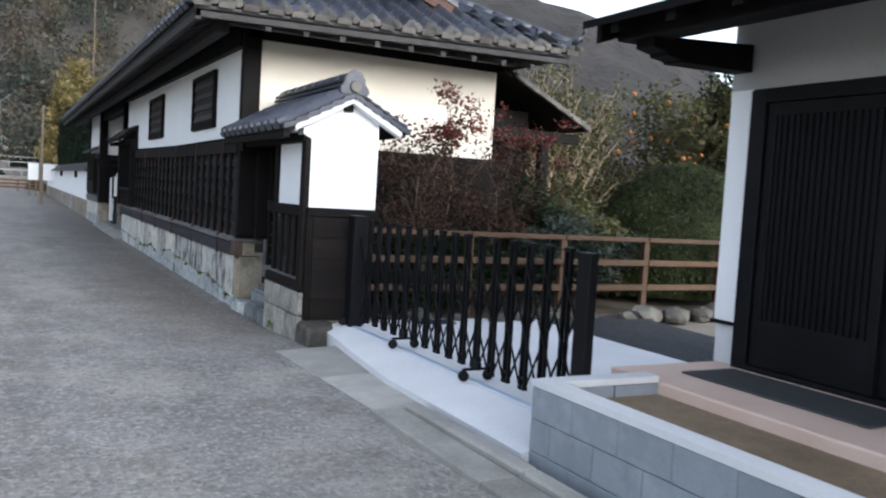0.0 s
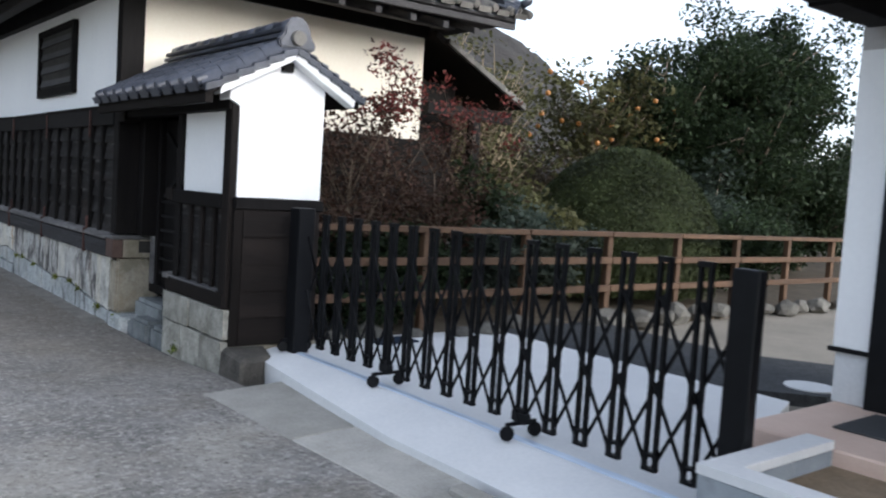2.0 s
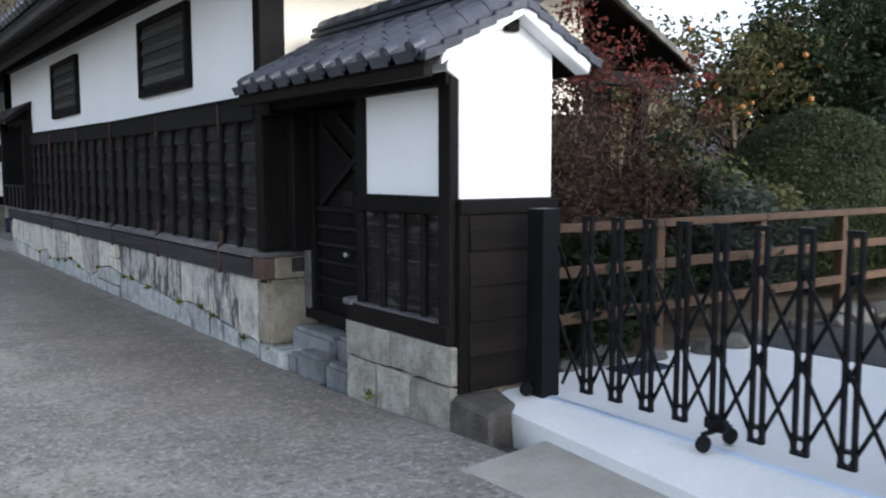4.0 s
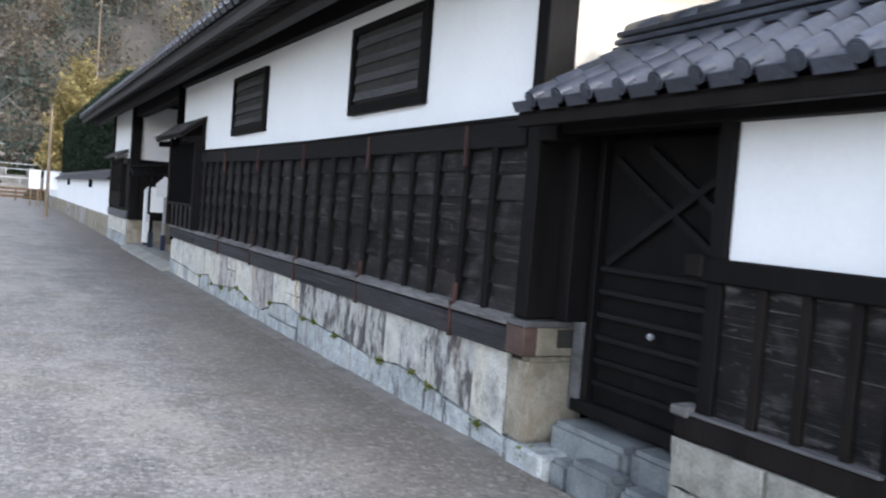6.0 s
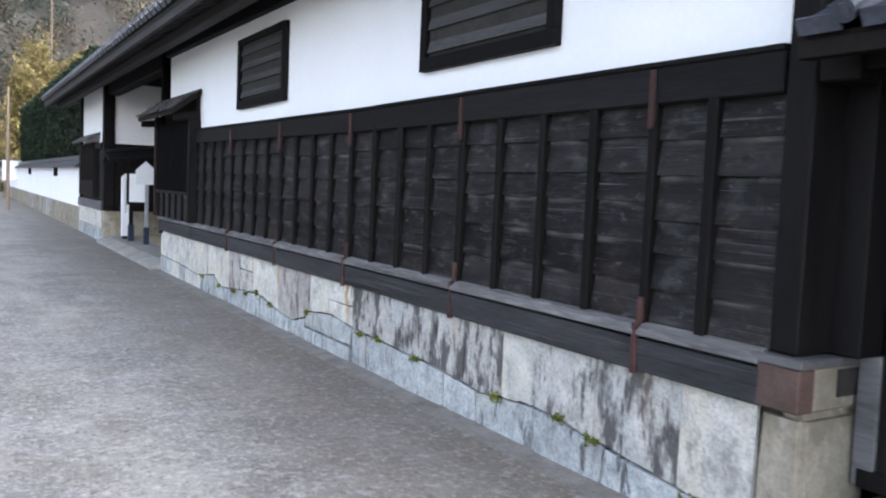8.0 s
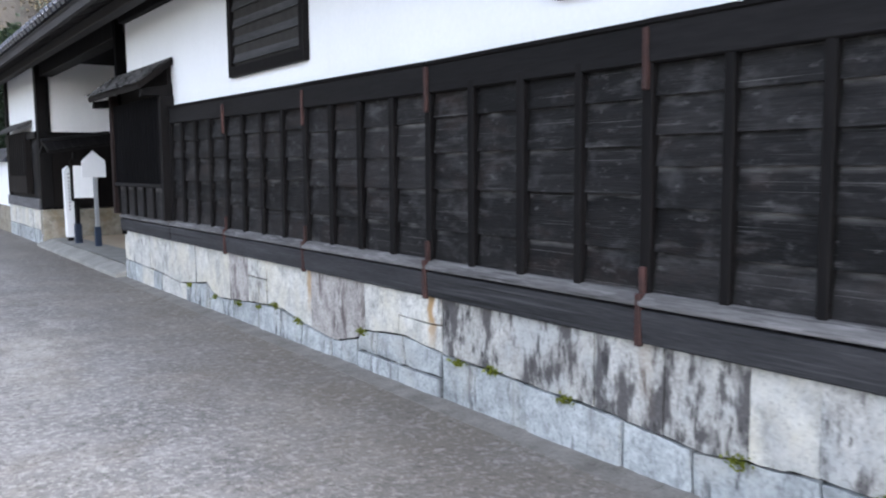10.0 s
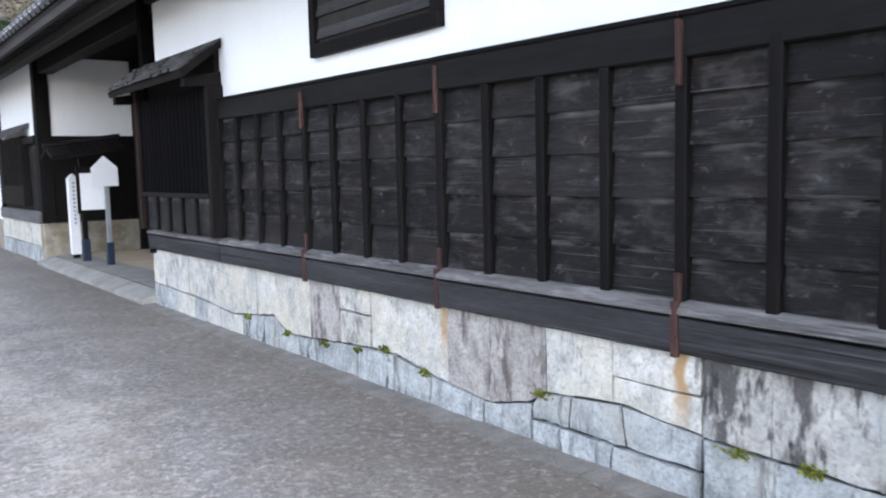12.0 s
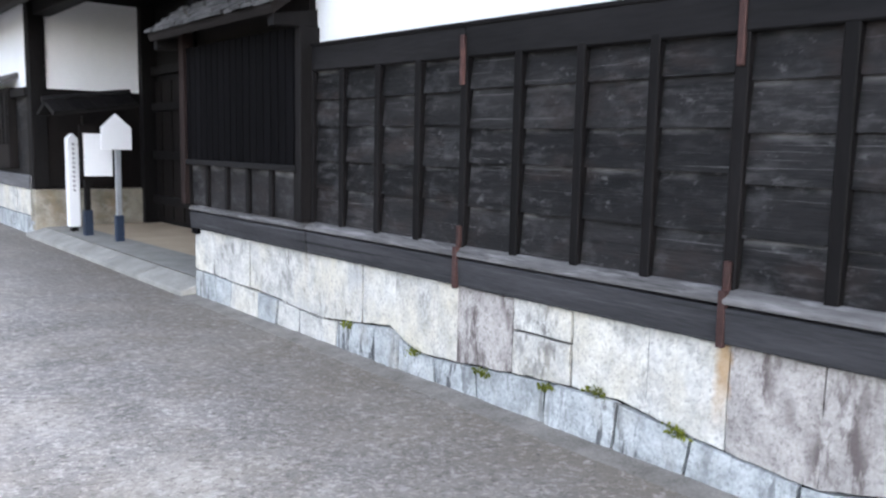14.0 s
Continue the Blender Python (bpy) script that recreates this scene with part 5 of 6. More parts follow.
for side, x0, slope_up in ((1, SE0 - 0.04, Vector((1, 0, P2)).normalized()), (-1, SE1 + 0.04, Vector((-1, 0, P3)).normalized())):
    ez = EAVES[SE0 if side > 0 else SE1]
    length = (Vector((RSX, 0, RSZ)) - Vector((x0, 0, ez))).length
    rows = 4
    for i in range(10):
        y = SY1 - 0.15 - i * 0.262
        for r in range(rows):
            p = Vector((x0, y, ez + 0.05)) + slope_up * (r * (length - 0.1) / rows)
            piece("tile", SMALL_EAVE if r == 0 else SMALL, sroof, slope_pose(p, (0, -side, 0), slope_up) @ pose(0, 0, 0, 0, 0, random.uniform(-0.5, 0.5)))
ridge(sroof, (RSX, SY0 + 0.0, RSZ + 0.04), (RSX, SY1 - 0.12, RSZ + 0.04), 0.19, 0.17)
for x0, ez in ((SE0 - 0.03, EAVES[SE0]), (SE1 + 0.03, EAVES[SE1])):
    for k in range(6):
        u0, u1 = k / 6, (k + 1.12) / 6
        xa, xb = x0 + (RSX - x0) * u0, x0 + (RSX - x0) * min(u1, 1.0)
        za, zb = ez + 0.055 + (RSZ - ez) * u0, ez + 0.035 + (RSZ - ez) * min(u1, 1.0)
        vt = part("verge_tile", Geo().hexa([(xa, SY0 - 0.045, za - 0.05), (xb, SY0 - 0.045, zb - 0.05), (xb, SY0 + 0.12, zb - 0.02), (xa, SY0 + 0.12, za - 0.02)], [(xa, SY0 - 0.045, za + 0.012), (xb, SY0 - 0.045, zb + 0.004), (xb, SY0 + 0.12, zb + 0.03), (xa, SY0 + 0.12, za + 0.04)]), TILE, sroof, bevel=0.006)
        part("verge_roll", Geo().tube([(xa, SY0 + 0.08, za + 0.03), (xb, SY0 + 0.08, zb + 0.02)], [0.05, 0.044], 10), TILE, vt, smooth=True)

# ---- folding gate ----
fg = thing("folding_gate", (3.27, 6.1, 0.02), "black metal concertina gate on casters, drawn across the apron", "gate")
GX = 3.19
part("end_post", Geo().box(GX - 0.05, GX + 0.02, 4.03, 4.16, 0.10, 1.205), BLACKMETAL, fg, "flat black end post", bevel=0.006)
part("lock_post", Geo().box(GX - 0.06, GX + 0.08, 7.9, 8.05, 0.10, 1.245), BLACKMETAL, fg, bevel=0.006)
step = 0.2188
ys = [4.315 + step * k for k in range(16)]
bar = Geo()
for s in (-0.027, 0.027):
    bar.box(-0.013, 0.013, s - 0.009, s + 0.009, 0.245, 1.20)
bar.box(-0.017, 0.017, -0.038, 0.038, 1.19, 1.215)
UPRIGHT = bar.mesh("upright")
UPRIGHT.materials.append(BLACKMETAL)
foot = Geo()
foot.box(-0.016, 0.016, -0.040, 0.040, 0.155, 0.172)
foot.box(-0.014, 0.014, -0.040, -0.022, 0.172, 0.235)
foot.box(-0.014, 0.014, 0.022, 0.040, 0.172, 0.235)
foot.box(-0.016, 0.016, -0.036, 0.036, 0.225, 0.24)
FOOT = foot.mesh("foot")
FOOT.materials.append(BLACKMETAL)
for k, yy in enumerate(ys):
    piece("upright", UPRIGHT, fg, pose(GX, yy, 0.0))
    piece("foot", FOOT, fg, pose(GX, yy, 0.036))
brace = []
for sgn in (-1, 1):
    for span in (1, 2):
        drop = 0.83 * span / 2
        for top in ((1.03,) if span == 2 else (1.03, 0.615)):
            b = Geo().bar((0.02 * sgn, 0, top if sgn > 0 else top - drop), (0.02 * sgn, step * span, top - drop if sgn > 0 else top), 0.019, 0.007)
            me = b.mesh("brace")
            me.materials.append(BLACKMETAL)
            brace.append((span, me))
full = [me for span, me in brace if span == 2]
short = [me for span, me in brace if span == 1]
rail_ys = [4.315 - step] + ys + [ys[-1] + step]
for k, yy in enumerate(rail_ys[:-2]):
    for me in full:
        piece("brace", me, fg, pose(GX, yy, 0.0))
for yy in (rail_ys[0], rail_ys[-2]):
    for me in short:
        piece("brace", me, fg, pose(GX, yy, 0.0))
wheel = Geo()
wheel.tube([(-0.014, 0, 0.045), (0.014, 0, 0.045)], [0.042, 0.042], 14)
WHEEL = wheel.mesh("caster", bevel=0.004)
WHEEL.materials.append(BLACKMETAL)
arm = Geo()
arm.box(-0.02, 0.02, -0.06, 0.06, 0.10, 0.155)
arm.box(-0.11, 0.12, -0.012, 0.012, 0.085, 0.105)
arm.box(-0.108, -0.092, -0.008, 0.008, 0.04, 0.09)
arm.box(0.107, 0.123, -0.008, 0.008, 0.04, 0.09)
ARM = arm.mesh("caster_arm", bevel=0.004)
ARM.materials.append(BLACKMETAL)
for yy in (ys[5], ys[11], 8.0):
    piece("caster_arm", ARM, fg, pose(GX, yy, 0.10))
    for o in (-0.10, 0.115):
        piece("caster", WHEEL, fg, pose(GX + o, yy, 0.101, 0, 0, 75))
solid("guide_rail", Geo().box(3.165, 3.22, 4.1, 7.95, 0.075, 0.109), STEEL, "thin steel guide rail let into the concrete", "rail", bevel=0.003)

# ---- planter and terrace ----
planter = thing("block_planter", (3.2, 1.5, -0.1), "planter of grey concrete blocks filled with dry soil", "planter")
PX, PTOP = 2.76, 0.46
part("core", Geo().box(PX + 0.02, PX + 0.10, -7.9, 3.98, -0.2, PTOP - 0.045), JOINT, planter)
part("core", Geo().box(PX + 0.1, 3.6, 3.90, 3.98, -0.2, PTOP - 0.045), JOINT, planter)
for c in range(3):
    z0 = -0.16 + c * 0.193
    y = 4.0
    while y > -8:
        w = 0.39 if not (y > 3.99 and c % 2) else 0.2
        part("block", Geo().box(PX, PX + 0.12, y - w + 0.004, y, z0 + 0.003, z0 + 0.191), BLOCK, planter, bevel=0.004)
        y -= w
    for x in (PX + 0.126, PX + 0.52):
        part("block", Geo().box(x, min(x + 0.385, 3.62), 3.88, 4.0, z0 + 0.004, z0 + 0.19), BLOCK, planter, bevel=0.004)
cap = Geo().box(PX - 0.004, PX + 0.125, -7.9, 4.004, PTOP - 0.04, PTOP)
cap.box(PX + 0.125, 3.62, 3.876, 4.004, PTOP - 0.04, PTOP)
part("coping", cap, CONCRETE, planter, "pale mortar coping")
part("soil", Geo().box(PX + 0.12, 3.62, -7.9, 3.88, -0.1, 0.345), SOIL, planter, "dry brown soil")
terrace = Geo().box(3.62, 4.9, -7.9, 4.35, -0.2, 0.42)
solid("terrace", terrace, PINK, "raised pinkish render terrace before the door", "terrace", "structure", bevel=0.01)
solid("door_mat", Geo().box(3.98, 4.45, 2.7, 4.06, 0.42, 0.434), MAT, "dark rubber mat on the terrace", "mat", bevel=0.004)
solid("manhole_cover", Geo().tube([(6.35, 5.36, -0.1), (6.35, 5.36, 0.096)], [0.2, 0.2], 28), CONCRETE, "round pale manhole cover set in concrete", "manhole cover")
solid("blue_plate", Geo().box(4.0, 4.42, 7.95, 8.2, 0.099, 0.112), NAVY, "flat dark blue plate lying on the concrete", "plate", bevel=0.004)

# ---- entrance house ----
eh = thing("entrance_house", (6, 1.5, 0.4), "white plastered entrance house with black sliding doors", "house")
HX = 4.56
part("plinth", Geo().box(HX + 0.01, 7.5, 4.175, 4.36, 0.42, 0.71), material("grey_plinth", (0.42, 0.43, 0.44), (0.55, 0.56, 0.57), 2, 50, 0.8, 0.2), eh, "pale grey plinth", bevel=0.006)
part("drip_strip", Geo().box(HX - 0.02, 7.5, 4.10, 4.39, 0.705, 0.73), BLACKMETAL, eh)
part("corner_wall", Geo().box(HX, 7.5, 4.17, 4.37, 0.73, 2.36), PLASTER, eh, "white plastered corner wall")
# Shade under the eave is put into this greyer plaster colour.
part("lintel_wall", Geo().box(HX, HX + 0.18, -7.5, 4.37, 2.36, 3.3), material("shade_grey_plaster", (0.33, 0.32, 0.31), (0.42, 0.41, 0.395), 1.2, 40, 0.9, 0.15), eh, "warm grey plaster above the doors, darkened for the eave's shade")
part("gable_side", Geo().box(HX + 0.18, 7.5, 4.2, 4.37, 2.36, 3.3), PLASTER, eh)
part("rear", Geo().box(7.4, 7.5, -7.5, 4.2, 0, 3.3), PLASTER, eh)
fr = Geo()
fr.box(HX - 0.025, HX + 0.12, 4.04, 4.168, 0.42, 2.35)
fr.box(HX - 0.025, HX + 0.12, -3.0, 4.04, 2.26, 2.35)
fr.box(HX - 0.025, HX + 0.12, -3.0, 4.04, 0.42, 0.455)
part("door_frame", fr, BLACKMETAL, eh, bevel=0.004)
part("inner_panel", Geo().box(HX + 0.12, HX + 0.14, -7.4, 4.1, 0.42, 2.36), BLACKMETAL, eh)
for k in range(4):
    y1 = 4.03 - k * 0.92
    y0 = y1 - 0.93
    xx = HX + 0.0 + 0.045 * (k % 2)
    dr = part("sliding_door", Geo().box(xx + 0.018, xx + 0.03, y0 + 0.05, y1 - 0.05, 0.5, 2.22), BLACKMETAL, eh, "black lattice sliding door")
    f = Geo()
    for b in ((y0, y0 + 0.07, 0.46, 2.255), (y1 - 0.07, y1, 0.46, 2.255), (y0 + 0.07, y1 - 0.07, 2.17, 2.255), (y0 + 0.07, y1 - 0.07, 0.46, 0.78)):
        f.box(xx, xx + 0.04, *b)
    part("door_stile", f, BLACKMETAL, dr, bevel=0.003)
    for j in range(16):
        yy = y0 + 0.085 + j * 0.049
        part("slat", Geo().box(xx + 0.004, xx + 0.02, yy, yy + 0.024, 0.78, 2.17), BLACKMETAL, dr)
    if k == 1:
        part("lock", Geo().tube([(xx - 0.012, y1 - 0.035, 1.35), (xx + 0.01, y1 - 0.035, 1.35)], [0.014, 0.014], 12), STEEL, dr, "small bright lock")
    if k == 0:
        part("pull", Geo().box(xx - 0.012, xx, y1 - 0.05, y1 - 0.02, 1.25, 1.45), BLACKMETAL, dr, bevel=0.004)
EZ0, ES = 2.69, 0.37


def deck_z(x):
    return EZ0 + ES * (x - 3.31)


part("eave_deck", Geo().hexa([(3.31, -8, deck_z(3.31) - 0.05), (6.1, -8, deck_z(6.1) - 0.05), (6.1, 4.5, deck_z(6.1) - 0.05), (3.31, 4.5, deck_z(3.31) - 0.05)], [(3.31, -8, deck_z(3.31)), (6.1, -8, deck_z(6.1)), (6.1, 4.5, deck_z(6.1)), (3.31, 4.5, deck_z(3.31))]), WOOD, eh, "dark timber eave")
part("barge", Geo().hexa([(3.42, 4.44, 2.56), (6.1, 4.44, deck_z(6.1) - 0.2), (6.1, 4.49, deck_z(6.1) - 0.2), (3.42, 4.49, 2.56)], [(3.42, 4.44, deck_z(3.42) - 0.05), (6.1, 4.44, deck_z(6.1) - 0.05), (6.1, 4.49, deck_z(6.1) - 0.05), (3.42, 4.49, deck_z(3.42) - 0.05)]), WOOD, eh)
part("purlin", Geo().box(3.55, 3.76, -8, 4.44, 2.585, 2.78), WOOD, eh, bevel=0.008)
part("bracket", Geo().prism([(HX - 0.04, 2.47), (HX - 0.04, 2.66), (3.62, 2.60), (3.62, 2.53), (3.74, 2.51), (3.74, 2.49), (3.86, 2.475), (3.86, 2.46)], "y", 4.16, 4.33), WOOD, eh, "stepped dark bracket beam", bevel=0.006)
for k in range(14):
    y = 4.2 - k * 0.5
    part("rafter", Geo().hexa([(3.36, y, deck_z(3.36) - 0.12), (4.6, y, deck_z(4.6) - 0.12), (4.6, y + 0.07, deck_z(4.6) - 0.12), (3.36, y + 0.07, deck_z(3.36) - 0.12)], [(3.36, y, deck_z(3.36) - 0.045), (4.6, y, deck_z(4.6) - 0.045), (4.6, y + 0.07, deck_z(4.6) - 0.045), (3.36, y + 0.07, deck_z(3.36) - 0.045)]), WOOD, eh)

# ---- rail fence ----
fence = thing("rail_fence", (8, 8.4, 0.08), "low brown-stained timber rail fence round the garden", "fence")
for k in range(14):
    x = 3.44 + k * 1.33
    part("post", Geo().box(x - 0.045, x + 0.045, 8.36, 8.44, 0.0, 1.05), FENCEWOOD, fence, bevel=0.008)
for z0, h in ((1.03, 0.055), (0.74, 0.075), (0.42, 0.075)):
    for k in range(13):
        x = 3.44 + k * 1.33
        part("rail", Geo().box(x + 0.004, x + 1.326, 8.315, 8.362, z0, z0 + h) if z0 < 1 else Geo().box(x + 0.004, x + 1.326, 8.33, 8.45, z0 + 0.02, z0 + h + 0.02), FENCEWOOD, fence, bevel=0.005)


def rock(p, s, seed):
    rr = random.Random(seed)
    bm = bmesh.new()
    bmesh.ops.create_icosphere(bm, subdivisions=2, radius=1)
    for v in bm.verts:
        n = noise.noise(v.co * 1.3 + Vector((seed * 3.1, 0, 0)))
        v.co = v.co * (1 + 0.35 * n)
        v.co = Vector((v.co.x * s * rr.uniform(0.98, 1.02), v.co.y * s * 0.8, v.co.z * s * 0.62)) + Vector(p)
    me = bpy.data.meshes.new("rock")
    bm.to_mesh(me)
    bm.free()
    me.materials.append(ROCK)
    return tagged(new("rock", me), "grey weathered garden rock under the fence", "rock", "rocks along the fence")


for k in range(26):
    rock((3.7 + k * 0.46 + random.uniform(-0.1, 0.1), 8.28 + random.uniform(-0.12, 0.12), 0.10), random.uniform(0.10, 0.24), k)

# ---- plants ----


def leaves(points, size, rng, facing=None, loose=0.75):
    """Leaf-shaped blades, one at each point, turned loosely to the sky or to a given side."""
    p = np.asarray(points, float)
    n = len(p)
    f = np.array([[0.0, 0.0, 1.0]]) if facing is None else np.asarray(facing, float)
    nor = f + loose * rng.normal(size=(n, 3))
    a = np.cross(nor, rng.normal(size=(n, 3)))
    a /= np.linalg.norm(a, axis=1)[:, None] + 1e-9
    b = np.cross(nor, a)
    b /= np.linalg.norm(b, axis=1)[:, None] + 1e-9
    s = size * rng.uniform(0.6, 1.3, (n, 1))
    v = np.stack([p - a * s * 0.5, p + b * s * 0.28, p + a * s * 0.5, p - b * s * 0.28], 1).reshape(-1, 3)
    me = bpy.data.meshes.new("leaves")
    me.from_pydata(v.tolist(), [], np.arange(4 * n).reshape(-1, 4).tolist())
    return me


def clumps(rng, centres, radii, per):
    """Points thickly on and in balls of leaves."""
    out = []
    for c, r in zip(centres, radii):
        d = rng.normal(size=(per, 3))
        d /= np.linalg.norm(d, axis=1)[:, None]
        out.append(np.asarray(c) + d * np.asarray(r) * rng.uniform(0.35, 1.05, (per, 1)))
    return np.concatenate(out)


def limbs(rng, base, height, spread, n, lean=(0, 0), r0=0.09):
    """A trunk and its boughs, with the tips of the boughs."""
    geo, tips = Geo(), []
    b = Vector(base)
    top = b + Vector((lean[0], lean[1], height * 0.62))
    mid = b.lerp(top, 0.5) + Vector((rng.uniform(-0.1, 0.1), rng.uniform(-0.1, 0.1), 0)) * height * 0.3
    geo.tube([b, mid, top], [r0, r0 * 0.75, r0 * 0.5], 8)
    for k in range(n):
        u = rng.uniform(0.3, 1.0)
        s = b.lerp(mid, u * 2) if u < 0.5 else mid.lerp(top, u * 2 - 1)
        az = k * 2.4 + rng.uniform(-0.4, 0.4)
        ln = spread * rng.uniform(0.6, 1.0)
        e = s + Vector((math.cos(az) * ln, math.sin(az) * ln, height * rng.uniform(0.12, 0.42)))
        m = s.lerp(e, 0.5) + Vector((0, 0, -0.06 * height * rng.uniform(0, 1)))
        geo.tube([s, m, e], [r0 * 0.4, r0 * 0.26, r0 * 0.1], 6)
        tips += [e, m.lerp(e, 0.4)]
        for j in range(3):
            e2 = m.lerp(e, rng.uniform(0.2, 0.9)) + Vector(rng.normal(size=3)) * spread * 0.28 + Vector((0, 0, spread * 0.15))
            geo.tube([m.lerp(e, 0.3 + 0.2 * j), e2], [r0 * 0.16, r0 * 0.05], 5)
            tips.append(e2)
    return geo, tips


def tree(name, base, height, spread, leaf, label, seed, boughs=9, per=120, size=0.16, clump=0.5, bark=None, r0=0.1, group="", lean=(0, 0)):
    rng = np.random.default_rng(seed)
    t = thing(name, base, label, "tree" if "tree" in name else "shrub", group)
    geo, tips = limbs(rng, base, height, spread, boughs, lean, r0)
    part("trunk", geo, bark or BARK, t, smooth=True)
    if leaf:
        pts = clumps(rng, [tuple(p) for p in tips], [(clump * rng.uniform(0.6, 1.2), clump * rng.uniform(0.6, 1.2), clump * 0.7) for _ in tips], per)
        pts = pts[pts[:, 2] > base[2] + 0.05]
        me = leaves(pts, size, rng)
        part("crown", me, leaf, t)
    return t, tips


# clipped dome
rng = np.random.default_rng(5)
DC, DR = np.array([9.3, 9.7, 0.62]), np.array([1.56, 1.2, 1.58])
dome = thing("clipped_bush", (9.3, 9.7, 0.1), "large clipped evergreen dome behind the fence", "bush")
part("trunk", Geo().tube([(9.3, 9.7, 0.0), (9.3, 9.7, 0.8)], [0.16, 0.1], 8), BARK, dome)
d = rng.normal(size=(70000, 3))
d /= np.linalg.norm(d, axis=1)[:, None]
d = d[d[:, 2] > -0.25]
wave = np.array([noise.noise(Vector(q) * 2.6) for q in d])[:, None]
d = d * (1 + 0.035 * wave) * rng.uniform(0.955, 1.012, (len(d), 1))
part("crown", leaves(d * DR + DC, 0.05, rng, d, 0.45), LEAF_TOPIARY, dome, "dense clipped small leaves")
inner = bmesh.new()
bmesh.ops.create_uvsphere(inner, u_segments=24, v_segments=16, radius=0.93)
for v in inner.verts:
    v.co = Vector((v.co.x * DR[0] + DC[0], v.co.y * DR[1] + DC[1], max(v.co.z, -0.25) * DR[2] + DC[2]))
me = bpy.data.meshes.new("inner_mass")
inner.to_mesh(me)
inner.free()
part("inner_mass", me, LEAF_TOPIARY, dome)

# nandina and low shrubs along the end wall
for k, (x, y, h, sp, leaf, sd) in enumerate([(4.6, 9.5, 2.6, 0.55, LEAF_MAROON, 11), (5.2, 9.7, 2.8, 0.6, LEAF_MAROON, 12), (4.3, 9.0, 1.3, 0.45, LEAF_MAROON, 13), (6.0, 9.9, 2.5, 0.6, LEAF_MAROON, 14), (5.6, 9.2, 1.5, 0.5, LEAF_MAROON, 15), (4.9, 10.0, 2.7, 0.6, LEAF_MAROON, 16), (6.35, 9.8, 2.4, 0.6, LEAF_MAROON, 17)]):
    t, tips = tree("nandina_shrub", (x, y, 0.1), h, sp, leaf, "leggy maroon and crimson shrub against the end wall", sd, 13, 17, 0.065, 0.22, BARK, 0.016, "red shrubs")
    if h < 2:
        continue
    tops = sorted(tips, key=lambda q: -q.z)[:7]
    pts = clumps(rng, [tuple(q) for q in tops], [(0.2, 0.2, 0.13)] * len(tops), 34)
    part("red_leaves", leaves(pts, 0.06, rng), LEAF_RED, t, "bright crimson leaves")
for k, (x, y, h, leaf, sd) in enumerate([(6.2, 9.0, 0.9, LEAF_GREY, 21), (6.9, 9.1, 1.1, LEAF_GREY, 22), (7.2, 9.4, 1.1, LEAF_OLIVE, 23), (5.0, 8.9, 0.8, LEAF_DARK, 24), (4.2, 8.8, 0.8, LEAF_DARK, 25), (6.6, 9.6, 1.3, LEAF_DARK, 26), (7.6, 10.6, 1.6, LEAF_OLIVE, 27), (11.9, 9.3, 1.0, LEAF_DARK, 28), (12.8, 10.4, 1.3, LEAF_GREY, 29), (13.8, 10.0, 1.5, LEAF_DARK, 30)]):
    tree("garden_shrub", (x, y, 0.1), h, 0.5, leaf, "leafy garden shrub behind the fence", sd, 9, 110, 0.09, 0.3, BARK, 0.025, "garden shrubs")
# trees of the garden
tree("orange_tree", (12.9, 13.4, 0.2), 4.2, 1.3, LEAF_OLIVE, "citrus tree dotted with orange fruit", 41, 18, 60, 0.13, 0.5, BARK, 0.09)
fruit = thing("orange_crop", (12.9, 13.4, 0.2), "ripe oranges hanging in the citrus tree", "fruit", kind="stuff")
fg2 = bmesh.new()
for k in range(24):
    m = pose(12.7 + rng.normal() * 0.75, 12.9 + rng.normal() * 0.6, 3.0 + rng.normal() * 0.55)
    bmesh.ops.create_icosphere(fg2, subdivisions=1, radius=0.055, matrix=m)
me = bpy.data.meshes.new("oranges")
fg2.to_mesh(me)
fg2.free()
part("oranges", me, ORANGE, fruit)
for x, y, h, sp, leaf, sd, lab, n, per in [
        (17.9, 13.6, 5.7, 1.5, LEAF_DARK, 51, "tall dark evergreen tree", 28, 260),
        (17.2, 12.7, 5.2, 1.6, LEAF_DARK, 52, "tall dark evergreen tree", 22, 260),
        (14.6, 13.2, 4.3, 1.2, LEAF_DARK, 53, "tall dark evergreen tree", 18, 200),
        (15.6, 12.2, 3.2, 1.3, LEAF_DARK, 54, "low dark evergreen tree", 18, 240),
        (12.2, 16.0, 2.3, 1.3, LEAF_BROWN, 55, "brown-leaved winter tree behind the fence", 14, 80),
        (26.0, 13.4, 3.6, 1.9, LEAF_YELLOW, 56, "yellowing garden tree behind the fence", 14, 160),
        (15.6, 19.0, 2.6, 1.8, LEAF_BROWN, 57, "brown-leaved winter tree behind the fence", 16, 110),
        (21.6, 12.3, 2.6, 1.5, LEAF_DARK, 58, "low dark evergreen tree", 14, 240),
        (17.4, 11.4, 1.9, 1.3, LEAF_DARK, 59, "low dark evergreen tree", 14, 240),
        (13.6, 11.6, 1.3, 0.9, LEAF_GREY, 61, "low grey-green bush beyond the clipped dome", 14, 200),
        (29.0, 12.5, 3.4, 2.0, LEAF_OLIVE, 60, "olive-leaved garden tree behind the fence", 14, 180)]:
    tree("garden_tree", (x, y, 0.2), h, sp, leaf, lab, sd, n, per, 0.125, 0.66, BARK, 0.13, "garden trees")
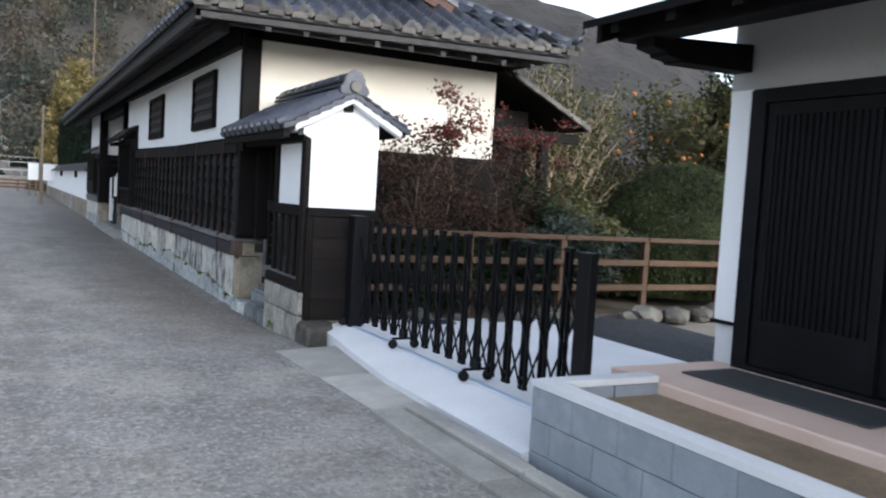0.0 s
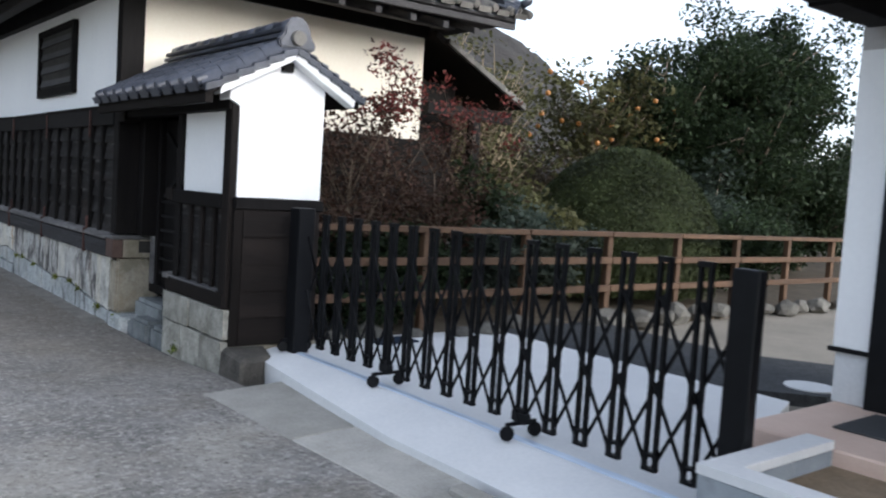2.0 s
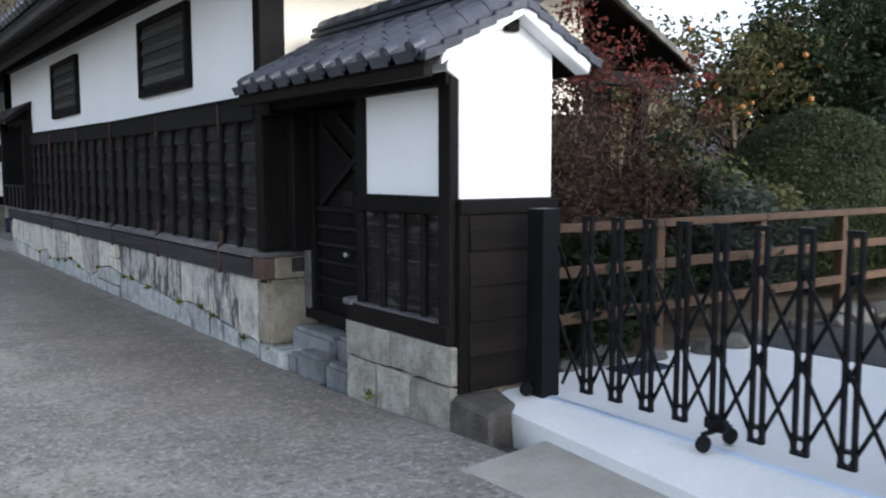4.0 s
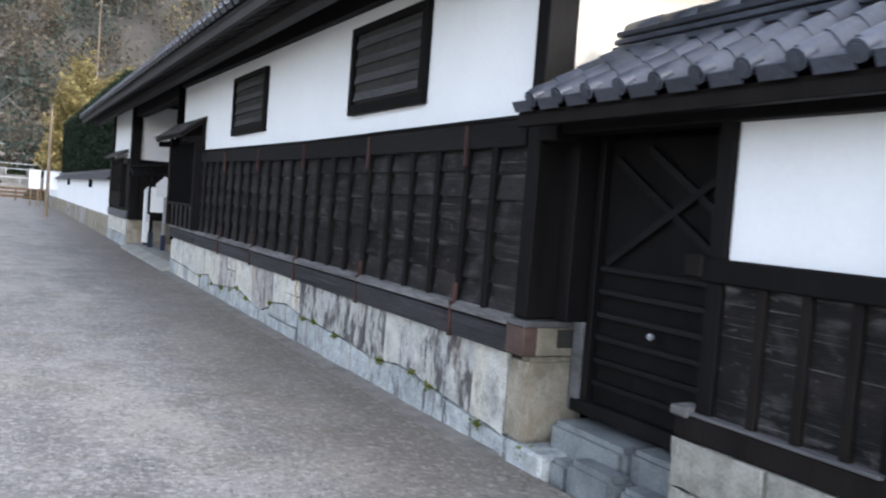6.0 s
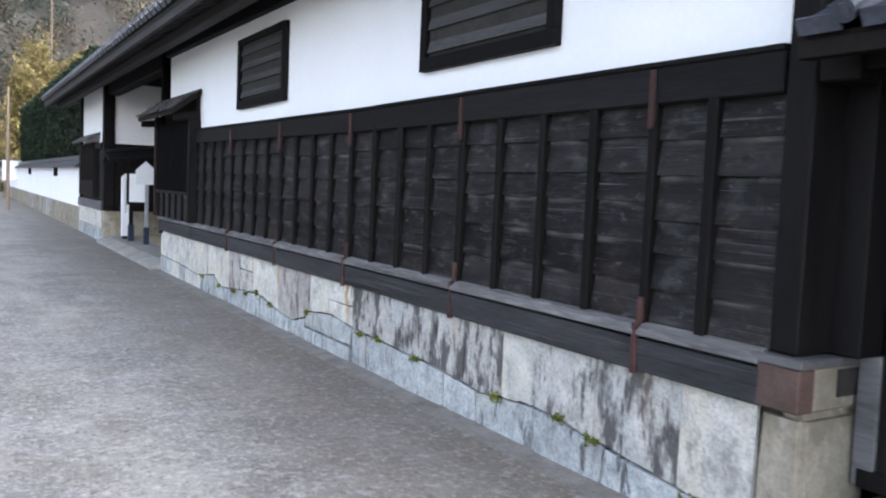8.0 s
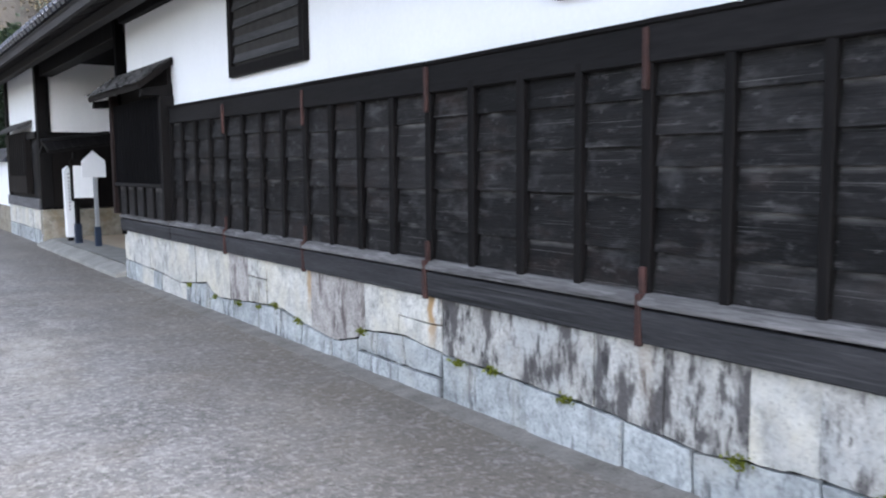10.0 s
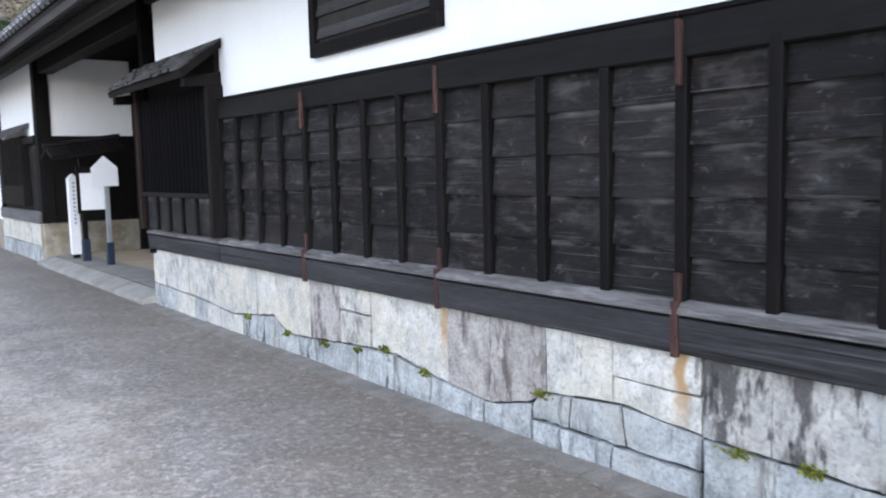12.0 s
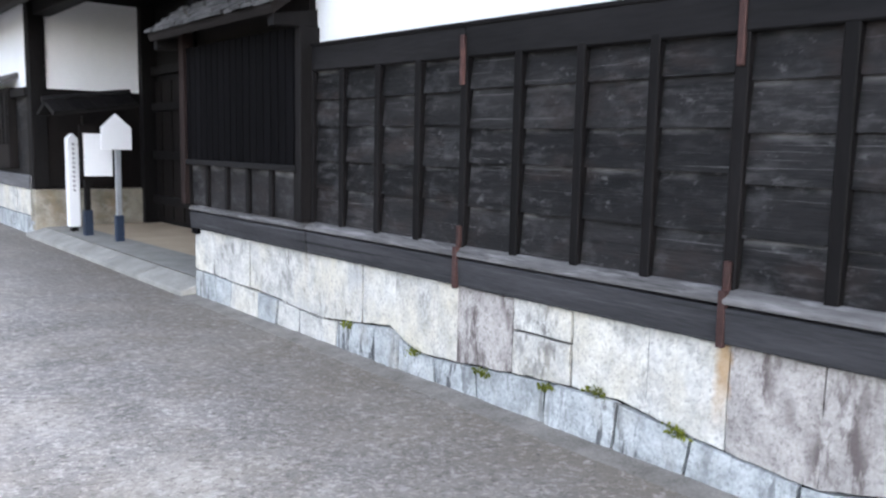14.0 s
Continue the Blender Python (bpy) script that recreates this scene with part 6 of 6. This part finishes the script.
for x, y, h, sp, sd in [(8.6, 13.5, 4.4, 0.9, 61), (9.6, 15.0, 4.8, 1.1, 62), (7.5, 12.2, 3.0, 0.7, 63), (11.2, 17, 4.4, 1.3, 64), (8.3, 11.9, 3.3, 0.8, 65), (9.4, 13.0, 4.0, 1.0, 66), (10.6, 14.2, 4.2, 1.1, 67), (8.0, 12.8, 3.6, 0.8, 68), (11.8, 15.6, 3.8, 1.1, 69)]:
    t, tips = tree("bare_tree", (x, y, 0.2), h, sp, LEAF_OLIVE, "slender tree with thin tan branches and few leaves", sd, 16, 16, 0.10, 0.35, PALEBARK, 0.06, "bare trees")

# lean-to roof beside the end wall
lt = thing("lean_to", (7.4, 11.5, 0.1), "small open lean-to with a tiled roof edge", "shelter")
part("roof_deck", Geo().hexa([(6.45, 10.6, 3.38), (8.0, 10.6, 2.63), (8.0, 13.2, 2.63), (6.45, 13.2, 3.38)], [(6.45, 10.6, 3.46), (8.0, 10.6, 2.71), (8.0, 13.2, 2.71), (6.45, 13.2, 3.46)]), BROWNWOOD, lt)
for k in range(7):
    xa, xb = 6.62 + k * 0.2, 6.62 + (k + 1.08) * 0.2
    za, zb = 3.46 - (xa - 6.45) * 0.484, 3.45 - (xb - 6.45) * 0.484
    part("verge_tile", Geo().hexa([(xa, 10.53, za - 0.07), (xb, 10.53, zb - 0.07), (xb, 10.72, zb - 0.03), (xa, 10.72, za - 0.03)], [(xa, 10.53, za + 0.0), (xb, 10.53, zb + 0.03), (xb, 10.72, zb + 0.05), (xa, 10.72, za + 0.02)]), TILEEDGE, lt, bevel=0.008)
part("tie_beam", Geo().box(6.46, 7.95, 10.7, 10.82, 2.42, 2.58), BROWNWOOD, lt, bevel=0.008)
part("post", Geo().box(7.26, 7.40, 10.72, 10.86, 0.1, 2.45), BROWNWOOD, lt, bevel=0.008)
part("back_panel", Geo().box(6.46, 7.3, 11.2, 11.26, 0.1, 2.9), BROWNWOOD, lt)

# moss at the foot of the base stones
MOSS = leaf_material("moss", (0.09, 0.11, 0.015), (0.24, 0.26, 0.04))
pts = []
for y in (11.3, 12.05, 12.35, 13.0, 14.1, 14.75, 15.1, 16.35, 17.5, 18.0, 18.35, 18.9, 19.6, 20.4):
    z = seam(y) + rng.uniform(-0.03, 0.02)
    pts.append(rng.normal(size=(70, 3)) * np.array([0.012, 0.035, 0.014]) + np.array([2.645, y, z]))
me = leaves(np.concatenate(pts), 0.028, rng)
me.materials.append(MOSS)
tagged(new("moss", me), "yellow-green moss in the joints of the stone base", "moss", kind="stuff")

# weeds at the foot of the side gate
WEED = leaf_material("weed_leaf", (0.06, 0.08, 0.02), (0.16, 0.19, 0.05))
pts = [rng.normal(size=(34, 3)) * np.array([0.014, 0.03, 0.025]) + np.array([2.645, y, z]) for y, z in ((9.12, -0.05), (10.72, -0.06))]
me = leaves(np.concatenate(pts), 0.038, rng, loose=2.0)
me.materials.append(WEED)
tagged(new("weeds", me), "small green weeds at the foot of the stones", "weeds", kind="stuff")

# ---- signs in the gate recess ----
s1 = thing("sign_post", (2.98, 28.7, 0.0), "tall white square sign post with faded vertical lettering", "sign")
part("post", Geo().prism([(2.90, 0.08), (3.06, 0.08), (3.06, 1.42), (2.98, 1.50), (2.90, 1.42)], "y", 28.6, 28.76), WHITEPAINT, s1, bevel=0.006)
for k in range(11):
    part("lettering", Geo().box(2.962, 2.998, 28.592, 28.6, 0.62 + k * 0.07, 0.655 + k * 0.07), INK, s1)
part("foot", Geo().box(2.93, 3.03, 28.63, 28.73, 0.0, 0.09), WOOD, s1)
s2 = thing("notice_sign", (3.12, 27.0, 0.0), "white house-shaped sign on a grey post", "sign")
part("board", Geo().prism([(2.90, 1.28), (3.31, 1.28), (3.31, 1.58), (3.10, 1.77), (2.90, 1.58)], "y", 26.97, 27.0), WHITEPAINT, s2, bevel=0.003)
part("post", Geo().box(3.10, 3.17, 27.01, 27.07, 0.36, 1.4), GREYPOST, s2, bevel=0.004)
part("post_foot", Geo().box(3.08, 3.19, 27.0, 27.09, 0.0, 0.37), NAVY, s2, "dark lower sleeve", bevel=0.006)
nb = thing("notice_board", (2.98, 27.8, 0.0), "small roofed notice board with a white sheet", "notice board")
for y in (28.0, ):
    part("post", Geo().box(2.95, 3.03, y - 0.04, y + 0.04, 0.0, 1.75), WOOD, nb, bevel=0.006)
    part("post_foot", Geo().box(2.93, 3.05, y - 0.06, y + 0.06, 0.0, 0.38), NAVY, nb, bevel=0.006)
part("board", Geo().box(2.88, 3.40, 27.9, 27.94, 0.82, 1.62), BROWNWOOD, nb)
part("sheet", Geo().box(2.93, 3.33, 27.885, 27.9, 0.88, 1.5), WHITEPAINT, nb, "white paper sheet")
nroof = part("roof", Geo().hexa([(2.45, 27.55, 1.72), (3.62, 27.55, 1.88), (3.62, 28.0, 2.05), (2.45, 28.0, 1.89)], [(2.45, 27.55, 1.77), (3.62, 27.55, 1.93), (3.62, 28.0, 2.10), (2.45, 28.0, 1.94)]), WOOD, nb, "dark pitched roof", bevel=0.008)
part("rear_slope", Geo().hexa([(2.45, 28.0, 1.89), (3.62, 28.0, 2.05), (3.62, 28.4, 1.90), (2.45, 28.4, 1.74)], [(2.45, 28.0, 1.94), (3.62, 28.0, 2.10), (3.62, 28.4, 1.95), (2.45, 28.4, 1.79)]), WOOD, nroof)
for k in range(8):
    x = 2.45 + k * 0.147
    z = 0.1368 * (x - 2.45)
    part("roof_board", Geo().hexa([(x, 27.53, 1.765 + z), (x + 0.13, 27.53, 1.783 + z), (x + 0.13, 28.0, 1.953 + z), (x, 28.0, 1.935 + z)], [(x, 27.53, 1.785 + z), (x + 0.13, 27.53, 1.803 + z), (x + 0.13, 28.0, 1.973 + z), (x, 28.0, 1.955 + z)]), WOOD, nroof)
part("ridge_cap", Geo().tube([(2.42, 28.0, 1.955), (3.65, 28.0, 2.122)], [0.05, 0.05], 8), BEAM, nroof)

# ---- garden wall beyond the house ----
fw = thing("garden_wall", (2.8, 45, -0.1), "long white plastered wall with tile coping on a stone footing", "wall", kind="structure")
part("plaster", Geo().box(2.72, 2.95, 34.0, 72, 0.5, 1.66), PLASTER, fw)
fwb = part("footing", Geo().box(2.74, 3.1, 34.0, 72, -0.3, 0.5), JOINT, fw)
stone_course(fwb, 2.64, 34.0, 72, lambda y: -0.2, lambda y: 0.52, [TANSTONE, TANSTONE, BROWNSTONE], 0.7, 1.3)
part("coping", Geo().prism([(2.52, 1.68), (2.83, 1.90), (3.14, 1.68), (3.14, 1.64), (2.52, 1.64)], "y", 34.0, 72), TILE, fw, "grey tile coping")
part("coping_ridge", Geo().tube([(2.83, 34.0, 1.93), (2.83, 72, 1.93)], [0.08, 0.08], 10), TILE, fw)
for y in (40.5, 52.0):
    part("brace", Geo().box(2.6, 2.74, y, y + 0.16, 1.35, 1.66), WOOD, fw)
hedge = thing("tall_hedge", (3.9, 42, 0), "tall clipped dark green hedge behind the wall", "hedge")
hp = np.stack([rng.uniform(3.2, 5.2, 26000), rng.uniform(35.2, 66, 26000), rng.uniform(1.5, 5.3, 26000)], 1)
side = rng.uniform(size=26000) < 0.6
hp[side, 0] = 3.2 + rng.uniform(-0.12, 0.12, side.sum())
part("foliage", leaves(hp, 0.2, rng), LEAF_HEDGE, hedge)
part("inner_mass", Geo().box(3.3, 5.2, 35.3, 66, 0.2, 5.1), LEAF_HEDGE, hedge)

# ---- end of the lane ----
SIDING = material("pale_siding", (0.16, 0.152, 0.14), (0.27, 0.26, 0.24), 1, 8, 0.8, 0.1)
GREENROOF = material("pale_green_roof", (0.20, 0.25, 0.225), (0.30, 0.345, 0.315), 1, 8, 0.6, 0.1)
GREYROOF = material("grey_brown_roof", (0.16, 0.145, 0.13), (0.34, 0.31, 0.28), 2, 12, 0.7, 0.3)
TERRACE = material("grey_terrace_wall", (0.09, 0.086, 0.08), (0.22, 0.212, 0.20), 1.5, 9, 0.9, 0.6)


def far_building(name, x0, x1, y, z0, z1, roof_mat, label, panes):
    b = thing(name, ((x0 + x1) / 2, y, z0), label, "building")
    part("wall", Geo().box(x0, x1, y, y + 6, z0, z1), SIDING, b)
    part("roof", Geo().prism([(x0 - 0.6, z1), (x1 + 0.6, z1), (x1 - 0.6, z1 + 1.0), (x0 + 0.6, z1 + 1.0)], "y", y - 0.6, y + 6.6), roof_mat, b, bevel=0.03)
    w = (x1 - x0) / panes
    for k in range(panes):
        win = part("window", Geo().box(x0 + w * (k + 0.2), x0 + w * (k + 0.8), y - 0.05, y, z0 + 0.7, z1 - 0.35), BLACKMETAL, b)
        part("sill", Geo().box(x0 + w * (k + 0.15), x0 + w * (k + 0.85), y - 0.12, y - 0.05, z0 + 0.6, z0 + 0.7), GREYROOF, win)


far_building("low_building", -9.5, 0.2, 112, 2.3, 4.5, GREENROOF, "low house with a pale green roof above the terraces", 5)
far_building("outbuilding", -4.2, 2.6, 104, 1.6, 3.2, GREYROOF, "low outbuilding with a grey-brown roof above the terraces", 3)
for k, (y, z) in enumerate(((82, 0.9), (92, 1.7), (99, 2.3))):
    tw = thing("terrace_wall", (-4, y, -0.2), "grey stone terrace wall beyond the lane", "wall", "terraces")
    part("wall", Geo().box(-16 - k, 3.6 - 0.2 * k, y, y + 9, -0.2, z), TERRACE, tw, bevel=0.03)
    part("coping", Geo().box(-16 - k, 3.65 - 0.2 * k, y - 0.12, y + 0.3, z, z + 0.14), TERRACE, tw, bevel=0.02)
    part("guard_rail", Geo().box(-16 - k, 3.5 - 0.2 * k, y + 0.1, y + 0.16, z + 0.62, z + 0.72), GREYPOST, tw)
    for q in range(10):
        x = -15 - k + q * 2.0
        part("rail_post", Geo().box(x, x + 0.08, y + 0.1, y + 0.16, z + 0.1, z + 0.7), GREYPOST, tw)
for x, y, z, r, sd in ((-1.2, 83.5, 0.9, 0.9, 1), (0.9, 93, 1.7, 0.9, 2), (-5.6, 78.5, -0.1, 1.0, 3), (2.2, 80.5, -0.1, 0.9, 4)):
    rr = np.random.default_rng(500 + sd)
    b = thing("round_shrub", (x, y, z), "rounded dark green shrub on the terraces", "shrub", "terrace shrubs")
    d = rr.normal(size=(1500, 3))
    d /= np.linalg.norm(d, axis=1)[:, None]
    d[:, 2] = np.abs(d[:, 2])
    part("crown", leaves(np.array([x, y, z]) + d * r * rr.uniform(0.6, 1.05, (1500, 1)), 0.2, rr, d, 0.5), LEAF_DARK, b)
gr = thing("road_rail", (-2, 74, 0), "low brown rail at the end of the lane", "rail")
for k in range(8):
    part("post", Geo().box(-9 + k * 1.6, -8.88 + k * 1.6, 74, 74.12, -0.1, 0.8), FENCEWOOD, gr)
for z in (0.12, 0.40, 0.68):
    part("rail", Geo().box(-9.1, 2.4, 73.95, 74.0, z, z + 0.16), FENCEWOOD, gr)
for x, w, lab in ((1.15, 0.62, "small white information board on a dark post"), (1.95, 0.95, "white information board on two posts by the wall")):
    wb = thing("white_board", (x + w / 2, 62, 0), lab, "sign", "boards at the lane's end")
    part("board", Geo().box(x, x + w, 62, 62.06, 0.95, 2.05), WHITEPAINT, wb, bevel=0.01)
    part("board_frame", Geo().box(x - 0.03, x + w + 0.03, 62.0, 62.08, 2.05, 2.11), GREYPOST, wb)
    for xx in (x + 0.08, x + w - 0.16):
        part("post", Geo().box(xx, xx + 0.08, 62.06, 62.14, -0.1, 2.05), BARK, wb)
solid("wooden_pole", Geo().tube([(1.45, 46.2, -0.2), (1.46, 46.2, 2.6), (1.46, 46.2, 4.8)], [0.08, 0.065, 0.045], 10), BARK, "slender brown wooden pole at the lane's edge", "pole")

# ---- wooded hills ----


def crest(az):
    """Height of the skyline, as a slope, by bearing in degrees from the lane towards the yard."""
    pts = [(-60, 0.30), (-15, 0.50), (8, 0.50), (20, 0.36), (30, 0.245), (37.5, 0.215), (42, 0.180), (44.5, 0.158), (46.5, 0.128), (48.5, 0.100), (55, 0.06), (75, 0.05), (120, 0.08), (180, 0.10)]
    for (a, u), (b, v) in zip(pts, pts[1:]):
        if az <= b:
            return u + (v - u) * (az - a) / (b - a)
    return 0.1


def hill_z(az, r, r0, r1, k):
    t = min(max((r - r0) / (r1 - r0), 0), 1)
    t = t * t * (3 - 2 * t) if t < 1 else 1
    x, y = math.sin(radians(az)) * r, math.cos(radians(az)) * r
    w = 1 + 0.06 * noise.fractal(Vector((x, y, 0)) * 0.012, 1.0, 2.0, 4)
    bump = 3.5 * noise.fractal(Vector((x, y, 3.0)) * 0.09, 1.0, 2.0, 3) * min(1.0, t * 6)
    return -1.0 + k * crest(az) * r1 * t * w + bump


def hill(name, az0, az1, r0, r1, k, mat, label):
    geo = Geo()
    na, nr = 260, 60
    for j in range(nr + 1):
        r = r0 + (r1 * 1.05 - r0) * j / nr
        for i in range(na + 1):
            az = az0 + (az1 - az0) * i / na
            geo.v.append((math.sin(radians(az)) * r, math.cos(radians(az)) * r, hill_z(az, r, r0, r1, k)))
    for j in range(nr):
        for i in range(na):
            a = j * (na + 1) + i
            geo.f.append((a, a + 1, a + na + 2, a + na + 1))
    return solid(name, geo.mesh(name, smooth=True), mat, label, "hill", "structure")


hill("backdrop", -60, 180, 150, 420, 1.0, FARHILL, "hazy wooded mountain skyline")
hill("hillside", -40, 24, 105, 230, 0.62, HILL, "steep wooded hillside in winter brown")


def wood(name, n, az0, az1, ra, rb, r0, r1, k, leaf, seed, size, cr, label):
    rr = np.random.default_rng(seed)
    cs, rad = [], []
    for _ in range(n):
        az, r = rr.uniform(az0, az1), ra + (rb - ra) * rr.uniform() ** 1.3
        z = hill_z(az, r, r0, r1, k)
        s = cr * rr.uniform(0.6, 1.4)
        cs.append((math.sin(radians(az)) * r, math.cos(radians(az)) * r, z + s * 1.0))
        rad.append((s, s, s * 1.35))
    me = leaves(clumps(rr, cs, rad, 170), size, rr, loose=2.2)
    me.materials.append(leaf)
    return tagged(new(name, me), label, "woodland", kind="stuff")


wood("woodland", 900, -38, 22, 100, 230, 105, 230, 0.62, LEAF_WOOD, 71, 0.75, 3.4, "bare and brown winter woodland on the hillside")
wood("woodland", 420, -38, 22, 100, 230, 105, 230, 0.62, LEAF_PINE, 72, 0.75, 3.6, "dark green conifers on the hillside")
wood("woodland", 160, -38, 22, 95, 190, 105, 230, 0.62, LEAF_YELLOW, 73, 0.6, 2.6, "yellowing trees on the hillside")
for x, y, h, sp, leaf, sd, lab in [(5.8, 79, 8.5, 2.4, LEAF_YELLOW, 81, "tall yellow autumn tree beyond the hedge"), (7.0, 83, 12.0, 3.0, LEAF_YELLOW, 82, "tall yellow autumn tree beyond the hedge"), (11.0, 85, 11.5, 3.0, LEAF_YELLOW, 83, "tall yellow autumn tree beyond the hedge")]:
    tree("lane_tree", (x, y, -0.1), h, sp, leaf, lab, sd, 16, 260, 0.34, 1.3, BARK, 0.2, "autumn trees")
for x, y, h, sp, sd in [(-3.5, 66, 11, 4.0, 91), (-8, 78, 10, 4.0, 92)]:
    tree("bare_tree", (x, y, -0.1), h, sp, None, "leafless pale tree at the end of the lane", sd, 18, 0, 0.1, 0.3, GREYBARK, 0.13, "bare trees")
solid("utility_pole", Geo().tube([(8.8, 110, -0.5), (8.8, 110, 23)], [0.13, 0.08], 10), BARK, "tall dark utility pole beside the lane", "pole")
